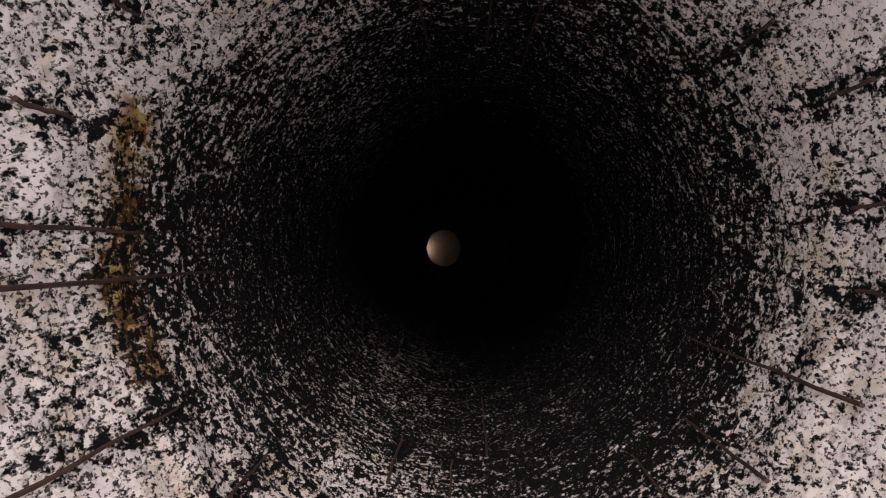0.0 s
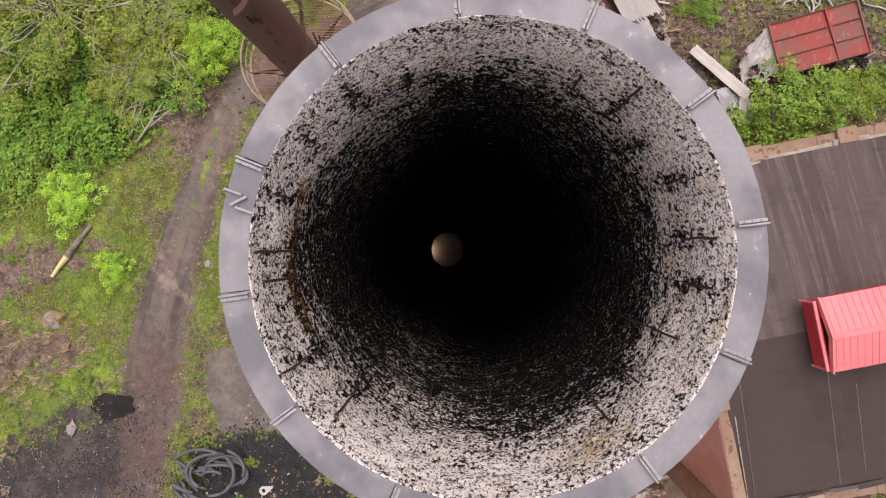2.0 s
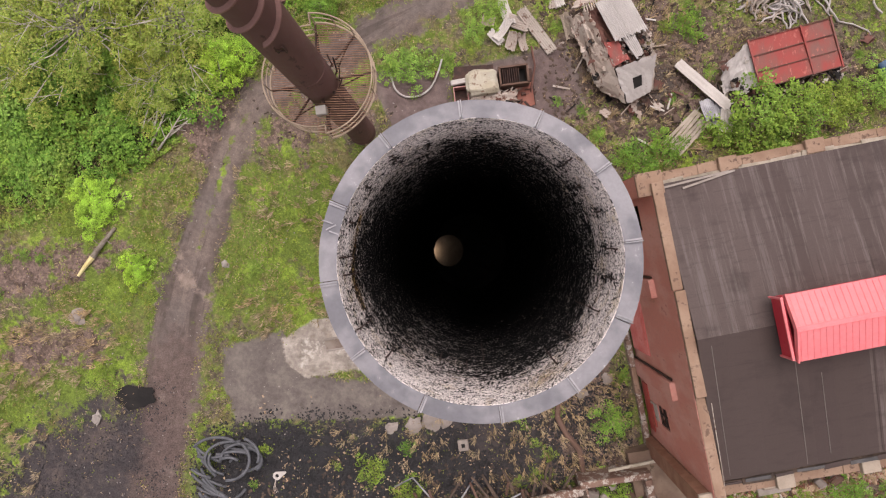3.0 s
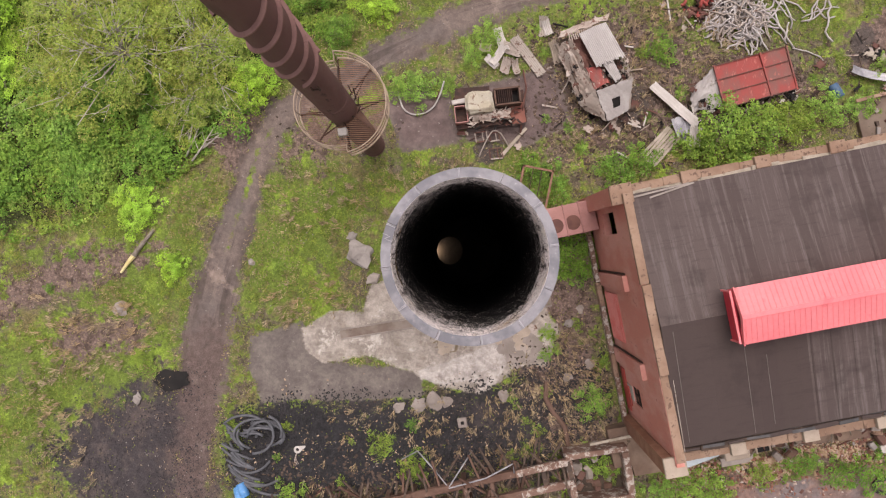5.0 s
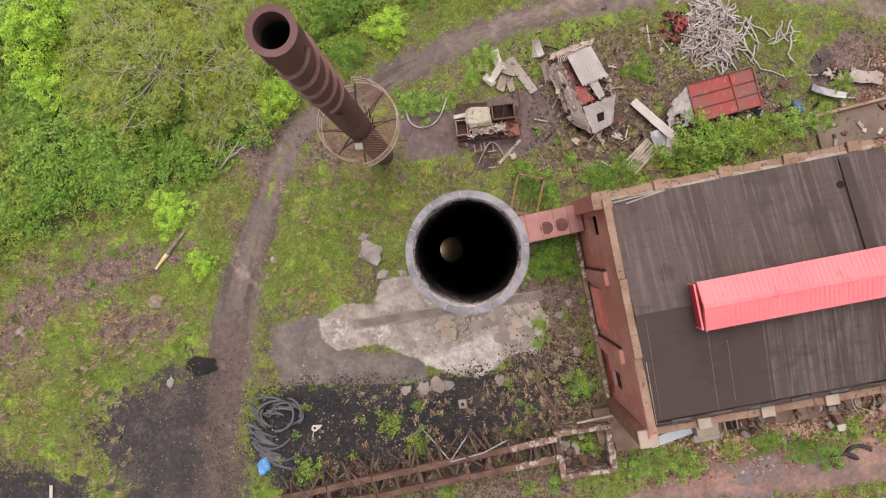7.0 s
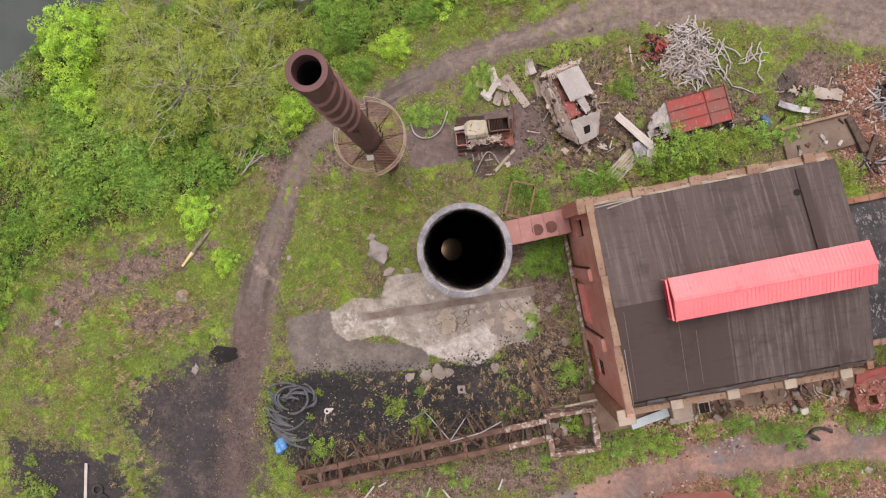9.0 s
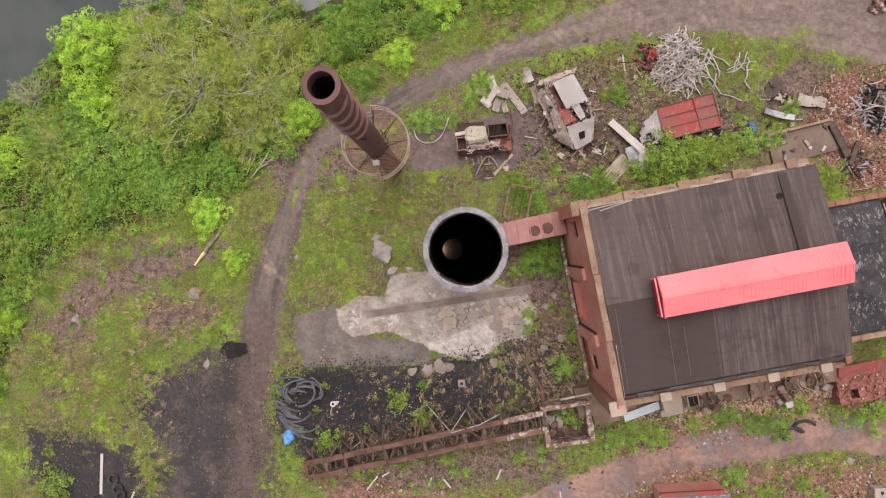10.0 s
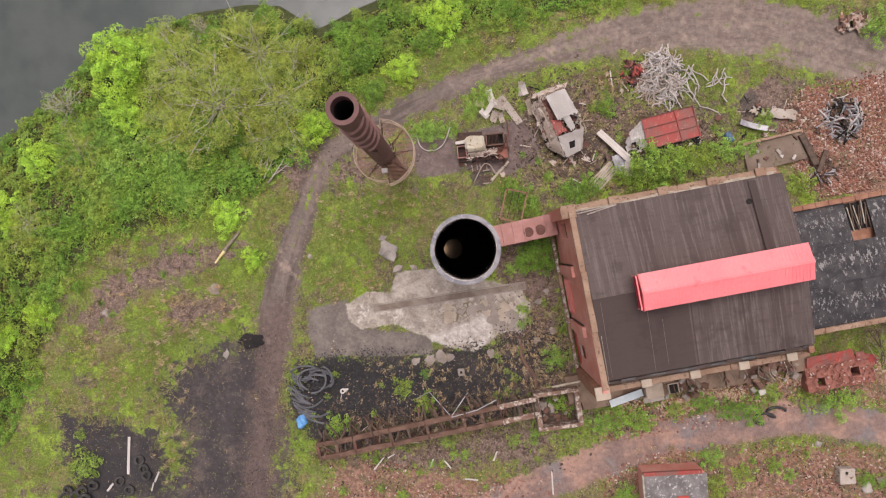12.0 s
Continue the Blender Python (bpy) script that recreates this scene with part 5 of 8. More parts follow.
def build_walkway():
    """Two half rings of grating at slightly different radii, with rails."""
    zd = 10.6
    t = thing("walkway", "round rusty grating walkway with tan handrails about the stack", "walkway", pose(-5.95, 6.8, 0))
    halves = ((1.95, 92.0, 284.0, 0.0), (2.32, -76.0, 92.0, 0.25))
    for R, a0, a1, dz in halves:
        bm = bmesh.new()
        k = 0
        y = -R
        while y < R:
            # bars of the grating run level, cut to the ring
            half = math.sqrt(max(0, (R - 0.05) ** 2 - y * y))
            for x0, x1 in ((-half, 0), (0, half)):
                mid = math.degrees(math.atan2(y, x0 if x0 < 0 else x1)) % 360
                own = (a0 % 360 <= mid <= a1) if a0 > 0 else (mid >= a0 % 360 or mid <= a1)
                gap = 0.85
                if abs(y) < gap:
                    g = math.sqrt(gap * gap - y * y)
                    x0, x1 = (x0, min(x1, -g)) if x0 < 0 else (max(x0, g), x1)
                if own and x1 - x0 > 0.05:
                    bx(bm, ((x0 + x1) / 2, y, zd + dz), (x1 - x0, 0.028, 0.035))
            y += 0.095
        part("grating", bm, DECK_STEEL, t, "rusted steel grating")
        n = 40
        for h, r, nm, mat in ((0.0, 0.045, "edge_beam", RAIL_TAN), (0.55, 0.022, "mid_rail", RAIL_TAN), (1.05, 0.032, "handrail", RAIL_TAN)):
            bm = bmesh.new()
            tube(bm, [(R * math.cos(radians(a0 + (a1 - a0) * i / n)), R * math.sin(radians(a0 + (a1 - a0) * i / n)), zd + dz + h) for i in range(n + 1)], r, 6)
            part(nm, bm, mat, t)
        for i in range(9):
            a = radians(a0 + (a1 - a0) * i / 8)
            bm = bmesh.new()
            tube(bm, [(R * math.cos(a), R * math.sin(a), zd + dz - 0.05), (R * math.cos(a), R * math.sin(a), zd + dz + 1.06)], 0.022, 6)
            part("post", bm, RAIL_TAN, t)
            if i % 2 == 0:
                bm = bmesh.new()
                tube(bm, [(0.7 * math.cos(a), 0.7 * math.sin(a), zd + dz - 0.06), (R * math.cos(a), R * math.sin(a), zd + dz - 0.06)], 0.045, 6)
                tube(bm, [(0.7 * math.cos(a), 0.7 * math.sin(a), zd + dz - 1.2), (R * 0.8 * math.cos(a), R * 0.8 * math.sin(a), zd + dz - 0.08)], 0.035, 6)
                part("bracket", bm, RUST_DARK, t)
    for a in (92.0, -76.0):
        c, s = math.cos(radians(a)), math.sin(radians(a))
        for h in (0.0, 1.05):
            part("step_rail", tube(bmesh.new(), [(1.95 * c, 1.95 * s, zd + h), (2.32 * c, 2.32 * s, zd + h + 0.25)], 0.03, 6), RAIL_TAN, t)
    return t


build_walkway()
bm = block((0, 0, 0.25), (0.42, 0.36, 0.5), bevel=0.03)
single("control_box", bm, WHITE_PAINT, "pale square control box on the stack walkway", "box", m=pose(-5.78, 5.62, 10.62, 0, 0, 8))
tangle = thing("loose_brackets", "tangle of rusted brackets at the stack's foot", "scrap", pose(-5.95, 6.8, 10.75))
for k in range(7):
    a = radians(-20 + 22 * k)
    part("bracket", tube(bmesh.new(), [(0.86 * math.cos(a), 0.86 * math.sin(a), 0), (1.05 * math.cos(a + 0.3), 1.05 * math.sin(a + 0.3), 0.5 + 0.2 * (k % 3))], 0.03, 6), RUST_DARK, tangle)
# ---- the brick engine house and what adjoins it ----
HOUSE = pose(7.67, 2.24, 0, 0, 0, 10.82)
EAVE, RIDGE, RIDGE_Y = 8.55, 9.55, -6.1


def build_house():
    t = thing("engine_house", "large red brick engine house with a low felt roof", "building", HOUSE)
    # gable wall with openings through it: built from upright and level pieces round them
    holes = ((-1.4, -0.2, 3.6, 6.4), (-11.45, -10.35, 2.6, 4.2))
    bm = bmesh.new()
    ys = sorted({-13.1, 0.45, *[v for h in holes for v in h[:2]]})
    zs = sorted({-0.3, 9.0, *[v for h in holes for v in h[2:]]})
    grid = [[bm.verts.new((0.0, y, z)) for z in zs] for y in ys]
    for i in range(len(ys) - 1):
        for j in range(len(zs) - 1):
            if not any(h[0] <= ys[i] < h[1] and h[2] <= zs[j] < h[3] for h in holes):
                bm.faces.new((grid[i][j], grid[i + 1][j], grid[i + 1][j + 1], grid[i][j + 1]))
    for v in [g for g in bmesh.ops.extrude_face_region(bm, geom=list(bm.faces))["geom"] if isinstance(g, bmesh.types.BMVert)]:
        v.co.x += 0.4
    part("gable_wall", bm, BRICK_PAINT, t, "faded red painted brick wall")
    for nm, y, ly in (("back_wall", 0.75, 7.9), ("front_wall", -13.25, 7.2)):
        bm = bmesh.new()
        bx(bm, (8.05, y, ly / 2 - 0.15), (15.9, 0.42, ly + 0.3))
        part(nm, bm, ORANGE_BRICK, t)
    bm = bmesh.new()
    bx(bm, (15.75, -6.25, 4.0), (0.4, 13.6, 8.6))
    part("end_wall", bm, ORANGE_BRICK, t)
    # roof slopes with thickness
    for nm, y0, y1, x0, x1, mat, lift in (("roof_slope", 0.45, RIDGE_Y, 0.42, 15.95, FELT, 0.0), ("roof_slope", -12.35, RIDGE_Y, 7.2, 15.95, FELT, 0.0), ("roof_slope", -12.35, RIDGE_Y, 0.42, 7.2, FELT_NEW, 0.0)):
        bm = bmesh.new()
        v = [(x0, y0, EAVE), (x1, y0, EAVE), (x1, y1, RIDGE), (x0, y1, RIDGE)]
        hi = [bm.verts.new((a, b, c + lift)) for a, b, c in v]
        lo = [bm.verts.new((a, b, c - 0.18)) for a, b, c in v]
        bm.faces.new(hi)
        bm.faces.new(lo[::-1])
        for i in range(4):
            bm.faces.new((hi[i], lo[i], lo[(i + 1) % 4], hi[(i + 1) % 4]))
        part(nm, bm, mat, t, "brown-grey roofing felt in strips")
    slope = math.degrees(math.atan2(RIDGE - EAVE, 6.3))
    # lapped felt strips, told apart by their raised edges
    for k in range(15):
        x = 0.95 + 1.02 * k
        bm = bmesh.new()
        bx(bm, (x, -2.85, (EAVE + RIDGE) / 2 + 0.002), (0.10 + 0.05 * (k % 3), 6.5, 0.012), rx=-slope)
        part("felt_lap", bm, FELT, t)
        if 6.9 < x:
            bm = bmesh.new()
            bx(bm, (x + 0.3, -9.3, (EAVE + RIDGE) / 2 + 0.002), (0.09 + 0.05 * (k % 2), 6.1, 0.012), rx=slope)
            part("felt_lap", bm, FELT if x > 7.1 else FELT_NEW, t)
    bm = bmesh.new()
    bx(bm, (13.6, -2.4, (EAVE + RIDGE) / 2 + 0.09), (0.55, 5.4, 0.012), rx=-slope)
    part("felt_patch", bm, FELT_NEW, t, "dark worn strip of felt")
    # gable coping in three lengths
    for y0, y1, z, dx in ((0.55, -4.0, 9.12, 0.0), (-4.02, -8.5, 9.28, 0.02), (-8.52, -12.9, 9.02, 0.05)):
        bm = bmesh.new()
        m = max(2, int((y0 - y1) / 2.0))
        for i in range(m):
            a, b = y0 + (y1 - y0) * i / m, y0 + (y1 - y0) * (i + 1) / m
            bx(bm, (0.19 + dx, (a + b) / 2, z - 0.07), (0.43, abs(b - a) - 0.003, 0.22), bevel=0.01)
        part("coping", rough_up(bm, 0.008, 3, z), COPING, t, "tan weathered coping stones")
    # piers with sloped tops on the gable
    for y in (-3.65, -8.42):
        bm = bmesh.new()
        bx(bm, (-0.11, y - 0.4, 3.2), (0.24, 0.82, 6.6))
        part("pier", bm, BRICK_PAINT, t)
        bm = bmesh.new()
        bx(bm, (-0.12, y - 0.4, 6.54), (0.28, 0.86, 0.12), bevel=0.02)
        part("pier_cap", bm, BRICK_PAINT, t)
    for y in (-3.55, -8.3, -12.75):
        bm = bmesh.new()
        tube(bm, [(-0.07, y, 0.0), (-0.07, y, 6.45)], 0.055, 8)
        part("down_pipe", bm, RUST_DARK, t)
    # square corner piers
    for x, y, z in ((-0.25, 0.55, 8.7), (-0.25, -13.15, 8.6)):
        bm = bmesh.new()
        bx(bm, (x + 0.25, y, z / 2 - 0.15), (1.0, 0.9, z + 0.3))
        part("corner_pier", bm, BRICK_PAINT if y > 0 else ORANGE_BRICK, t)
        bm = bmesh.new()
        bx(bm, (x + 0.25, y, z + 0.1), (1.12, 1.0, 0.2), bevel=0.03)
        part("pier_cap", bm, COPING if y > 0 else COPING_PALE, t)
    # copings along the eaves, with raised blocks
    for y, z, n, mat in ((0.78, 7.95, 8, COPING), (-13.28, 7.25, 8, COPING)):
        for i in range(n):
            bm = bmesh.new()
            bx(bm, (1.4 + i * 1.92, y + rnd.uniform(-0.02, 0.02), z + rnd.uniform(-0.02, 0.02)), (1.915, 0.44, 0.2), rz=rnd.uniform(-0.5, 0.5), bevel=0.015)
            part("coping_stone", rough_up(bm, 0.012, 3, i), mat, t)
        for x in (3.6, 7.3, 11.0, 14.6):
            bm = bmesh.new()
            bx(bm, (x, y, z + 0.18), (0.78, 0.62, 0.3), bevel=0.025)
            part("coping_block", bm, COPING if y > 0 else COPING_PALE, t)
    # gutters of bent lead and loose boards behind the copings
    for y, z, mat in ((0.47, 8.12, WOOD_GREY), (-12.72, 7.9, WOOD_DARK)):
        for i in range(12):
            bm = block((1.0 + i * 1.28, y + rnd.uniform(-0.06, 0.06), z + rnd.uniform(-0.05, 0.12)), (1.35, 0.2 + 0.1 * (i % 2), 0.05), rz=rnd.uniform(-3, 3), rx=rnd.uniform(-15, 15))
            part("gutter_board", rough_up(bm, 0.02, 2, y + i), mat, t)
    for i in range(14):
        bm = block((1.0 + 1.11 * i, -12.52 + rnd.uniform(-0.06, 0.05), 8.47 + rnd.uniform(-0.03, 0.03)), (rnd.uniform(0.7, 1.2), rnd.uniform(0.08, 0.22), 0.05), rz=rnd.uniform(-3, 3), rx=rnd.uniform(-12, 12))
        part("eaves_flashing", rough_up(bm, 0.03, 3, i), LEAD if i % 2 else FELT_NEW, t, "crumpled lead flashing")
    for i in range(5):
        bm = spread_sheet([(0.6 + 3.04 * i, -12.95, 7.5), (3.62 + 3.04 * i, -12.95, 7.5), (3.62 + 3.04 * i, -12.4, 8.2), (0.6 + 3.04 * i, -12.4, 8.2)], 22, 5, 0.03, 0.10, 0.02, seed=60 + i)
        part("gutter_lining", bm, LEAD if i % 2 else FELT_NEW, t, "sagging dark lead gutter lining")
    for x, y, l in ((4.2, -9.3, 6.0), (5.2, -10.2, 3.6), (0.95, -9.3, 5.8)):
        bm = block((x, y, EAVE + (RIDGE - EAVE) * (y + 12.35) / 6.25 + 0.012), (0.028, l, 0.01), rx=slope)
        part("felt_lap", bm, SEALANT, t, "pale dried sealant line")
    bm = bmesh.new()
    for i in range(2):
        bx(bm, (2.0 + 0.5 * i, 0.36 - 0.1 * i, 8.66), (2.8 - 0.5 * i, 0.09, 0.04), rz=3 + 5 * i, ry=2)
    part("loose_board", bm, CONCRETE, t, "fallen pale boards on the roof edge")
    bm = bmesh.new()
    bx(bm, (0.62, -10.6, 8.86), (0.03, 3.9, 0.07), rx=7)
    part("verge_flashing", bm, DIRTY_WHITE, t)
    # stone plinth along the gable
    for i in range(9):
        bm = bmesh.new()
        bx(bm, (-0.36, 0.2 - 1.5 * i - 0.7, 0.25), (0.3, 1.48, 0.7), bevel=0.04, rz=rnd.uniform(-1, 1))
        part("plinth_stone", rough_up(bm, 0.03, 2, i), CONC_FLAKE if i % 3 else COPING, t)
    # red louvre panel and torn sheet on the gable
    bm = bmesh.new()
    bx(bm, (-0.03, -6.3, 1.95), (0.05, 2.9, 2.9))
    for i in range(14):
        bx(bm, (-0.075, -6.3, 0.65 + 0.2 * i), (0.06, 2.85, 0.05), ry=35)
    part("louvre_panel", bm, plain("faded_red_louvre", (0.55, 0.14, 0.12), (0.60, 0.22, 0.19), (0.42, 0.11, 0.09), 3, 0.6), t, "red slatted metal panel")
    bm = bmesh.new()
    bx(bm, (-0.04, -10.9, 1.0), (0.05, 2.6, 0.8), rx=2)
    bx(bm, (-0.06, -11.2, 1.7), (0.05, 1.2, 0.5), rx=-4)
    part("torn_sheet", bm, RED_PANEL, t, "torn red sheet")
    # window with frame; dark room behind
    bm = bmesh.new()
    for y, s in ((-11.41, 0.08), (-10.39, 0.08), (-10.9, 0.05)):
        bx(bm, (0.12, y, 3.4), (0.1, s, 1.6))
    for z in (2.65, 3.4, 4.15):
        bx(bm, (0.12, -10.9, z), (0.1, 1.1, 0.08))
    part("window", bm, RUST_DARK, t, "broken dark iron window frame")
    bm = bmesh.new()
    bx(bm, (0.0, -10.9, 1.9), (0.06, 0.9, 1.36))
    part("stained_render", bm, CONC_WHITE, t, "streaked grey render")
    # ridge ventilator
    bm = bmesh.new()
    pts = [(-4.78, 10.72), (-6.1, 11.12), (-7.42, 10.72)]
    for (ya, za), (yb, zb) in zip(pts[:-1], pts[1:]):
        up = [bm.verts.new(q) for q in ((3.72, ya, za), (15.72, ya, za), (15.72, yb, zb), (3.72, yb, zb))]
        lo = [bm.verts.new((q.co.x, q.co.y, q.co.z - 0.05)) for q in up]
        bm.faces.new(up)
        bm.faces.new(lo[::-1])
        for i in range(4):
            bm.faces.new((up[i], lo[i], lo[(i + 1) % 4], up[(i + 1) % 4]))
    v = part("ridge_ventilator", bm, PINK, t, "bright pink-red sheet metal ridge ventilator")
    bm = bmesh.new()
    for y in (-5.0, -7.2):
        bx(bm, (9.7, y, 10.0), (11.6, 0.06, 1.3))
    for x in (3.95, 15.5):
        bx(bm, (x, RIDGE_Y, 10.0), (0.06, 2.2, 1.3))
    part("ventilator_side", bm, PINK_DARK, v, "crimson louvred side")
    tilt = math.degrees(math.atan2(0.4, 1.32))
    rib = None
    for i in range(49):
        for y, r in ((-5.44, -tilt), (-6.76, tilt)):
            if rib is None:
                rib = mesh_of("sheet_rib", block((0, 0, 0), (0.035, 1.38, 0.03)))
            ob = part("sheet_rib", rib, PINK, v)
            ob.matrix_basis = pose(3.8 + 0.2465 * i, y, 10.925, r, 0, 0)
    bm = bmesh.new()
    bx(bm, (9.72, RIDGE_Y, 11.13), (12.05, 0.22, 0.03), bevel=0.008)
    part("ridge_cap", bm, PINK, v)
    bm = bmesh.new()
    for y, r in ((-5.44, -tilt), (-6.76, tilt)):
        bx(bm, (3.66, y, 10.86), (0.05, 1.42, 0.24), rx=r)
    bx(bm, (3.50, RIDGE_Y, 10.70), (0.10, 2.5, 0.07))
    for y in (-4.9, -7.3):
        bx(bm, (3.50, y, 10.2), (0.10, 0.07, 0.95))
    part("end_trim", bm, PINK, v)
    bm = bmesh.new()
    for i in range(7):
        bx(bm, (3.63, RIDGE_Y, 9.75 + 0.13 * i), (0.14, 2.2, 0.03), ry=-35)
    # the dark panel also paints in the narrow shadow behind the trim
    bx(bm, (3.56, RIDGE_Y, 10.22), (0.05, 2.36, 0.9))
    part("end_louvre", bm, PINK_DARK, v, "crimson end louvre")
    # roof spot and small vents
    bm = bmesh.new()
    bmesh.ops.create_cone(bm, cap_ends=True, segments=16, radius1=0.22, radius2=0.2, depth=0.05, matrix=pose(13.1, -1.2, EAVE + 0.29))
    part("pipe_collar", bm, BLACK, t, "tarred round pipe collar")
    return t


build_house()


def build_annex():
    """A lean-to slab at the corner, and a broken ledge of fallen wall along the front of the engine house."""
    t = thing("front_annex", "roofless low annex of tan concrete below the eaves", "ruin", HOUSE)
    ledge_mat = plain("brown_ledge", (0.17, 0.115, 0.085), (0.25, 0.18, 0.135), (0.11, 0.08, 0.055), 2.0, 0.9, height=0.02)
    bm = block((1.2, -14.8, 0.4), (3.6, 3.0, 1.3))
    bx(bm, (-0.7, -14.4, 0.4), (2.0, 2.4, 1.4))
    bmesh.ops.subdivide_edges(bm, edges=bm.edges, cuts=4, use_grid_fill=True)
    part("lean_to", rough_up(bm, 0.05, 1.2), ledge_mat, t, "stained brown lean-to of brick and slab")
    rs = random.Random(41)
    x = 2.9
    while x < 18.3:
        w, out = rs.uniform(0.9, 1.9), -15.75 - rs.uniform(0.0, 0.65) - 0.2 * (x > 10)
        top = 0.95 + rs.uniform(-0.22, 0.22)
        bm = block((x + w / 2, (out - 13.4) / 2, top / 2 - 0.15), (w - 0.01, -13.4 - out, top + 0.3), rz=rs.uniform(-1.2, 1.2))
        bmesh.ops.subdivide_edges(bm, edges=bm.edges, cuts=4, use_grid_fill=True)
        part("ledge_slab", rough_up(rough_up(bm, 0.09, 1.1, x), 0.03, 4.5, x), ledge_mat if rs.random() < 0.6 else (RUNWAY_STAIN if rs.random() < 0.5 else CONCRETE), t, "broken brown concrete ledge")
        x += w
    bm = block((5.5, -15.3, 0.8), (1.5, 1.7, 2.0), bevel=0.06)
    bmesh.ops.subdivide_edges(bm, edges=bm.edges, cuts=2, use_grid_fill=True)
    part("plinth_block", rough_up(bm, 0.05, 2), COPING_PALE, t, "pale concrete plinth")
    part("plinth_plate", rough_up(block((5.35, -16.2, 1.62), (1.7, 0.5, 0.12), rz=2), 0.03, 2), CONCRETE, t)
    # black plate laid on the ledge, painting the opening's dark inside
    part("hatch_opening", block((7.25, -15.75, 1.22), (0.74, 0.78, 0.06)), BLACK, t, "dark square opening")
    bm = bmesh.new()
    for x in (6.84, 7.66):
        bx(bm, (x, -15.75, 1.26), (0.08, 0.85, 0.14))
    bx(bm, (7.25, -15.33, 1.26), (0.9, 0.08, 0.14))
    part("hatch_frame", rough_up(bm, 0.03, 3), COPING_PALE, t)
    for k in range(70):
        x = rs.uniform(6.2, 18.2)
        s = rs.uniform(0.15, 0.6) ** 1.3
        bm = block((0, 0, 0), (s * 1.5, s, s * 0.8), bevel=0.15 * s)
        ob = part("fallen_block", rough_up(bm, 0.16 * s, 3.0 / s, k), rs.choice([CONCRETE, COPING, RUNWAY_STAIN, BRICK_RUBBLE, STONE, BROWN_SLAB]), t)
        y = rs.gauss(-16.2, 0.55)
        ob.matrix_basis = pose(x, y, 0.95 + 0.3 * s if y > -16.1 else 0.25 + 0.4 * s, rs.uniform(-25, 25), rs.uniform(-25, 25), rs.uniform(0, 180))
    for k in range(16):
        x = rs.uniform(6, 18)
        bm = tube(bmesh.new(), curve_line([(x, -15.2, 1.15), (x + rs.uniform(-0.5, 0.5), -16.0, 1.25), (x + rs.uniform(-1.2, 1.2), -16.9, 0.45)]), rs.uniform(0.02, 0.05), 5)
        part("dead_stem", bm, rs.choice([BARK, WOOD_GREY, RUST]), t, "dead stem hanging over the ledge")
    return t


build_annex()
bm = block((0, 0, 0), (2.95, 0.66, 0.05), bevel=0.01)
single("fallen_sheet", rough_up(bm, 0.03, 1.5), plain("pale_blue_sheet", (0.42, 0.50, 0.54), (0.50, 0.57, 0.60), (0.6, 0.58, 0.52), 2, 0.5), "pale blue-white sheet lying on the ledge", "sheet", m=HOUSE @ pose(3.15, -15.85, 1.28, 5, 3, 9))


def build_low_house():
    t = thing("tar_roofed_shed", "long low brick shed with a streaked black tar roof", "building", HOUSE)
    bm = bmesh.new()
    bx(bm, (23.5, -7.6, 1.7), (15.0, 9.6, 4.0))
    part("wall", bm, ORANGE_BRICK, t)
    for y0, y1, z0, z1 in ((-2.75, -5.9, 3.82, 4.25), (-5.92, -9.0, 4.2, 4.25), (-9.02, -12.4, 4.25, 3.8)):
        bm = bmesh.new()
        for x0, x1 in ((15.98, 22.6), (22.62, 31.0)):
            if x0 > 20 and y0 > -3:
                x0 = 24.4
            c = [(x0, y0, z0), (x1, y0, z0), (x1, y1, z1), (x0, y1, z1)]
            hi = [bm.verts.new((a, b, z + 0.02)) for a, b, z in c]
            lo = [bm.verts.new((a, b, z - 0.14)) for a, b, z in c]
            bm.faces.new(hi)
            bm.faces.new(lo[::-1])
            for i in range(4):
                bm.faces.new((hi[i], lo[i], lo[(i + 1) % 4], hi[(i + 1) % 4]))
        part("roof_strip", bm, TAR, t, "black tar with pale flaking streaks")
    # black sheet below the gap stands for the unlit room
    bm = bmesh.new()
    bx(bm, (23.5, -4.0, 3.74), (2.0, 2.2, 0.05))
    part("roof_hole", bm, BLACK, t, "roof hole, its dark inside a black sheet")
    for i in range(9):
        part("rafter", block((22.9 + 0.17 * i, -4.0 + rnd.uniform(-0.3, 0.3), 3.86 + 0.01 * i), (0.07, 2.0, 0.09), rz=rnd.uniform(-12, 12)), WOOD_DARK if i % 3 else WOOD_GREY, t)
    for y, z in ((-2.55, 4.05), (-12.6, 3.95)):
        for i in range(14):
            bm = bmesh.new()
            bx(bm, (16.6 + 1.05 * i, y, z), (1.03, 0.42, 0.2), rz=rnd.uniform(-1.5, 1.5), bevel=0.02)
            part("coping_stone", rough_up(bm, 0.015, 3, i), COPING if y < -5 else ORANGE_BRICK, t)
    return t


build_low_house()


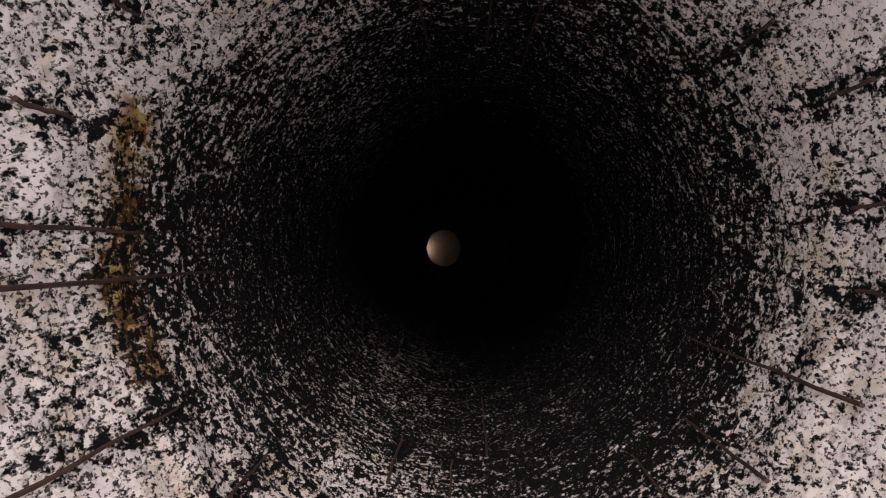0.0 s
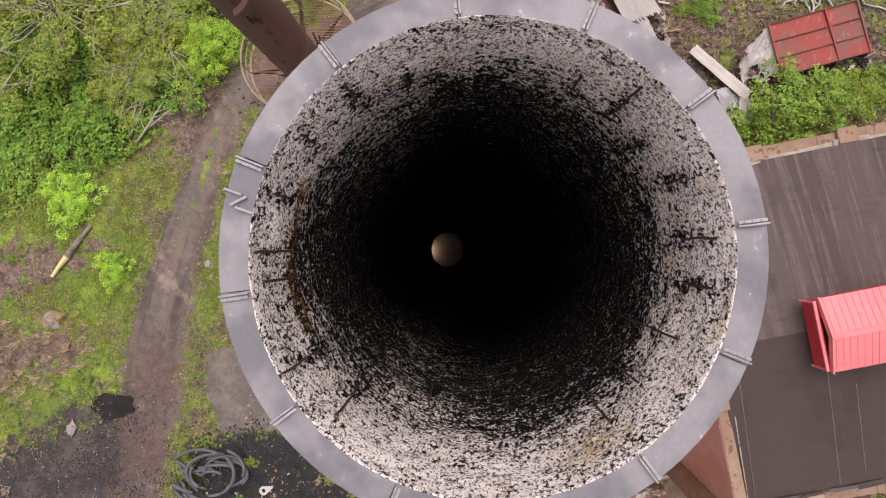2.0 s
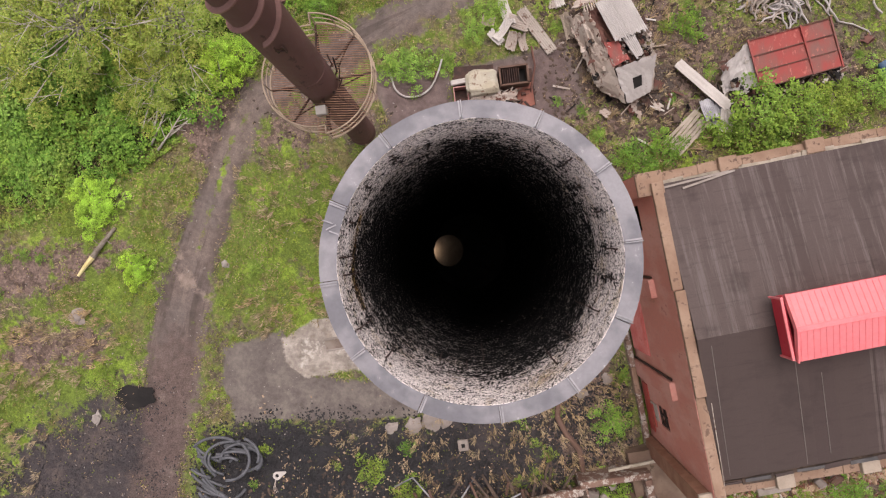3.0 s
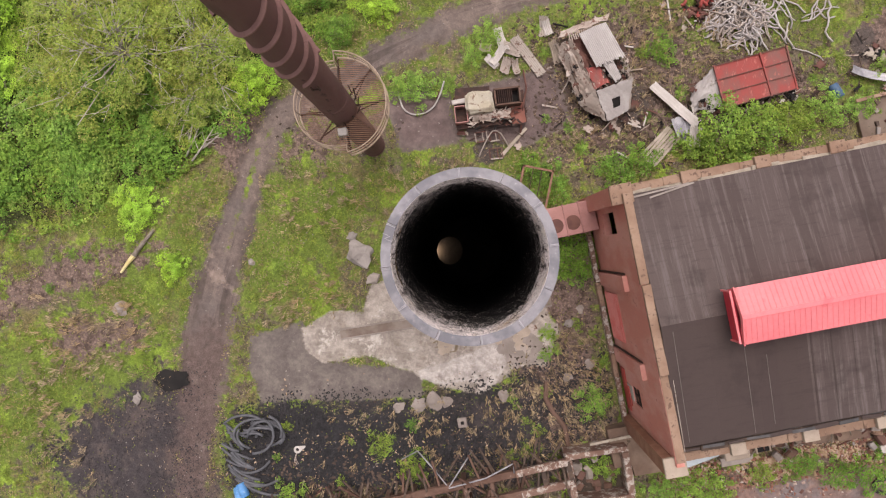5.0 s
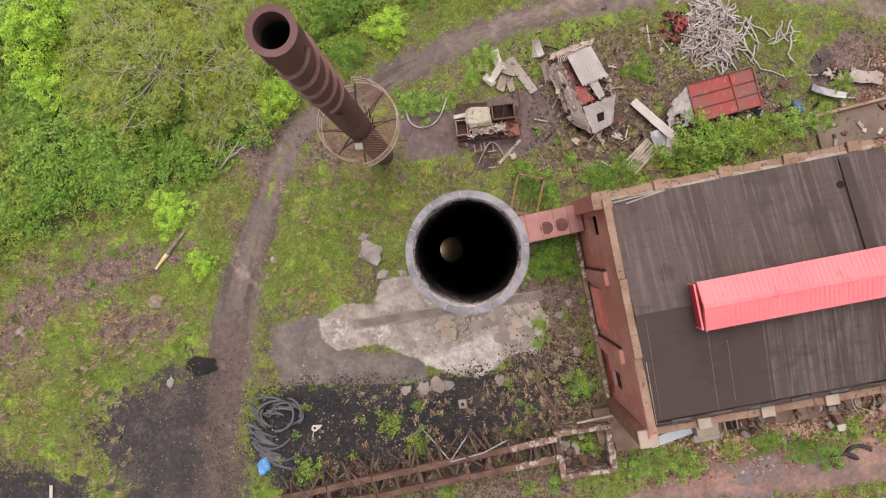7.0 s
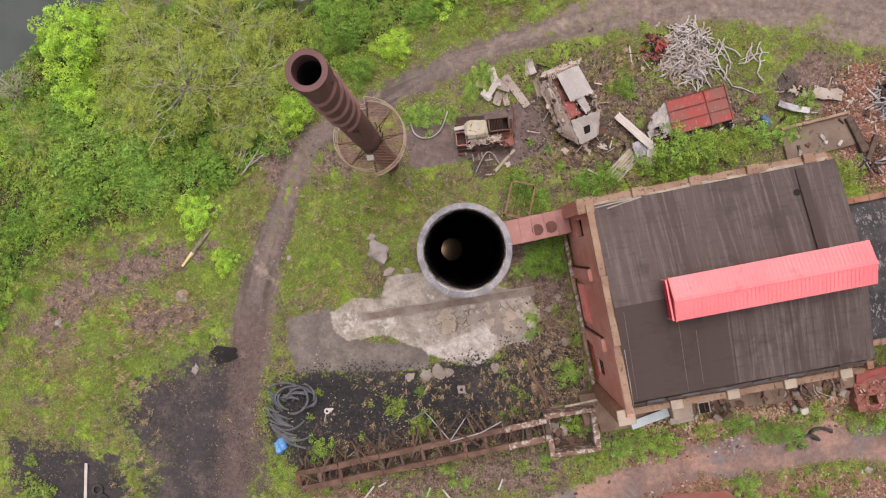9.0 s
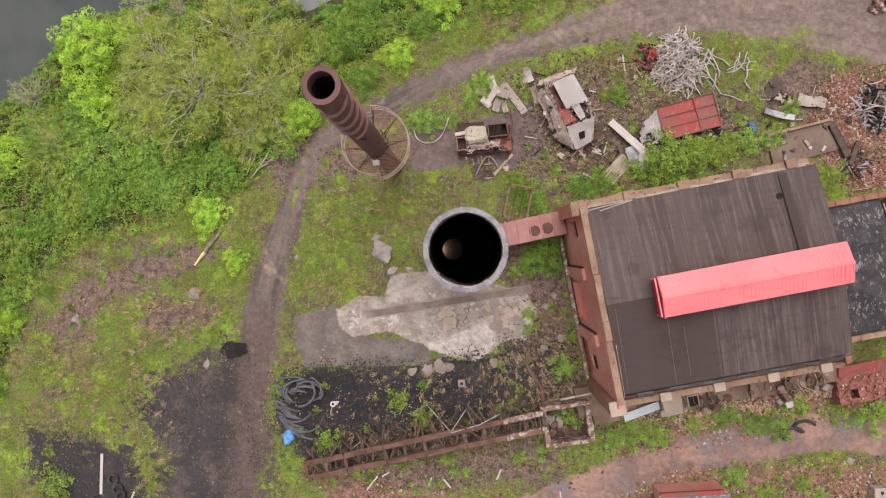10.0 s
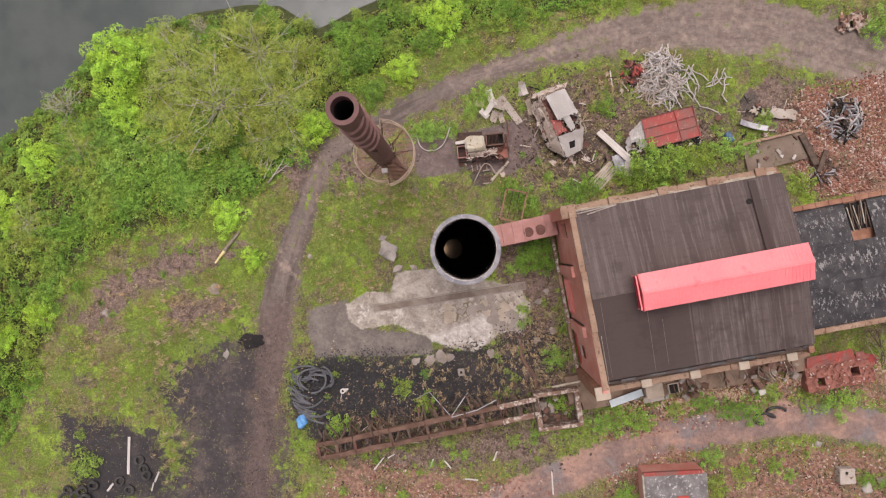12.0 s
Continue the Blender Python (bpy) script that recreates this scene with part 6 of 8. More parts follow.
def build_brick_ruin():
    t = thing("brick_ruin", "ruined red brick outhouse, heaped with bricks round two square openings", "ruin", HOUSE @ pose(18.4, -18.2, 0))
    wall = plain("red_brick_wall", (0.22, 0.085, 0.065), (0.29, 0.12, 0.095), (0.36, 0.25, 0.21), 4, 0.9, wear=0.6, height=0.02)
    holes = ((0.85, 1.55, 0.35, 1.05), (3.75, 4.5, 0.75, 1.45))
    bm = bmesh.new()
    xs = sorted({0.0, 0.4, 2.2, 3.0, 5.6, *[v for h in holes for v in h[:2]]})
    ys = sorted({0.0, 1.8, 2.3, *[v for h in holes for v in h[2:]]})
    grid = [[bm.verts.new((x, y, 1.15)) for y in ys] for x in xs]
    for i in range(len(xs) - 1):
        for j in range(len(ys) - 1):
            if not any(h[0] <= xs[i] < h[1] and h[2] <= ys[j] < h[3] for h in holes):
                bm.faces.new((grid[i][j], grid[i + 1][j], grid[i + 1][j + 1], grid[i][j + 1]))
    for v in [g for g in bmesh.ops.extrude_face_region(bm, geom=list(bm.faces))["geom"] if isinstance(g, bmesh.types.BMVert)]:
        v.co.z = -0.2
    part("wall", rough_up(bm, 0.07, 1.3), wall, t, "stump of red brick walling")
    # the dark of each opening is a black plate at its bottom
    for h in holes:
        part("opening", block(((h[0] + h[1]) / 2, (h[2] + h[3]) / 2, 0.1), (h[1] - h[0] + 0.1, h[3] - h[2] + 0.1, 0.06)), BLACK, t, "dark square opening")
    bm = spread_sheet([(0.1, 2.1, 1.25), (4.2, 2.2, 1.35), (3.9, 3.15, 1.6), (0.2, 3.05, 1.5)], 22, 6, 0.05, 0.06, 0.05, seed=14)
    part("roof_sheet", bm, RED_ROOF, t, "rusted red roof sheet")
    bm = spread_sheet([(4.3, 2.0, 1.2), (6.2, 1.2, 1.1), (6.0, 2.2, 1.35), (4.2, 3.0, 1.5)], 10, 6, 0.12, 0.12, 0.05, seed=15, lost=0.3)
    part("roof_sheet", bm, RED_ROOF, t, "rusted red roof sheet")
    brick = [mesh_of("brick", block((0, 0, 0), (0.22 * k, 0.11, 0.075), bevel=0.008)) for k in (1.0, 0.6)]
    rs = random.Random(19)
    for k in range(240):
        x, y = rs.uniform(-0.1, 5.6), rs.uniform(-0.3, 2.1)
        if any(h[0] - 0.1 < x < h[1] + 0.1 and h[2] - 0.1 < y < h[3] + 0.1 for h in holes):
            continue
        ob = part("brick", brick[k % 2], LOOSE_BRICK, t)
        ob.matrix_basis = pose(x, y, 1.18 + rs.uniform(0, 0.10), rs.uniform(-25, 25), rs.uniform(-25, 25), rs.uniform(0, 180))
    for k in range(14):
        x = rs.uniform(5.4, 7.2)
        bm = tube(bmesh.new(), curve_line([(x, rs.uniform(1, 2), 1.3), (x + rs.uniform(-0.3, 0.3), rs.uniform(2, 3), 1.7), (x + rs.uniform(-0.6, 0.6), rs.uniform(3, 4.6), 1.2)]), 0.03, 5)
        part("dead_stem", bm, rs.choice([BARK, WOOD_DARK]), t, "charred bent stem")
    return t


build_brick_ruin()


def build_hut():
    t = thing("flat_roofed_hut", "small hut with a mottled grey roof and red hatch", "hut", pose(17.6, -20.8, 0, 0, 0, 4))
    bm = bmesh.new()
    bx(bm, (0, 0, 1.1), (5.0, 4.2, 2.4))
    part("wall", bm, BRICK_PAINT, t)
    bm = bmesh.new()
    bx(bm, (0, -0.1, 2.4), (5.2, 4.2, 0.2), bevel=0.04)
    part("roof", rough_up(bm, 0.03, 1), MOSSY, t, "mottled grey felt roof")
    bm = bmesh.new()
    bx(bm, (0.5, -0.2, 2.56), (0.95, 0.85, 0.14), bevel=0.03)
    part("hatch", bm, RED_PANEL, t, "faded red hatch")
    bm = bmesh.new()
    bx(bm, (-0.2, 2.12, 2.38), (4.9, 0.34, 0.3), bevel=0.04)
    part("parapet", rough_up(bm, 0.03, 1.5), RED_ROOF, t)
    bm = bmesh.new()
    bx(bm, (-2.65, 0, 2.3), (0.12, 4.2, 0.4))
    part("bargeboard", bm, WOOD_GREY, t)
    return t


build_hut()


def build_duct():
    """Steel flue from the chimney's foot to the engine house."""
    a, b = Vector((2.2, 1.0, 2.35)), Vector((7.6, 2.15, 2.35))
    ang = math.degrees(math.atan2(b.y - a.y, b.x - a.x))
    t = thing("flue_duct", "faded red rectangular steel flue between chimney and house", "duct", pose(a.x, a.y, 0, 0, 0, ang))
    L = (b - a).length
    for i in range(6):
        bm = bmesh.new()
        bx(bm, (L * (i + 0.5) / 6, 0, 1.75), (L / 6 - 0.012, 1.84, 1.6), bevel=0.02)
        part("duct_section", rough_up(bm, 0.008, 2, i), RUST_PINK, t)
        bm = bmesh.new()
        bx(bm, (L * i / 6 + 0.03, 0, 1.77), (0.07, 1.92, 1.66))
        part("flange", bm, RUST_PINK, t)
    for x, r in ((3.1, 0.42), (4.1, 0.44)):
        bm = bmesh.new()
        bmesh.ops.create_cone(bm, cap_ends=True, segments=28, radius1=r, radius2=r, depth=0.03, matrix=pose(x, -0.2, 2.565))
        part("cover_plate", bm, RUST, t, "round darker cover plate")
    for x in (1.2, 4.0):
        bm = bmesh.new()
        for y in (-0.7, 0.7):
            bx(bm, (x, y, 0.4), (0.2, 0.2, 1.2))
        part("support", bm, RUST_DARK, t)
    bm = bmesh.new()
    bx(bm, (-0.02, -0.6, 2.3), (0.5, 0.5, 0.6), rz=20)
    part("torn_end", rough_up(bm, 0.1, 3), RUST_DARK, t, "torn rusted end")
    return t


build_duct()


def build_cage():
    t = thing("steel_cage", "rusted open steel cage over weeds beside the flue", "cage", pose(4.1, 3.75, 0, 0, 0, -12))
    for x in (-0.9, 0.9):
        bm = bmesh.new()
        bx(bm, (x, 0, 1.4), (0.12, 2.7, 0.12))
        part("rail", bm, DECK_STEEL, t)
        for y in (-1.25, 1.25):
            bm = bmesh.new()
            bx(bm, (x, y, 0.6), (0.1, 0.1, 1.6))
            part("post", bm, RUST_DARK, t)
    for y in (-1.3, 1.3):
        bm = bmesh.new()
        bx(bm, (0, y, 1.4), (1.9, 0.12, 0.12))
        part("rail", bm, DECK_STEEL, t)
    for x in (-0.3, 0.25):
        bm = bmesh.new()
        bx(bm, (x, 0, 1.36), (0.05, 2.5, 0.05))
        part("bar", bm, RUST_DARK, t)
    return t


build_cage()
# ---- wrecks, scrap and rubble in the yard ----
def gz(x, y):
    return float(land_height(np.array([float(x)]), np.array([float(y)]))[0])


def clear_of_house(x, y):
    lx, ly = to_house(x, y)
    return ~((lx > -0.7) & (lx < 31) & (ly < np.where(lx < 16.3, 1.1, -2.2)) & (ly > np.where(lx < 18.4, -15.2, -13.0))) & (np.hypot(x, y) > 2.4)


def sheet_mesh(w, l, rib=0.09, bend=0.0, seed=0, thick=0.012):
    """A corrugated sheet, bent and dented."""
    bm = bmesh.new()
    nx, ny = max(4, int(w / (rib / 2))), 10
    rs = random.Random(seed)
    top = []
    for j in range(ny + 1):
        row = []
        for i in range(nx + 1):
            x, y = (i / nx - 0.5) * w, (j / ny - 0.5) * l
            z = 0.022 * (i % 2) + bend * (y / l) ** 2 * 4 * 0.25 + 0.09 * noise.noise(Vector((x * 1.2 + seed, y * 1.0, seed * 3.1)))
            if j in (0, ny):
                y += rs.uniform(-0.06, 0.06)
            row.append(bm.verts.new((x, y, z)))
        top.append(row)
    for j, (a, b) in enumerate(zip(top[:-1], top[1:])):
        for i in range(nx):
            bm.faces.new((a[i], a[i + 1], b[i + 1], b[i]))
    made = bmesh.ops.extrude_face_region(bm, geom=list(bm.faces))["geom"]
    for v in made:
        if isinstance(v, bmesh.types.BMVert):
            v.co.z -= thick
    bmesh.ops.delete(bm, geom=[v for v in bm.verts if not v.link_faces], context="VERTS")
    return bm


def ragged_panel(w, l, seed, thick=0.03, tear=0.18):
    """A plate with torn edges."""
    rs = random.Random(seed)
    pts = []
    for k, (x0, y0, x1, y1) in enumerate(((-w, -l, w, -l), (w, -l, w, l), (w, l, -w, l), (-w, l, -w, -l))):
        for i in range(5):
            f = i / 5
            pts.append(((x0 + (x1 - x0) * f) / 2 + rs.uniform(-tear, tear) * 0.5, (y0 + (y1 - y0) * f) / 2 + rs.uniform(-tear, tear) * 0.5))
    return poly_prism(bmesh.new(), pts, 0, thick)


def ribbed_sheet(c, wave, thick, seed):
    """Corrugated cladding over four corners, slightly bent, its end ragged."""
    rs = random.Random(seed)
    c = [Vector(p) for p in c]
    bm = bmesh.new()
    nx, ny = max(8, 2 * int((c[1] - c[0]).length / 0.11)), 12
    end = [rs.uniform(-0.04, 0.07) for _ in range(nx + 1)]
    rows = []
    for j in range(ny + 1):
        row = []
        for i in range(nx + 1):
            u, v = i / nx, j / ny
            if j == ny:
                v += end[i]
            p = c[0].lerp(c[1], u).lerp(c[3].lerp(c[2], u), v)
            p.z += 0.02 * (i % 2) + wave * noise.noise(Vector((u * 2 + seed, v * 3, 1.0)))
            row.append(bm.verts.new(p))
        rows.append(row)
    for a, b in zip(rows[:-1], rows[1:]):
        for i in range(nx):
            bm.faces.new((a[i], a[i + 1], b[i + 1], b[i]))
    for v in [g for g in bmesh.ops.extrude_face_region(bm, geom=list(bm.faces))["geom"] if isinstance(g, bmesh.types.BMVert)]:
        v.co.z -= thick
    return bm


def build_cabin_wreck():
    t = thing("wrecked_cabin", "burnt-out pale cabin with its roof torn open", "wreck", pose(7.95, 10.9, 0, 0, 0, 18.5))
    bm = bmesh.new()
    bx(bm, (0, 0.4, 0.55), (2.7, 4.4, 1.2))
    bx(bm, (0.2, -1.7, 0.45), (1.8, 1.4, 0.9))
    part("base", rough_up(bm, 0.08, 1.5), WOOD_DARK, t, "charred dark underframe")
    part("side_wall", spread_sheet([(-1.75, 2.6, 0.75), (-0.92, 2.2, 1.95), (-0.56, -1.2, 1.95), (-1.5, -1.4, 0.75)], 10, 22, 0.10, 0.22, 0.06, seed=3, lost=0.12), PLASTER, t, "scorched plaster side wall leaning outward")
    part("inner_lining", spread_sheet([(-0.95, 2.25, 1.9), (0.2, 2.1, 1.45), (0.8, -1.1, 1.35), (-0.6, -1.2, 1.75)], 8, 14, 0.1, 0.25, 0.03, seed=5), RUST, t, "rusted inner lining")
    part("red_panel", spread_sheet([(-0.72, 0.3, 1.98), (0.1, 0.1, 1.9), (0.32, -1.0, 1.86), (-0.6, -1.05, 1.96)], 5, 5, 0.06, 0.05, 0.03, seed=6), RED_ROOF, t, "dull red inner panel")
    for k, c in enumerate(([(-0.53, 2.3, 2.3), (0.36, 2.4, 2.25), (0.66, 0.16, 2.2), (-0.18, 0.1, 2.25)], [(0.34, 2.42, 2.27), (1.25, 2.46, 2.1), (1.69, 0.18, 2.05), (0.64, 0.2, 2.23)], [(0.25, 0.25, 2.12), (0.92, 0.28, 2.08), (1.12, -0.9, 1.95), (0.66, -1.1, 1.98)])):
        part("roof_sheet", ribbed_sheet(c, 0.04, 0.03, 10 + k), CHALK_GREY, t, "chalky white roof sheet")
    for k in range(15):
        part("rafter", block((-1.05 + 0.13 * k, 2.38 - 0.01 * k, 2.0 + 0.02 * (k % 3)), (0.06, 0.5, 0.07), rz=rnd.uniform(-8, 8), rx=rnd.uniform(-6, 6)), PLASTER, t)
    part("end_beam", spread_sheet([(-1.6, 2.62, 1.75), (-1.25, 2.95, 1.8), (1.7, 2.93, 2.0), (1.45, 2.6, 2.0)], 3, 14, 0.07, 0.08, 0.14, seed=21), PLASTER, t, "scorched end beam")
    # blunt pale nose with a square window through it
    part("nose", spread_sheet([(-0.56, -1.2, 1.92), (1.75, -1.2, 1.92), (1.15, -2.85, 0.95), (-0.25, -3.05, 0.95)], 11, 10, 0.05, 0.05, 0.05, (0.36, 0.64, 0.42, 0.71), 30), CHALK_GREY, t, "pale sheet nose with a square window")
    # black plate behind the cut-out paints the cabin's inner darkness
    part("window", block((0.52, -2.2, 1.22), (0.75, 0.75, 0.05), rx=28), BLACK, t, "dark empty window")
    part("nose_cheek", spread_sheet([(-1.67, -1.45, 1.2), (-0.6, -1.18, 1.9), (-0.28, -3.0, 0.98), (-1.2, -1.95, 0.75)], 6, 7, 0.06, 0.08, 0.05, seed=33), DIRTY_WHITE, t, "dented pale cheek of the nose")
    part("nose_cheek", spread_sheet([(1.5, -0.95, 1.95), (1.88, -1.1, 1.5), (1.35, -2.8, 0.7), (1.2, -2.75, 0.95)], 3, 7, 0.05, 0.06, 0.05, seed=34), DIRTY_WHITE, t, "dented pale cheek of the nose")
    for k in range(80):
        a = rnd.uniform(0, 6.28)
        bm = ragged_panel(rnd.uniform(0.08, 0.4), rnd.uniform(0.06, 0.25), 40 + k, 0.03)
        side = rnd.random()
        if side < 0.45:
            x, y, z = 1.35 + rnd.gauss(0, 0.25), rnd.uniform(-1.2, 0.4), 1.7
        elif side < 0.75:
            x, y, z = -1.25 + rnd.gauss(0, 0.35), rnd.uniform(-1.3, 2.4), 1.4
        else:
            x, y, z = rnd.uniform(-0.5, 0.8), rnd.uniform(-1.1, 0.3), 1.75
        bmesh.ops.transform(bm, matrix=pose(x, y, z + rnd.uniform(-0.2, 0.2), rnd.uniform(-35, 35), rnd.uniform(-35, 35), rnd.uniform(0, 180)), verts=bm.verts)
        part("torn_scrap", bm, rnd.choice([DIRTY_WHITE, RUST, WOOD_DARK, BLACK, WOOD_DARK, PLASTER]), t)
    return t


build_cabin_wreck()


def build_red_roofed_wreck():
    t = thing("collapsed_shed", "collapsed shed under a rusted red metal roof", "wreck", pose(17.55, 10.45, 0, 0, 0, 14.6))
    bm = block((0, 0, 0.35), (4.3, 2.5, 0.9))
    part("body", rough_up(bm, 0.12, 1.5), WOOD_DARK, t, "charred collapsed body")
    for k in range(3):
        for i, (x, w) in enumerate(((-0.75, 2.85), (1.5, 1.55))):
            bm = block((x, -0.88 + 0.88 * k, 1.02 - 0.03 * k + 0.01 * i), (w, 0.86, 0.03), rx=-2, rz=0.6 * i)
            part("roof_sheet", rough_up(bm, 0.02, 2, k + i), RED_ROOF, t)
    for y in (-1.33, -0.44, 0.44, 1.33):
        bm = block((-0.05, y, 1.07), (4.55, 0.05, 0.07))
        part("seam", bm, RUST, t)
    for x in (-2.2, 0.68, 2.28):
        bm = block((x, 0, 1.08), (0.09, 2.75, 0.08), rz=rnd.uniform(-1, 1))
        part("batten", bm, RED_ROOF, t)
    bm = spread_sheet([(-2.15, 1.3, 0.98), (-2.1, -1.2, 0.95), (-3.9, -0.95, 0.4), (-3.7, 0.35, 0.5)], 12, 12, 0.06, 0.16, 0.03, seed=51)
    part("canvas", bm, CHALK_GREY, t, "slack dirty white canvas")
    for k in range(52):
        bm = block((rnd.uniform(-3.7, 2.6), -1.5 + rnd.uniform(-0.5, 0.25), 0.35 + rnd.uniform(0, 0.4)), (rnd.uniform(0.4, 1.5), rnd.uniform(0.04, 0.14), 0.04), rz=rnd.gauss(4, 28), ry=rnd.uniform(-20, 20))
        part("splintered_board", bm, rnd.choice([WOOD_DARK, WOOD_GREY, WOOD_DARK, RUST, BLACK]), t)
    for k in range(40):
        x, y = rnd.choice([(rnd.uniform(1.7, 2.9), rnd.uniform(-1.6, 0.2)), (rnd.uniform(-4.0, -2.4), rnd.uniform(-1.3, 0.4)), (rnd.uniform(-2.5, 2.5), rnd.uniform(-1.9, -1.3))])
        bm = ragged_panel(rnd.uniform(0.12, 0.5), rnd.uniform(0.08, 0.3), 400 + k, 0.03)
        bmesh.ops.transform(bm, matrix=pose(x, y, rnd.uniform(0.4, 0.85), rnd.uniform(-35, 35), rnd.uniform(-35, 35), rnd.uniform(0, 180)), verts=bm.verts)
        part("torn_scrap", bm, rnd.choice([WHITE_PAINT, PLASTER, WOOD_DARK, BLACK, RUST, WOOD_DARK]), t)
    return t


build_red_roofed_wreck()


def build_machine():
    t = thing("wrecked_truck", "rusted stripped truck with an open engine bay", "vehicle", pose(1.38, 8.72, 0, 0, 0, 6))
    part("chassis", rough_up(block((0.1, 0.1, 0.55), (4.4, 2.0, 0.3)), 0.04, 2), RUST_DARK, t)
    bm = block((-0.55, 0.45, 1.25), (1.7, 1.3, 1.1), bevel=0.22)
    bmesh.ops.subdivide_edges(bm, edges=bm.edges, cuts=3, use_grid_fill=True)
    part("cab", rough_up(rough_up(bm, 0.14, 1.8), 0.05, 6), plain("mouldy_white_paint", (0.40, 0.36, 0.27), (0.47, 0.44, 0.36), (0.2, 0.13, 0.09), 3.0, 0.8, wear=0.56), t, "dented dirty-white cab")
    bm = bmesh.new()
    for c, s in (((0.45, 0.62, 1.2), (0.1, 1.0, 0.8)), ((1.95, 0.62, 1.2), (0.1, 1.0, 0.8)), ((1.2, 1.1, 1.2), (1.6, 0.1, 0.8)), ((1.2, 0.14, 1.2), (1.6, 0.1, 0.8))):
        bx(bm, c, s)
    part("engine_bay", bm, CONC_RUST, t, "open rusty box")
    for k in range(8):
        part("slat", block((0.6 + 0.12 * k, 0.62, 1.4), (0.035, 0.9, 0.25), ry=12), RUST_DARK, t)
    part("bay_floor", block((1.2, 0.62, 0.85), (1.4, 0.9, 0.05)), BLACK, t)
    bm = bmesh.new()
    for c, s in (((-2.1, -0.1, 0.95), (0.06, 1.0, 0.7)), ((-1.35, -0.1, 0.95), (0.06, 1.0, 0.7)), ((-1.72, 0.4, 0.95), (0.8, 0.06, 0.7)), ((-1.72, -0.6, 0.95), (0.8, 0.06, 0.7)), ((-1.72, -0.1, 0.65), (0.75, 0.95, 0.06))):
        bx(bm, c, s)
    part("tank", bm, RUST_PINK, t, "open red-brown tank")
    part("bumper", block((-1.75, 0.75, 1.0), (0.95, 0.3, 0.16), rz=4, bevel=0.05), WHITE_PAINT, t)
    part("bonnet", spread_sheet([(-1.2, -0.1, 1.35), (1.4, 0.0, 1.25), (1.4, -0.7, 1.0), (-1.3, -0.75, 1.05)], 14, 5, 0.1, 0.2, 0.05, seed=71, lost=0.4), PLASTER, t, "crumpled bonnet")
    part("side_plate", rough_up(block((1.75, -0.35, 0.8), (0.9, 1.3, 0.08), rz=4), 0.05, 2), plain("rust_red_plate", (0.20, 0.075, 0.055), (0.27, 0.11, 0.08), (0.10, 0.05, 0.04), 4, 0.8), t, "rust-red floor plate")
    part("cargo_bed", rough_up(block((-0.9, 1.2, 0.72), (2.2, 0.8, 0.08), rz=-3), 0.04, 2), RUST_DARK, t, "dark flat bed plate")
    for k in range(46):
        bm = block((rnd.uniform(-1.5, 1.9), rnd.uniform(-1.1, 0.2), 0.85 + rnd.uniform(0, 0.5)), (rnd.uniform(0.08, 0.5), rnd.uniform(0.03, 0.12), rnd.uniform(0.04, 0.14)), rz=rnd.uniform(-60, 60), ry=rnd.uniform(-25, 25))
        part("engine_part", bm, rnd.choice([RUST_DARK, WOOD_DARK, RUST, BLACK, PLASTER, RUST]), t)
    return t


build_machine()


def build_litter():
    """Bent offcuts, boards and torn sheet strewn round the wrecks."""
    rs = random.Random(23)
    for k in range(260):
        ox, oy, sx, sy = rs.choice(((8.2, 11, 2.4, 3.4), (17.4, 9.4, 3.6, 1.2), (1.6, 8.6, 3.2, 1.7), (10.6, 7.6, 2.6, 1.2), (13.0, 7.6, 1.8, 1.2), (14.4, 15.0, 1.4, 1.6), (29, 10, 3.0, 2.4), (-4, -15.6, 6, 1.2), (9.4, 8.2, 1.6, 0.9), (18.6, 8.5, 2.6, 0.7), (25, 11.6, 2.0, 1.2)))
        x, y = rs.gauss(ox, sx * 0.6), rs.gauss(oy, sy * 0.6)
        if not clear_of_house(np.array([x]), np.array([y]))[0]:
            continue
        long = rs.random() < 0.5
        bm = block((0, 0, 0), (rs.uniform(0.04, 0.10), rs.uniform(0.3, 1.1), 0.05)) if long else ragged_panel(rs.uniform(0.15, 0.6), rs.uniform(0.12, 0.45), 200 + k, 0.025, 0.2)
        single("litter_board" if long else "litter_scrap", bm, rs.choice([WOOD_DARK, WOOD_GREY, RUST, DIRTY_WHITE, BLACK, RUST_DARK, WOOD_DARK, PLASTER]), "splintered board among the wreckage" if long else "torn scrap of sheet among the wreckage", "board" if long else "scrap", "litter round the wrecks", m=pose(x, y, gz(x, y) + rs.uniform(0.08, 0.25), rs.uniform(-18, 18), rs.uniform(-18, 18), rs.uniform(0, 180)))


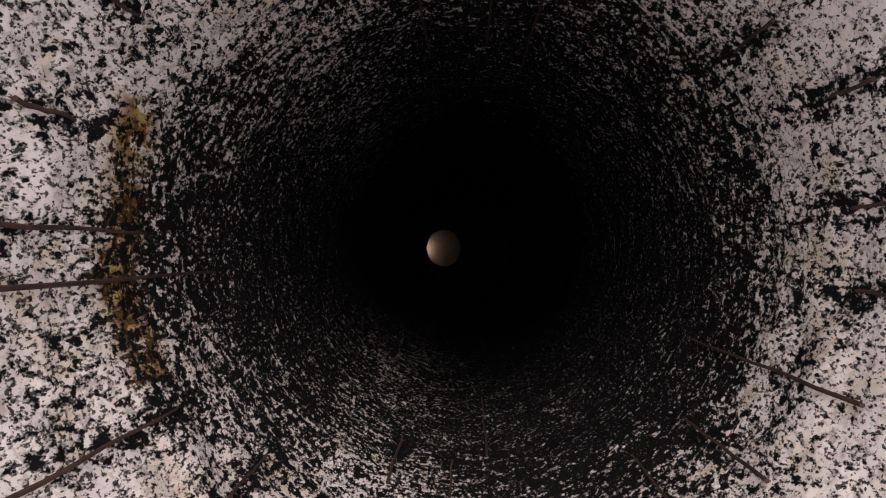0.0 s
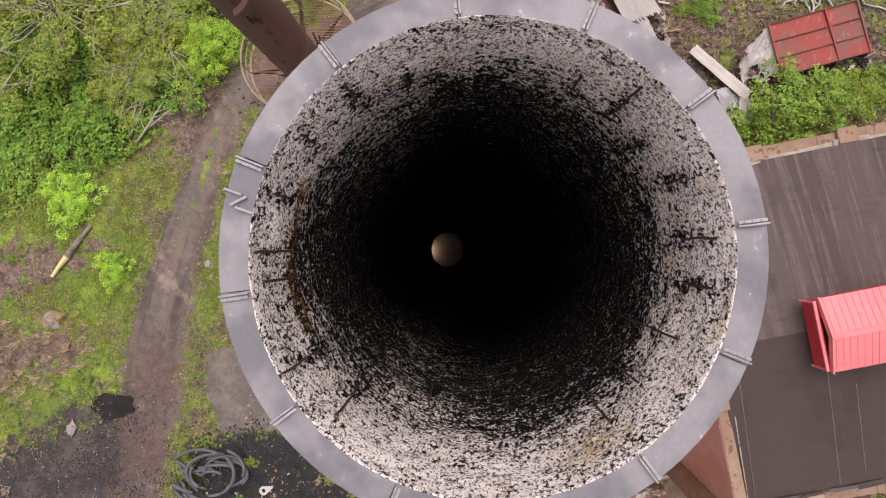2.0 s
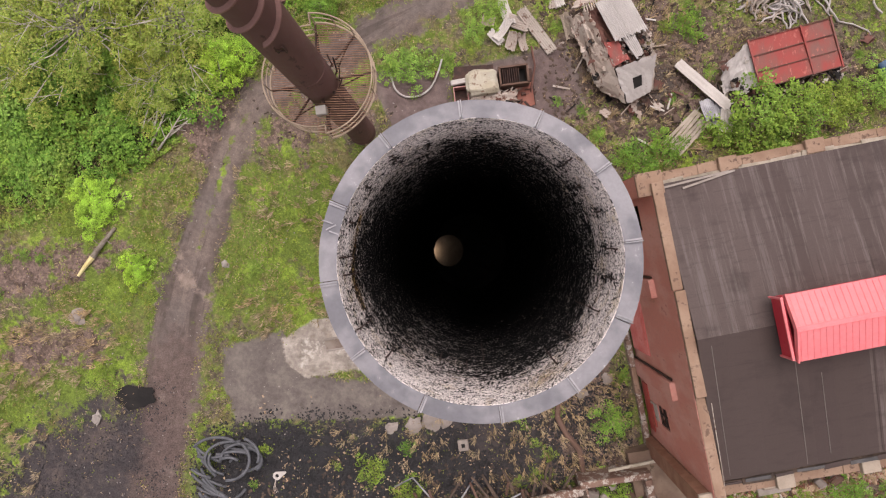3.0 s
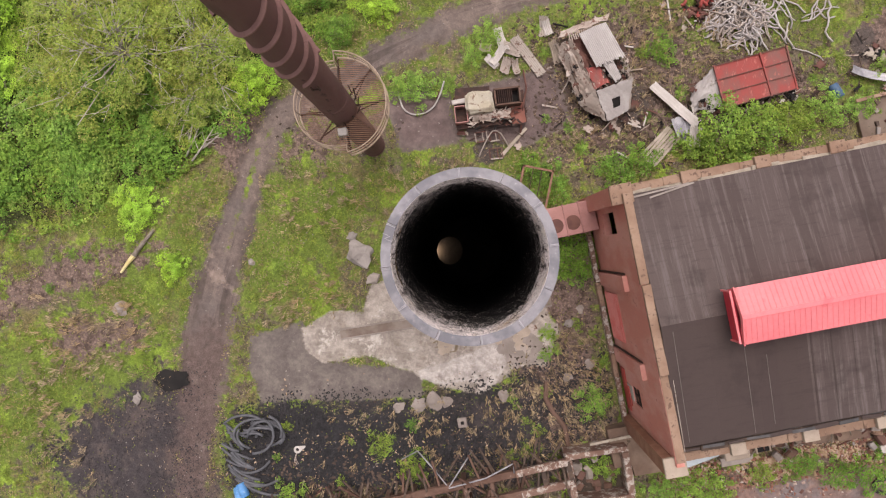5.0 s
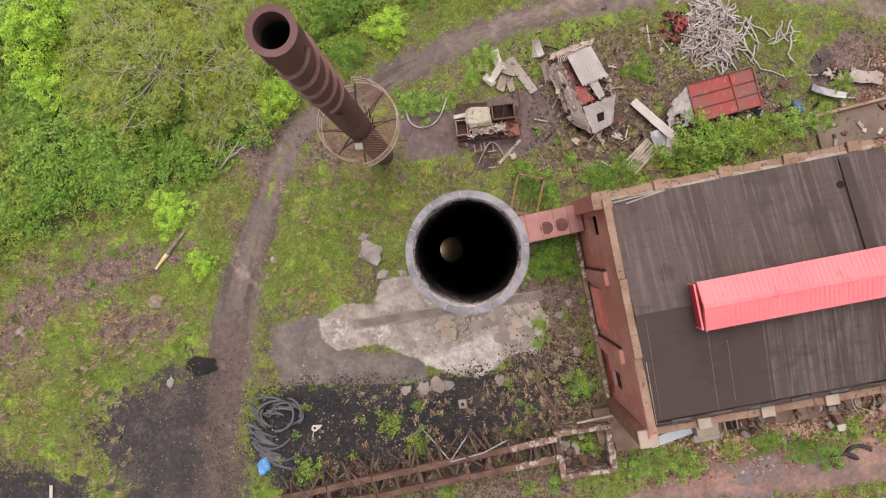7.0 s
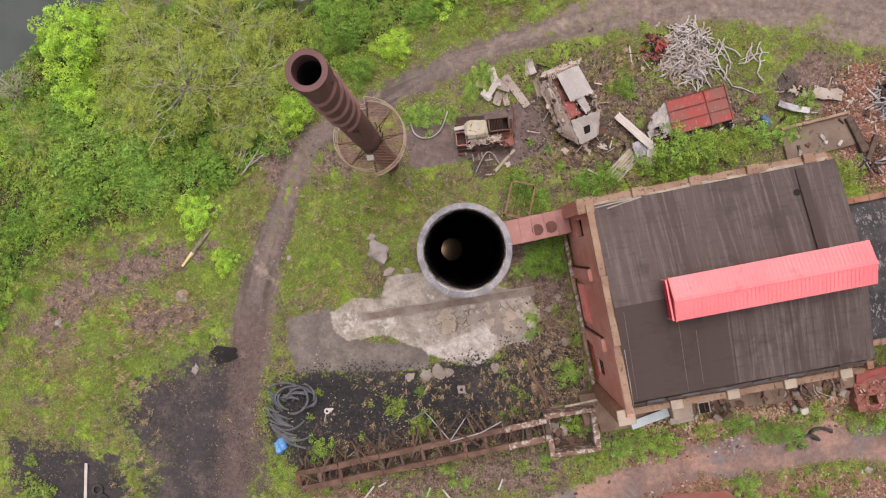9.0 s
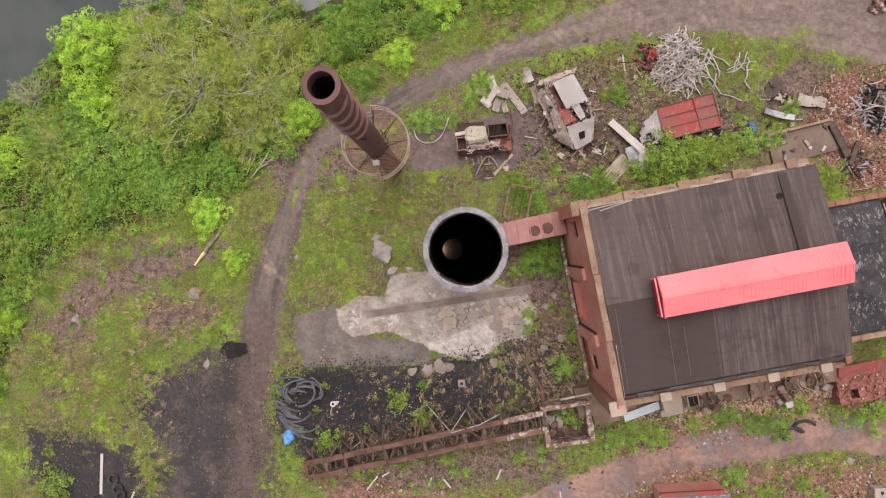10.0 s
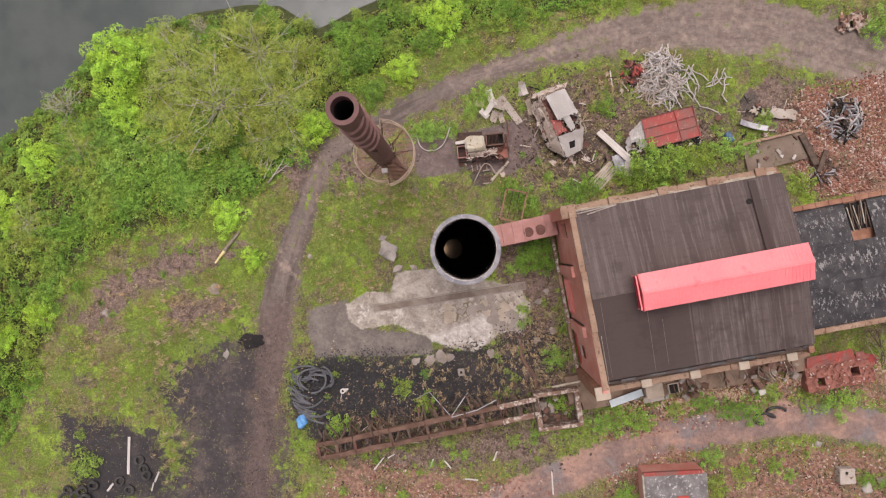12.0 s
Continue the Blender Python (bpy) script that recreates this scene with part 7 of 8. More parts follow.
def build_scrap_frames():
    for x, y, rz, s in ((0.92, 7.2, 10, 0.6), (1.85, 6.15, 6, 0.65), (1.75, 7.2, 8, 0.5)):
        t = thing("scrap_frame", "small rusted steel frame lying beside the truck", "scrap", pose(x, y, gz(x, y) + 0.1, 0, 0, rz), "scrap beside the truck")
        for c, l in (((0, s / 2, 0.15), (1.2 * s, 0.08, 0.08)), ((0, -s / 2, 0.15), (1.2 * s, 0.08, 0.08)), ((-0.6 * s, 0, 0.15), (0.08, s, 0.08)), ((0.6 * s, 0, 0.15), (0.08, s, 0.08)), ((0.1, 0, 0.15), (0.06, s, 0.06))):
            part("bar", block(c, l), rnd.choice([DIRTY_WHITE, RUST, CONC_RUST]), t)
    bm = tube(bmesh.new(), [*curve_line([(0.77, 6.0, 0.1), (1.27, 7.0, 0.55), (1.68, 7.5, 0.7), (2.17, 7.3, 0.55), (2.61, 6.66, 0.1)])], 0.045, 8)
    single("bent_pipe", bm, DIRTY_WHITE, "pale bent pipe hooped over scrap", "pipe", smooth=True)
    bm = block((0, 0, 0), (0.22, 2.3, 0.12), bevel=0.02)
    single("timber_beam", bm, WOOD_GREY, "grey weathered beam on the mud", "beam", m=pose(3.0, 6.9, gz(3.0, 6.9) + 0.1, 0, 0, -42))
    bm = tube(bmesh.new(), curve_line([(-4.35, 10.2, 0.15), (-4.24, 9.7, 0.1), (-4.0, 9.1, 0.08), (-3.45, 8.74, 0.08), (-2.65, 8.8, 0.08), (-2.0, 9.3, 0.12), (-1.6, 10.1, 0.3), (-1.4, 10.7, 0.5)]), 0.055, 8)
    single("white_hose", bm, PIPE_WHITE, "pale hose looped over wet ground", "hose", smooth=True)
    bm = tube(bmesh.new(), [(3.6, 11.4, 0.2), (3.75, 10.2, 0.5), (3.5, 8.9, 0.9), (3.4, 7.4, 0.1)], 0.06, 6)
    single("rusted_rail", bm, RUST, "rusted bent rail by the truck", "rail")


build_litter()
build_scrap_frames()


def build_sheets():
    spots = ((2.2, 13.3, 0.6, 1.5, 20), (2.0, 12.3, 0.5, 1.4, -35), (2.9, 12.7, 0.7, 1.2, 70), (2.5, 11.7, 0.6, 1.0, -15), (1.6, 11.9, 0.5, 0.9, 50), (3.9, 12.25, 0.62, 2.9, 36), (4.9, 14.1, 0.6, 1.2, -5), (5.1, 14.0, 0.5, 0.9, 20), (5.6, 12.5, 0.5, 1.4, 12), (1.2, 12.8, 0.5, 0.7, 80), (3.1, 11.6, 0.45, 0.9, 15))
    for k, (x, y, w, l, rz) in enumerate(spots):
        single("bent_sheet", sheet_mesh(w, l, 0.11, rnd.uniform(0.2, 0.8), 20 + k), rnd.choice([DIRTY_WHITE, DIRTY_WHITE, WHITE_PAINT, COPING_PALE]), "bent pale sheet of corrugated cladding on the grass", "sheet", "torn cladding sheets", m=pose(x, y, gz(x, y) + 0.25, rnd.uniform(-18, 18), rnd.uniform(-22, 22), rz))
    single("fallen_gutter", sheet_mesh(0.62, 3.7, 0.3, 0.1, 77), WHITE_PAINT, "long white trough of sheet metal", "sheet", m=pose(12.9, 9.0, 0.55, -4, 6, 46))
    for k, (x, y, rz) in enumerate(((13.5, 7.3, 5), (13.9, 7.5, -8), (13.2, 7.6, 14), (14.1, 7.0, 0))):
        single("corrugated_offcut", sheet_mesh(0.8, 1.2, 0.1, 0.3, 90 + k), rnd.choice([WHITE_PAINT, PIPE_GREY]), "white corrugated offcut leaning in a heap", "sheet", "corrugated offcuts", m=pose(x, y, 0.3 + 0.12 * k, rnd.uniform(-12, 12), rnd.uniform(-15, 15), rz))
    for k in range(6):
        single("plank", block((0, 0, 0), (0.17, 2.5, 0.05), bevel=0.008), WOOD_GREY, "pale weathered plank in a loose stack", "plank", "stacked planks", m=pose(11.7 + 0.16 * k, 6.75 - 0.12 * k, 0.25 + 0.03 * (k % 3), 2, 3, -42 + rnd.uniform(-4, 4)))
    for x, y, rz, l in ((10.3, 7.9, 70, 1.3), (9.9, 5.9, 62, 1.1), (11.2, 8.2, -15, 0.9), (9.4, 12.9, 80, 2.2), (12.7, 15.0, 8, 1.3), (28.0, 8.3, 50, 1.6)):
        single("loose_batten", block((0, 0, 0), (0.09, l, 0.07)), WHITE_PAINT, "short pale batten on the ground", "batten", "loose battens", m=pose(x, y, gz(x, y) + 0.15, 0, 4, rz))


build_sheets()


def heap(name, label, category, x, y, rx, ry, h, count, length, r, mats, pipe_name, seed, curl=0.5):
    """A tangle of bent pipes, each one a part."""
    t = thing(name, label, category, pose(x, y, gz(x, y)))
    rs = random.Random(seed)
    for k in range(count):
        a, q = rs.uniform(0, 6.28), math.sqrt(rs.random())
        cx, cy = rx * q * math.cos(a), ry * q * math.sin(a)
        top = h * (1 - q * q) * rs.uniform(0.3, 1.0) + 0.12
        d, l = rs.uniform(0, 6.28), length * rs.uniform(0.5, 1.2)
        pts, px, py = [], cx - 0.5 * l * math.cos(d), cy - 0.5 * l * math.sin(d)
        for i in range(8):
            pts.append((px, py, max(0.08, top + rs.uniform(-0.06, 0.06) - 0.12 * abs(i - 3.5) * (h > 0.6))))
            px += l / 7 * math.cos(d)
            py += l / 7 * math.sin(d)
            d += rs.gauss(0, curl)
        part(pipe_name, tube(bmesh.new(), pts, r * rs.uniform(0.75, 1.25), 7), rs.choice(mats), t, "", True)
    return t


heap("pipe_heap", "tangled heap of bleached bent pipes", "scrap heap", 16.9, 14.9, 1.8, 2.2, 0.9, 230, 1.9, 0.052, [PIPE_WHITE, PIPE_WHITE, DIRTY_WHITE], "pipe", 5, 0.55)
heap("pipe_heap", "loose bleached pipes trailing over the grass", "scrap heap", 19.6, 14.4, 0.8, 1.0, 0.3, 10, 2.4, 0.05, [PIPE_WHITE], "pipe", 6, 0.25)
heap("pipe_heap", "long pale pipes curving across the grass", "scrap heap", 21.6, 13.6, 0.7, 1.5, 0.2, 7, 2.6, 0.05, [PIPE_WHITE], "pipe", 8, 0.3)
heap("metal_scrap_heap", "spiky heap of grey metal offcuts on brick rubble", "scrap heap", 32.6, 11.4, 1.7, 1.7, 1.1, 90, 1.5, 0.06, [PIPE_GREY, PIPE_GREY, WOOD_DARK, PIPE_WHITE, BLACK], "offcut", 12, 0.14)
heap("metal_scrap_heap", "scattered dark metal offcuts beside the shed", "scrap heap", 31.0, 6.6, 1.2, 0.9, 0.4, 24, 1.4, 0.05, [WOOD_DARK, PIPE_GREY, RUST_DARK], "offcut", 14, 0.08)
heap("rust_heap", "heap of rusted red sheet and wire", "scrap heap", 14.6, 15.4, 0.9, 1.0, 0.6, 46, 0.8, 0.10, [RUST, RED_ROOF, RUST_DARK, RUST], "scrap_piece", 15, 0.6)


def build_hoses():
    t = thing("hose_heap", "coils of thick grey rubber hose on coal dust", "hose heap", pose(-13.6, -12.3, gz(-13.6, -12.3)))
    rs = random.Random(9)
    for k in range(13):
        a0, R = rs.uniform(0, 6.28), rs.uniform(0.6, 1.6)
        ox, oy, sq = rs.gauss(0.2, 0.5), rs.gauss(1.0, 0.45), rs.uniform(0.4, 1.0)
        pts = [(ox + R * math.cos(a0 + i * 0.22), oy + R * sq * math.sin(a0 + i * 0.22), 0.12 + 0.04 * k + 0.02 * i) for i in range(rs.randint(6, 13))]
        part("hose", tube(bmesh.new(), pts, 0.085, 9), HOSE, t, "", True)
    for k in range(20):
        y0 = 1.3 - 0.2 * k + rs.uniform(-0.25, 0.25)
        x0 = -1.75 + rs.uniform(-0.35, 0.35) + max(0, k - 8) * 0.10
        d0, bend = rs.gauss(-0.75, 0.28), rs.gauss(0.1, 0.06)
        pts = [(x0 + 0.3 * i * math.cos(d0 + bend * i * 0.5), y0 + 0.3 * i * math.sin(d0 + bend * i * 0.5), 0.14 + 0.04 * (k % 5)) for i in range(rs.randint(5, 9))]
        part("hose", tube(bmesh.new(), pts, 0.085, 9), HOSE, t, "", True)
    return t


build_hoses()


def build_crane_frame():
    """Two long stained concrete beams on posts, and a square pit frame at their end."""
    t = thing("concrete_runway", "ruined concrete beam runway with rust stains and weeds", "ruin")
    A0, A1, B0, B1 = Vector((-12.8, -16.9, 1.9)), Vector((5.9, -12.75, 1.9)), Vector((-12.5, -18.0, 1.9)), Vector((6.3, -14.0, 1.9))
    ang = math.degrees(math.atan2(A1.y - A0.y, A1.x - A0.x))
    for p, q in ((A0, A1), (B0, B1)):
        for i in range(6):
            a, b = p.lerp(q, i / 6), p.lerp(q, (i + 1) / 6)
            c = (a + b) / 2
            bm = bmesh.new()
            bx(bm, (0, 0, 0), ((b - a).length - 0.02, 0.42, 0.4), bevel=0.03)
            bmesh.ops.subdivide_edges(bm, edges=bm.edges, cuts=2, use_grid_fill=True)
            rough_up(bm, 0.10, 2.5, i)
            bmesh.ops.transform(bm, matrix=pose(*c, rnd.uniform(-2, 2), 0, ang + rnd.uniform(-0.6, 0.6)), verts=bm.verts)
            part("beam", bm, CONC_FLAKE if i > 4 else RUNWAY_STAIN, t)
    for i in range(13):
        f = i / 12
        a, b = A0.lerp(A1, f), B0.lerp(B1, f)
        c = (a + b) / 2
        if i not in (3, 7, 10):
            bm = block((c.x, c.y, c.z - 0.05), (0.28, (a - b).length, 0.26), rz=ang + rnd.uniform(-5, 5), bevel=0.02)
            part("cross_beam", rough_up(bm, 0.03, 2, i), rnd.choice([CONC_RUST, RUST, WOOD_DARK]), t)
        for q in (a, b):
            g = gz(q.x, q.y) - 0.3
            part("post", block((q.x, q.y, (g + 1.75) / 2), (0.3, 0.3, 1.75 - g), rz=ang), CONC_RUST, t)
    for i in range(110):
        f = rnd.random() ** 1.3
        c = A0.lerp(A1, f).lerp(B0.lerp(B1, f), rnd.uniform(-0.9, 1.1))
        bm = block((c.x, c.y, rnd.uniform(0.9, 2.2)), (rnd.uniform(0.8, 2.4), 0.12, 0.10), rz=ang + rnd.choice([58, 75, 100, 118]) + rnd.uniform(-15, 15), ry=rnd.uniform(-38, 38))
        part("fallen_timber", bm, WOOD_DARK if i % 3 else RUNWAY_STAIN, t, "charred timber")
    return t


build_crane_frame()


def build_pit_frame():
    t = thing("concrete_pit", "square whitewashed concrete pit frame full of weeds", "ruin", pose(7.9, -13.7, 0, 0, 0, 9))
    for c, s, mat in (((0, 1.5, 0.95), (3.8, 0.36, 1.9), CONC_FLAKE), ((0, -1.5, 0.85), (3.8, 0.34, 1.7), CONC_FLAKE), ((-1.72, 0, 0.95), (0.4, 2.62, 1.9), CONC_FLAKE), ((1.72, 0, 0.95), (0.42, 2.62, 1.9), CONC_FLAKE)):
        bm = block(c, s, bevel=0.04)
        bmesh.ops.subdivide_edges(bm, edges=bm.edges, cuts=3, use_grid_fill=True)
        part("pit_wall", rough_up(bm, 0.06, 1.8, c[0]), mat, t)
    part("pit_floor", rough_up(block((0, 0, 0.15), (3.1, 2.7, 0.2)), 0.05, 2), DARK_CLOD, t, "dark floor of the pit")
    rs = random.Random(52)
    for k in range(34):
        s = rs.uniform(0.12, 0.45)
        bm = block((0, 0, 0), (s * 1.4, s, s * 0.7), bevel=0.12 * s)
        ob = part("fallen_lump", rough_up(bm, 0.15 * s, 3.0 / s, k), rs.choice([CONC_RUST, CONCRETE, RUNWAY_STAIN, WOOD_DARK, BRICK_RUBBLE]), t)
        ob.matrix_basis = pose(rs.uniform(-1.3, 1.3), rs.uniform(-1.1, 1.1), 0.3 + 0.2 * s, rs.uniform(-25, 25), rs.uniform(-25, 25), rs.uniform(0, 180))
    return t


build_pit_frame()
single("timber_beam", block((0, 0, 0), (2.6, 0.14, 0.12)), WOOD_GREY, "pale beam bridging to the house plinth", "beam", m=pose(8.6, -11.5, 1.6, 0, 0, 12))
bm = tube(bmesh.new(), [(-4.2, -13.0, 0.8), (-3.2, -12.4, 1.0), (-2.2, -13.4, 1.3), (-1.2, -14.3, 2.1), (1.0, -13.6, 2.3), (2.6, -12.7, 2.4), (2.7, -13.3, 2.2)], 0.05, 8)
single("service_pipe", bm, PIPE_GREY, "thin grey pipe bent over the runway", "pipe", smooth=True)
bm = tube(bmesh.new(), [(-1.2, -14.2, 2.1), (-0.3, -13.0, 1.5), (0.2, -12.4, 0.9)], 0.045, 8)
single("service_pipe", bm, PIPE_GREY, "short grey pipe leaning on the runway", "pipe", smooth=True)
bm = tube(bmesh.new(), [(4.9, -8.2, 0.45), (4.8, -9.2, 0.5), (5.3, -10.2, 0.5), (6.0, -11.0, 0.5), (6.2, -12.2, 0.55)], 0.16, 8)
single("old_kerb", rough_up(bm, 0.06, 3), CONC_RUST, "curved broken kerb in the weeds", "kerb")
single("anchor_block", rough_up(block((0, 0, 0.12), (0.6, 0.62, 0.3), bevel=0.04), 0.02, 3), CONCRETE, "small square concrete block with a centre hole", "block", m=pose(-0.4, -10.75, gz(-0.4, -10.75), 0, 0, 8))
# no real recess: a thin black plate paints the hole's dark
single("anchor_hole", block((0, 0, 0), (0.2, 0.2, 0.03)), BLACK, "dark hole in the small block", "hole", m=pose(-0.4, -10.75, gz(-0.4, -10.75) + 0.29, 0, 0, 8))


def build_rail_channel():
    t = thing("rail_channel", "sunken rail track crossing the cracked slab", "track", pose(-1.45, -4.22, 0.03, 0, 0, 8.9))
    part("channel_bed", rough_up(block((0, 0, -0.01), (13.6, 0.5, 0.05)), 0.03, 1), plain("channel_floor", (0.17, 0.13, 0.105), (0.25, 0.21, 0.18), (0.11, 0.085, 0.07), 2.5, 0.9), t, "grimy channel floor")
    for y in (-0.31, 0.31):
        part("kerb", rough_up(block((0, y, 0.02), (13.6, 0.1, 0.12), bevel=0.015), 0.012, 2, y), CONCRETE, t)
    return t


build_rail_channel()


def build_slab_pieces():
    """Broken plates of the concrete apron, each tilted a little."""
    t = thing("broken_apron", "cracked pale concrete plates at the slab's edge", "concrete apron", kind="structure")
    rs = random.Random(4)
    for k in range(90):
        x, y = rs.uniform(-3.0, 5.2), rs.uniform(-7.4, -4.0)
        if inside(np.array([x]), np.array([y]), CRAZE, 0.3)[0] < 0.5:
            continue
        n, r = rs.randint(5, 7), rs.uniform(0.28, 0.55)
        pts = [(r * rs.uniform(0.75, 1.1) * math.cos(2 * math.pi * i / n), r * rs.uniform(0.75, 1.1) * math.sin(2 * math.pi * i / n)) for i in range(n)]
        ob = part("plate", poly_prism(bmesh.new(), pts, -0.08, 0.02), rs.choice([CONCRETE, CONC_WHITE, CONCRETE, COPING_PALE]), t)
        ob.matrix_basis = pose(x, y, 0.02 + 0.004 * (k % 9), rs.gauss(0, 2.5), rs.gauss(0, 2.5), rs.uniform(0, 360))


build_slab_pieces()


def rock(name, x, y, s, material, label, group, seed, flat=0.55):
    bm = bmesh.new()
    bmesh.ops.create_icosphere(bm, subdivisions=2, radius=0.5)
    for v in bm.verts:
        v.co *= 1 + 0.75 * noise.noise(v.co * 2.6 + Vector((seed, 0, 0)))
        v.co.x *= 1.2
        v.co.z *= flat
    return single(name, bm, material, label, "stone", group, m=pose(x, y, gz(x, y) + 0.12 * s, 0, 0, seed * 50) @ Matrix.Scale(s, 4))


for k, (x, y, s) in enumerate(((-22.5, -3.6, 0.85), (-32.4, -5.7, 0.55), (-6.9, -0.1, 1.5), (-6.0, -1.7, 0.7), (-21.4, -9.4, 0.6), (-13.9, -0.6, 0.4), (-4.6, -1.6, 0.5), (-7.4, 1.0, 0.5), (34.6, -20.6, 0.9), (36, -20, 0.8), (30.5, -16.9, 0.5), (14.9, -12.9, 0.6), (17.4, -12.6, 0.7), (19.6, -12.2, 0.5), (6.4, -4.6, 0.5), (7.1, -3.7, 0.45))):
    rock("boulder", x, y, s, STONE if k % 3 else CONCRETE, "pale grey boulder lying in the weeds", "boulders in the yard", k + 1.0)
for k, (x, y, s) in enumerate(((-3.2, -9.7, 0.8), (-2.2, -9.5, 1.0), (-1.4, -9.5, 0.7), (-4.4, -9.9, 0.6), (2.2, -9.2, 0.7), (7.6, -7.1, 0.6), (6.2, -7.9, 0.5))):
    rock("rubble_lump", x, y, s, CONCRETE, "broken lump of the slab's edge", "rubble lumps", k + 30.0, 0.35)


def build_tufts():
    """Clumps of bleached grass, blades fanning from each root."""
    spots = []
    for x0, x1, y0, y1, n in ((-9.5, 8.5, -15.5, -9.0, 45), (1.5, 9.0, -12.5, -5.0, 75), (-10, 2, -16.5, -14.5, 45), (-13, 0, 1.5, 5.5, 90), (-13.5, -7, -4.5, -1.5, 40), (-27, -20, -8, -3, 90), (6, 16, 5.5, 14.5, 120), (-28, -24, -21, -9, 40), (10, 16, 12, 16, 40), (-9.5, 8.5, -12.5, -9.0, 30), (3, 9.0, -12.5, -5.0, 70), (14, 40, -25, -17, 120), (-34, -25, -14, -2, 90)):
        spots += [(RS.uniform(x0, x1), RS.uniform(y0, y1)) for _ in range(n)]
    cs, dirs = [], []
    for x, y in spots:
        if not clear_of_house(np.array([x]), np.array([y]))[0] or inside(np.array([x]), np.array([y]), SLAB, 0.2)[0] > 0.5:
            continue
        n, lean = RS.randint(18, 44), math.atan2(y, x) + RS.normal(0, 0.4)
        a = RS.normal(lean, 0.38, n)
        r = RS.uniform(0.02, 0.5, n)
        z = gz(x, y)
        cs.append(np.stack([x + r * np.cos(a), y + r * np.sin(a), z + 0.08 + 0.35 * np.sqrt(r)], 1))
        dirs.append(a)
    c, a = np.concatenate(cs), np.concatenate(dirs)
    l = RS.uniform(0.12, 0.30, len(c))[:, None]
    d = np.stack([np.cos(a), np.sin(a), RS.uniform(-0.1, 0.9, len(c))], 1)
    w = np.stack([-np.sin(a), np.cos(a), 0 * a], 1) * 0.014
    stuff("dry_tufts", np.stack([c - d * l * 0.5, c - w, c + d * l * 0.5, c + w], 1), LEAF_DRY, "clumps of bleached dead grass", "dry grass")


build_tufts()


def build_tyres():
    first = None
    for x, y, z, rx in ((-29.4, -19.0, 0, 4), (-29.0, -19.8, 0, 0), (-28.7, -20.3, 0.1, 10), (-31.2, -20.9, 0, 0), (-30.3, -21.7, 0, 6), (-33.6, -21.3, 0.15, 14), (-34.6, -21.8, 0.2, 30), (-35.2, -22.2, 0.1, 50), (-35.8, -21.7, 0.2, 20), (-34.2, -22.4, 0.3, 12), (-36.3, -22.3, 0.1, 70), (-35.0, -22.9, 0.0, 8)):
        m = pose(x, y, gz(x, y) + 0.12 + z, rx, rnd.uniform(-8, 8), rnd.uniform(0, 360))
        if first is None:
            first = thing("old_tyre", "worn black tyre lying on coal dust", "tyre", m, "dumped tyres")
            prof = [(0.26, -0.10), (0.30, -0.125), (0.42, -0.12), (0.475, -0.085), (0.485, 0.0), (0.475, 0.085), (0.42, 0.12), (0.30, 0.125), (0.26, 0.10), (0.275, 0.0), (0.26, -0.10)]
            part("tread", lathe(bmesh.new(), prof, 32), RUBBER, first, "", True)
            part("rim_bead", lathe(bmesh.new(), [(0.255, 0.095), (0.285, 0.128), (0.3, 0.126)], 32), RUBBER, first, "", True)
        else:
            copy_thing(first, m)


build_tyres()
for x, y, rz, l, w in ((-30.4, -18.6, -2, 3.4, 0.24), (-27.8, -20.5, -22, 1.0, 0.16), (-28.2, -21.4, -14, 0.8, 0.12), (-32.1, -21.5, -38, 0.9, 0.18)):
    single("pale_board", block((0, 0, 0), (w, l, 0.06), bevel=0.01), WHITE_PAINT, "white painted board lying on dark ground", "board", "pale boards", m=pose(x, y, gz(x, y) + 0.10, 1, 0, rz))


def build_log(name, x, y, rz, l, r, label, fresh):
    t = thing(name, label, "log", pose(x, y, gz(x, y) + r * 0.8, 0, 0, rz))
    bm = tube(bmesh.new(), [(0, l * f, 0.05 * math.sin(5 * f)) for f in (0, 0.25, 0.5, 0.75, 1)], r, 9, r * 0.6)
    part("stem", rough_up(bm, 0.03, 4), BARK, t)
    if fresh:
        bm = tube(bmesh.new(), [(0.02, -1.3, 0.02), (0, -0.6, 0.06), (0, 0.05, 0.02)], r * 0.5, 7, r * 1.05)
        part("split_end", rough_up(bm, 0.04, 4), WOOD_FRESH, t, "pale yellow split wood")
    for k in range(3):
        part("stub", tube(bmesh.new(), [(0, l * (0.4 + 0.2 * k), 0), (rnd.uniform(-0.6, 0.6), l * (0.45 + 0.2 * k), 0.3)], r * 0.3, 5, r * 0.1), BARK, t)


build_log("fallen_log", -21.6, -0.2, -38, 2.2, 0.16, "broken tree stem with a fresh yellow split end", True)
for k, (x, y, rz, l) in enumerate(((-18.0, 6.2, -24, 2.8), (-17.6, 5.9, -34, 2.6), (-17.1, 6.6, -52, 1.8), (-17.9, 6.9, -14, 1.6))):
    t = thing("dead_branch", "bleached dead branch lying at the wood's edge", "branch", pose(x, y, gz(x, y) + 0.3, 0, 0, rz), "dead branches")
    part("limb", tube(bmesh.new(), [(0, 0, 0), (0.1, l * 0.4, 0.15), (0.05, l, 0.1)], 0.075, 7, 0.03), BARK_PALE, t, "", True)
    for j in range(4):
        part("twig", tube(bmesh.new(), [(0.08, l * (0.3 + 0.15 * j), 0.13), (rnd.uniform(-0.7, 0.7), l * (0.5 + 0.15 * j), 0.3)], 0.03, 5, 0.01), BARK_PALE, t)


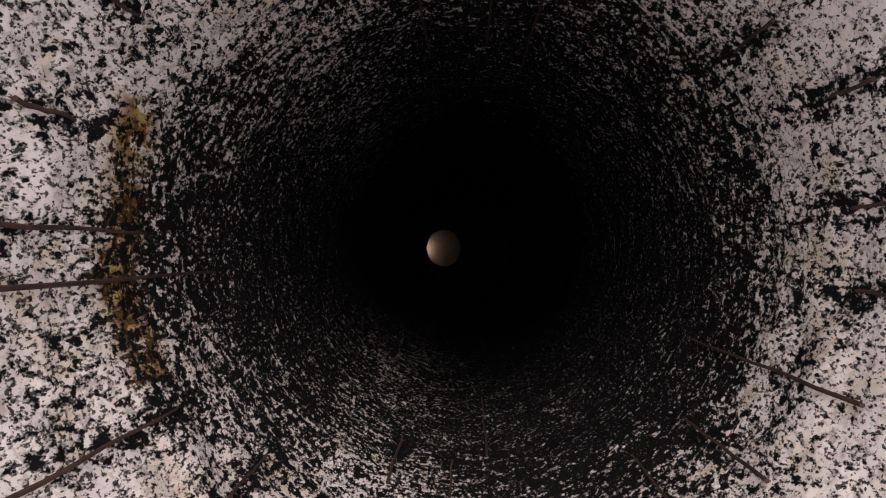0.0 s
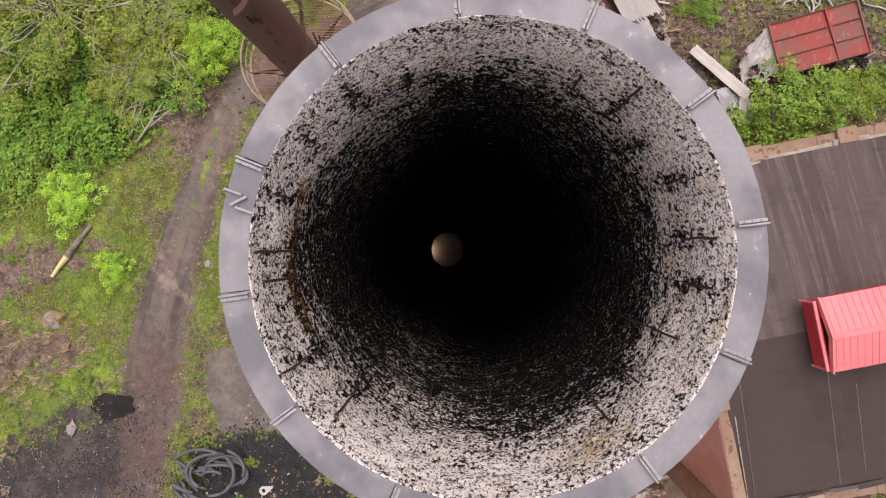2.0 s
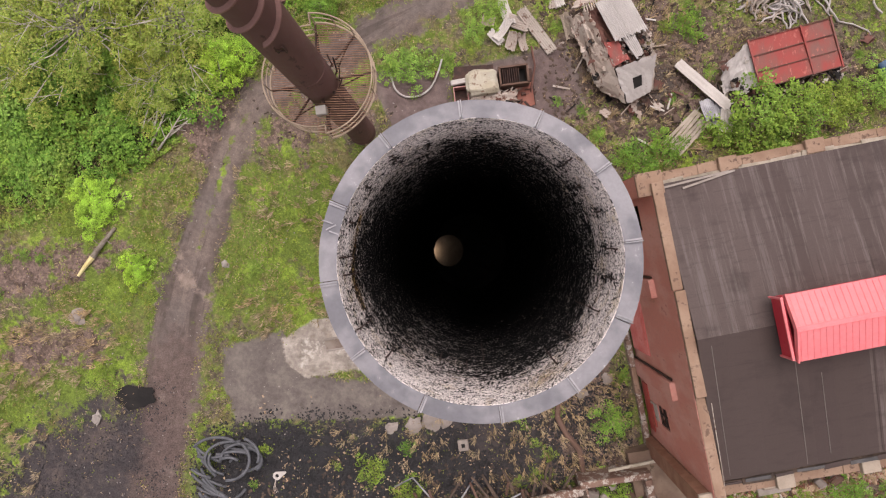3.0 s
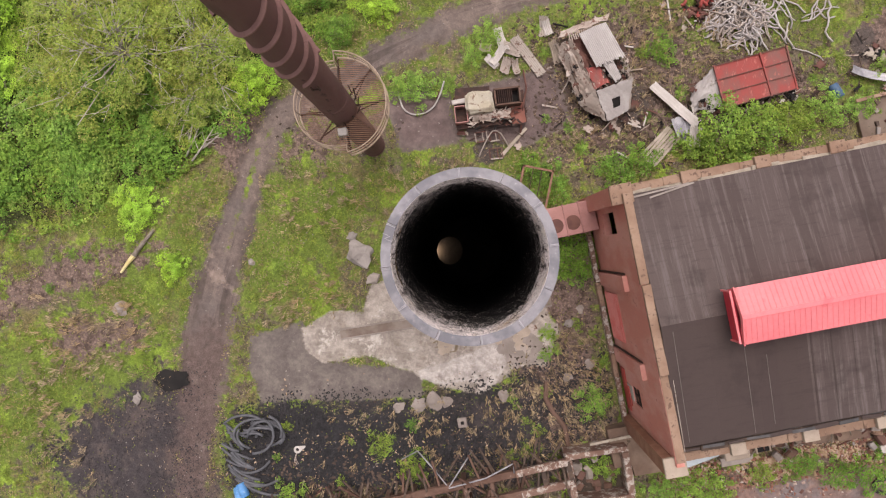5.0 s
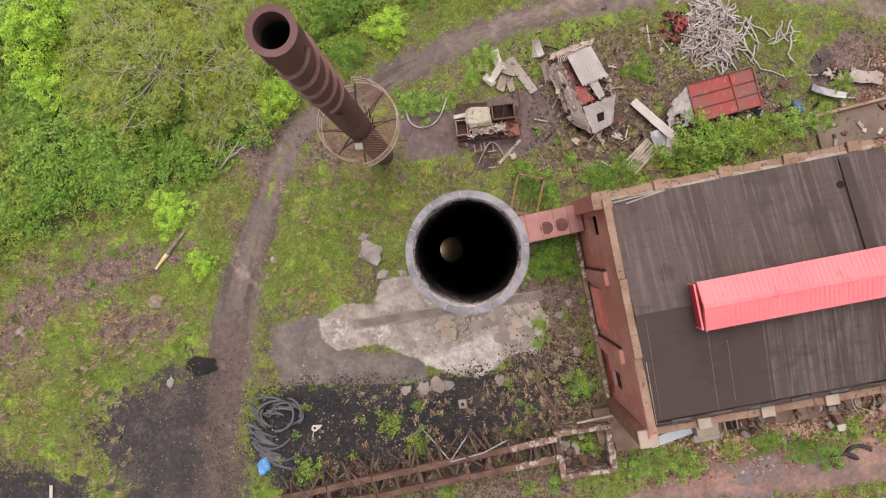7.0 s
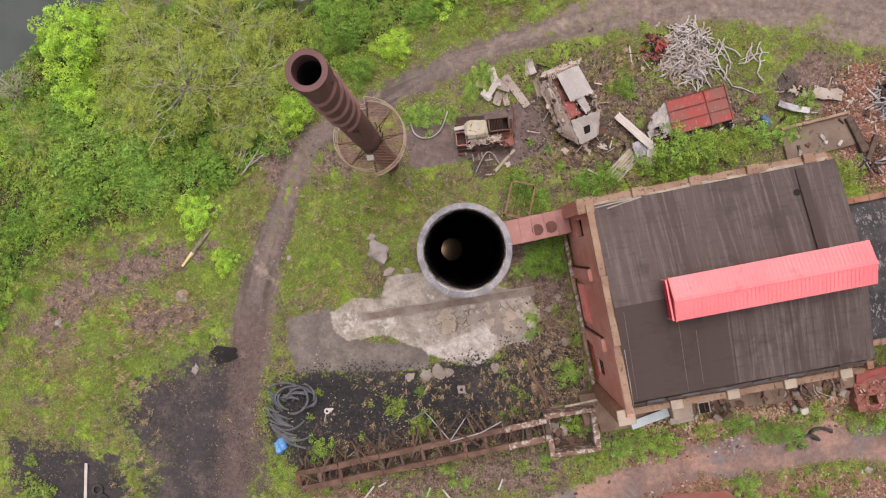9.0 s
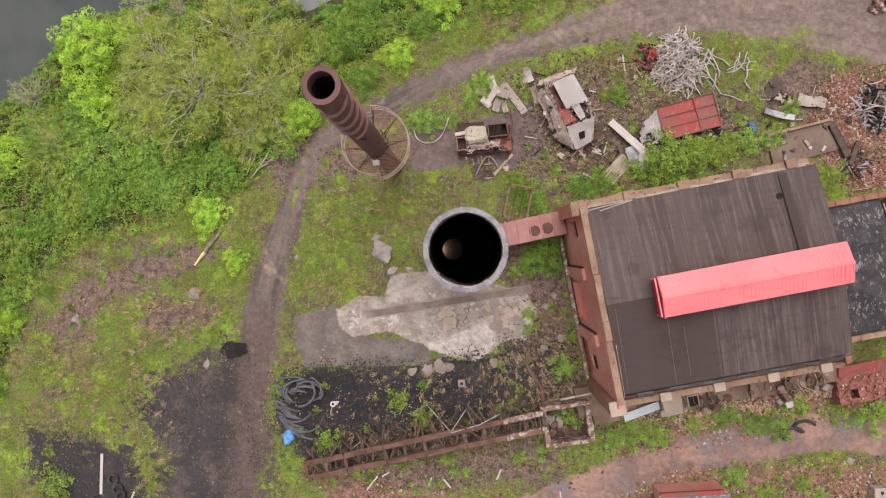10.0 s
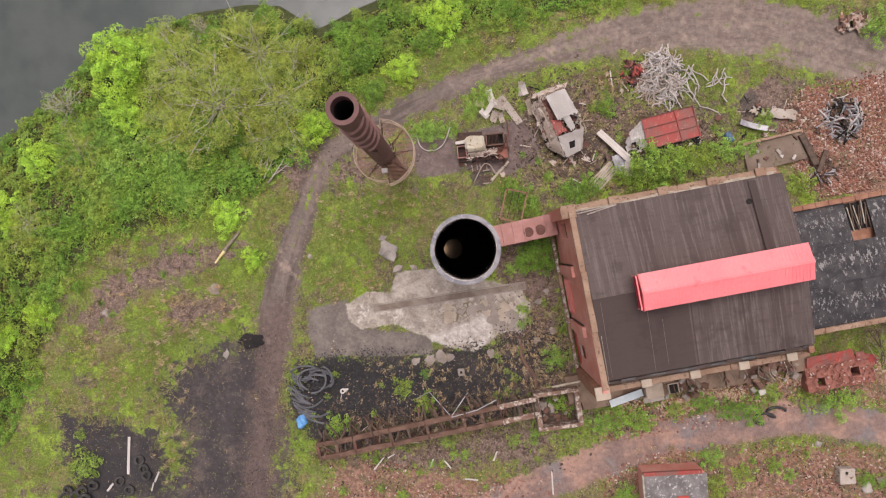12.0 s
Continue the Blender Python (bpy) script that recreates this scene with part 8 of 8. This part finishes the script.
def build_barrel(x, y, tip, label, plastic=BLUE):
    t = thing("plastic_barrel", label, "barrel", pose(x, y, gz(x, y) + 0.32, tip, 0, 25))
    part("drum", lathe(bmesh.new(), [(0.0, -0.45), (0.27, -0.45), (0.3, -0.4), (0.3, -0.15), (0.315, -0.13), (0.3, -0.11), (0.3, 0.11), (0.315, 0.13), (0.3, 0.15), (0.3, 0.4), (0.27, 0.45), (0.0, 0.45)], 28), plastic, t, "", True)
    part("bung", lathe(bmesh.new(), [(0.0, 0.48), (0.05, 0.48), (0.05, 0.44)], 12), PIPE_WHITE, t)


build_barrel(-14.6, -15.35, 60, "blue plastic barrel tipped on its side")
build_barrel(-14.3, -15.0, 85, "blue plastic barrel half under the hoses")
build_barrel(22.8, 9.7, 80, "dull blue barrel beside the foundation", BLUE_DULL)


def build_pump():
    t = thing("discarded_fitting", "white metal fitting with a round flange on coal", "fitting", pose(-10.85, -12.5, gz(-10.85, -12.5) + 0.15, 0, 0, 20) @ Matrix.Scale(0.65, 4))
    part("flange", lathe(bmesh.new(), [(0.16, -0.04), (0.36, -0.04), (0.36, 0.04), (0.16, 0.04), (0.16, -0.04)], 24), WHITE_PAINT, t)
    part("spout", poly_prism(bmesh.new(), [(0.2, -0.28), (0.85, -0.02), (0.85, 0.1), (0.2, 0.3)], -0.04, 0.06), WHITE_PAINT, t)
    for k in range(3):
        part("strap", tube(bmesh.new(), [(-0.2, -0.25, 0), (-0.45 - 0.08 * k, -0.8, 0.05), (-0.4 - 0.16 * k, -1.35, 0.0)], 0.035, 5), DIRTY_WHITE, t)


build_pump()


def build_foundation():
    t = thing("foundation_slab", "broken concrete floor of a vanished shed", "foundation", pose(26.7, 8.5, 0, 0, 0, 14))
    part("floor_slab", rough_up(block((0, 0, 0.1), (5.2, 2.6, 0.35), bevel=0.03), 0.03, 1), BROWN_SLAB, t)
    part("edge_beam", block((0, 1.2, 0.42), (5.2, 0.2, 0.25)), COPING, t)
    for k in range(12):
        part("debris", rough_up(block((rnd.uniform(-2, 2.3), rnd.uniform(-1, 1), 0.35), (rnd.uniform(0.15, 0.6), rnd.uniform(0.1, 0.4), 0.15), rz=rnd.uniform(0, 180)), 0.05, 3, k), rnd.choice([STONE, WHITE_PAINT, WOOD_DARK, RUST]), t)


build_foundation()
t = thing("brick_pile", "dumped pile of broken bricks and slabs by the track", "rubble pile", pose(33.4, 19.6, gz(33.4, 19.6)))
for k in range(60):
    a, q = rnd.uniform(0, 6.28), math.sqrt(rnd.random())
    bm = block((1.5 * q * math.cos(a), 1.0 * q * math.sin(a), 0.1 + 0.45 * (1 - q)), (rnd.uniform(0.2, 0.6), rnd.uniform(0.15, 0.35), rnd.uniform(0.08, 0.2)), rz=rnd.uniform(0, 180), rx=rnd.uniform(-30, 30), ry=rnd.uniform(-30, 30))
    part("brick_chunk", rough_up(bm, 0.03, 4, k), rnd.choice([BRICK_RUBBLE, RUNWAY_STAIN, DIRTY_WHITE, BRICK_RUBBLE, ORANGE_BRICK]), t)
single("sleeper", block((0, 0, 0), (0.55, 2.9, 0.3), bevel=0.03), WOOD_DARK, "black tarred timber sleeper on the slab", "timber", m=pose(29.5, 8.6, 0.42, 0, 0, 26))
single("sleeper", block((0, 0, 0), (0.4, 2.0, 0.25), bevel=0.03), WOOD_DARK, "brown timber beside the tarred sleeper", "timber", m=pose(30.7, 7.6, 0.3, 0, 0, -20))
single("concrete_cover", rough_up(block((0, 0, 0.35), (1.3, 1.35, 0.8), bevel=0.05), 0.02, 2), DIRTY_WHITE, "pale square concrete chamber with a small hole", "chamber", m=pose(32.6, -19.4, 0, 0, 0, 3))
# thin black plate on the lid, in place of a shaded hole
single("chamber_hole", block((0, 0, 0), (0.22, 0.22, 0.03)), BLACK, "dark hole in the chamber lid", "hole", m=pose(32.5, -19.1, 0.77))
single("broken_slab", rough_up(ragged_panel(2.1, 0.8, 31, 0.2), 0.05, 2), DIRTY_WHITE, "broken white slab on muddy ground", "slab", m=pose(27.4, 11.7, 0.2, 4, -3, -6))
single("curved_sheet", sheet_mesh(0.5, 2.4, 0.25, 0.7, 61), PIPE_GREY, "bent grey sheet among bushes", "sheet", m=pose(24.8, 10.7, 0.4, 0, 10, 75))
single("white_crate", rough_up(block((0, 0, 0.2), (0.6, 0.5, 0.4), bevel=0.03), 0.03, 3), WHITE_PAINT, "dented white box thrown on rubble", "box", m=pose(25.6, -12.3, gz(25.6, -12.3), 8, 0, 15))
for x, y, s in ((25.9, -14.7, 1.0), (26.9, -14.1, 0.9)):
    bm = tube(bmesh.new(), [(s * math.cos(a) * 0.9, s * math.sin(a) * 0.5, 0.1 + 0.1 * math.sin(a)) for a in np.linspace(0.3, 4.6, 16)], 0.13, 8)
    single("rubber_belt", bm, RUBBER, "curled black rubber belt beside the track", "belt", "rubber belts", m=pose(x, y, gz(x, y) + 0.05), smooth=True)
for k, (x, y, rz, l) in enumerate(((-7.7, -19.0, -38, 1.4), (-6.6, -18.3, -60, 0.7), (-1.6, -19.0, 40, 0.9), (0.5, -20.3, 86, 1.2), (2.6, -18.2, -20, 0.9), (7.6, -20.5, 4, 2.0), (-3.0, -18.9, -20, 0.8))):
    single("loose_batten", block((0, 0, 0), (0.12, l, 0.07)), WHITE_PAINT, "short pale batten on brick rubble", "batten", "loose battens", m=pose(x, y, gz(x, y) + 0.12, 0, 4, rz))
bm = bmesh.new()
bmesh.ops.create_circle(bm, cap_ends=True, segments=22, radius=1.0, matrix=pose(0, 0, 0.13))
for v in bm.verts:
    v.co *= 1 + 0.35 * noise.noise(v.co * 2.3 + Vector((9, 1, 0))) * (1 if v.co.length > 0.5 else 0)
    v.co.x *= 1.15
    v.co.y *= 0.72
single("tar_pool", bm, BLACK, "black oily puddle beside the track", "puddle", kind="structure", m=pose(-19.2, -8.2, gz(-19.2, -8.2)))


# ---- loose stuff, by area ----
def chips(name, count, area, size, material, label, category, tall=0.6, box_=(-42, 38, -25, 20)):
    """Angular lumps, joined: five-sided wedges with a ridge."""
    x, y = scatter(count, *box_, lambda a, b: area(a, b))
    n = len(x)
    z = land_height(x, y)
    s = RS.uniform(0.4, 1.0, n) ** 2 * size + size * 0.25
    yaw = RS.uniform(0, 2 * np.pi, n)
    base = np.array([(-1, -0.6, -0.3), (1, -0.6, -0.3), (1, 0.6, -0.3), (-1, 0.6, -0.3), (-0.7, -0.4, 1), (0.8, -0.35, 0.8), (0.65, 0.45, 1.0), (-0.8, 0.3, 0.75)])
    jit = RS.uniform(0.75, 1.25, (n, 8, 3))
    v = base[None] * jit * s[:, None, None] * np.array([0.5, 0.5, 0.5 * tall])
    c, q = np.cos(yaw)[:, None], np.sin(yaw)[:, None]
    vx, vy = v[:, :, 0] * c - v[:, :, 1] * q, v[:, :, 0] * q + v[:, :, 1] * c
    V = np.stack([vx + x[:, None], vy + y[:, None], v[:, :, 2] + z[:, None] + 0.02], 2)
    faces = np.array([(4, 5, 6, 7), (0, 1, 5, 4), (1, 2, 6, 5), (2, 3, 7, 6), (3, 0, 4, 7)])
    F = (faces[None] + (np.arange(n) * 8)[:, None, None]).reshape(-1, 4)
    me = bpy.data.meshes.new(name)
    me.vertices.add(n * 8)
    me.vertices.foreach_set("co", V.reshape(-1).astype(np.float32))
    me.loops.add(F.size)
    me.loops.foreach_set("vertex_index", F.ravel().astype(np.int32))
    me.polygons.add(len(F))
    me.polygons.foreach_set("loop_start", np.arange(0, F.size, 4, dtype=np.int32))
    me.polygons.foreach_set("loop_total", np.full(len(F), 4, dtype=np.int32))
    me.update(calc_edges=True)
    return single(name, me, material, label, category, kind="stuff")


chips("brick_rubble", 76000, lambda x, y: (masks(x, y)["rubble"] > 0.3) * clear_of_house(x, y) * np.clip(cloudy(x, y, 0.5) * 1.7 - 0.4, 0.12, 1), 0.20, BRICK_RUBBLE, "scattered broken red bricks", "rubble", box_=(-14, 40, -26, 16))
chips("coal", 30000, lambda x, y: inside(x, y, COAL_HEAP, 0.8) * (cloudy(x, y, 0.9) > 0.42), 0.13, COAL, "loose black coal lumps", "coal", box_=(-16, 9, -17, -6))
chips("coal_grit", 16000, lambda x, y: np.maximum(inside(x, y, COAL_YARD, 1.5), inside(x, y, COAL_POOL, 1.0)) * (cloudy(x, y, 0.7) > 0.4), 0.09, COAL, "coal grit trodden into the yard", "coal", box_=(-38, -15, -25, -7))
chips("gravel", 7000, lambda x, y: clear_of_house(x, y) * (1 - masks(x, y)["slab"]) * (inside(x, y, WOODS, 1.0) < 0.4) * (cloudy(x + 5, y, 0.8) > 0.45), 0.075, STONE, "scattered pale stones and chippings", "gravel", box_=(-40, 38, -25, 20))
chips("tan_rubble", 9000, lambda x, y: clear_of_house(x, y) * np.maximum.reduce([inside(x, y, COAL_HEAP, 2.0) * (cloudy(x, y + 9, 0.7) > 0.56), inside(x, y, HOUSE_SIDE, 1.5) * (cloudy(x, y, 0.9) > 0.45), 0.7 * inside(x, y, WRECK_DIRT, 1.5) * (cloudy(x, y, 0.9) > 0.5)]), 0.13, RUBBLE_TAN, "tan clods and broken stone", "rubble", 0.7, (-18, 24, -18, 16))
chips("charred_splinters", 34000, lambda x, y: clear_of_house(x, y) * np.maximum(inside(x, y, WRECK_DIRT, 1.5) * 0.8, np.exp(-((x + 3) / 9) ** 2 - ((y + 15.6) / 2.4) ** 2)), 0.24, WOOD_DARK, "charred splinters and dark litter", "litter", 0.3, (-16, 24, -20, 16))


def front_strip(x, y):
    lx, ly = to_house(x, y)
    return ((lx > 1) & (lx < 31) & (np.abs(ly + 17.3 + 0.5 * np.sin(lx)) < 0.8)) * np.clip(cloudy(x, y, 0.8) * 2.4 - 0.6, 0.1, 1)


chips("ledge_rubble", 60000, lambda x, y: front_strip(x, y) * 0.8, 0.20, BRICK_RUBBLE, "broken brick fallen along the ledge", "rubble", 0.7, (6, 42, -17, -6))
chips("ledge_clods", 26000, lambda x, y: front_strip(x, y) * 0.6, 0.26, RUBBLE_TAN, "tan lumps of fallen wall along the ledge", "rubble", 0.7, (6, 42, -17, -6))
chips("orange_brickbats", 26000, lambda x, y: clear_of_house(x, y) * inside(x, y, RUBBLE_B, 1.0) * np.clip(cloudy(x, y, 0.4) * 3 - 0.9, 0.08, 1), 0.22, BRICK_RUBBLE, "heaped orange brickbats", "rubble", 0.8, (26, 43, 4, 16))
chips("dark_clods", 30000, lambda x, y: clear_of_house(x, y) * np.clip(cloudy(x - 4, y + 2, 0.7) * 3 - 1.2, 0, 1) * np.clip(masks(x, y)["rubble"] + masks(x, y)["bare"], 0, 1) * (masks(x, y)["redroad"] < 0.5), 0.17, DARK_CLOD, "dark clods of soil among rubble", "soil", 0.6, (-14, 42, -26, 16))
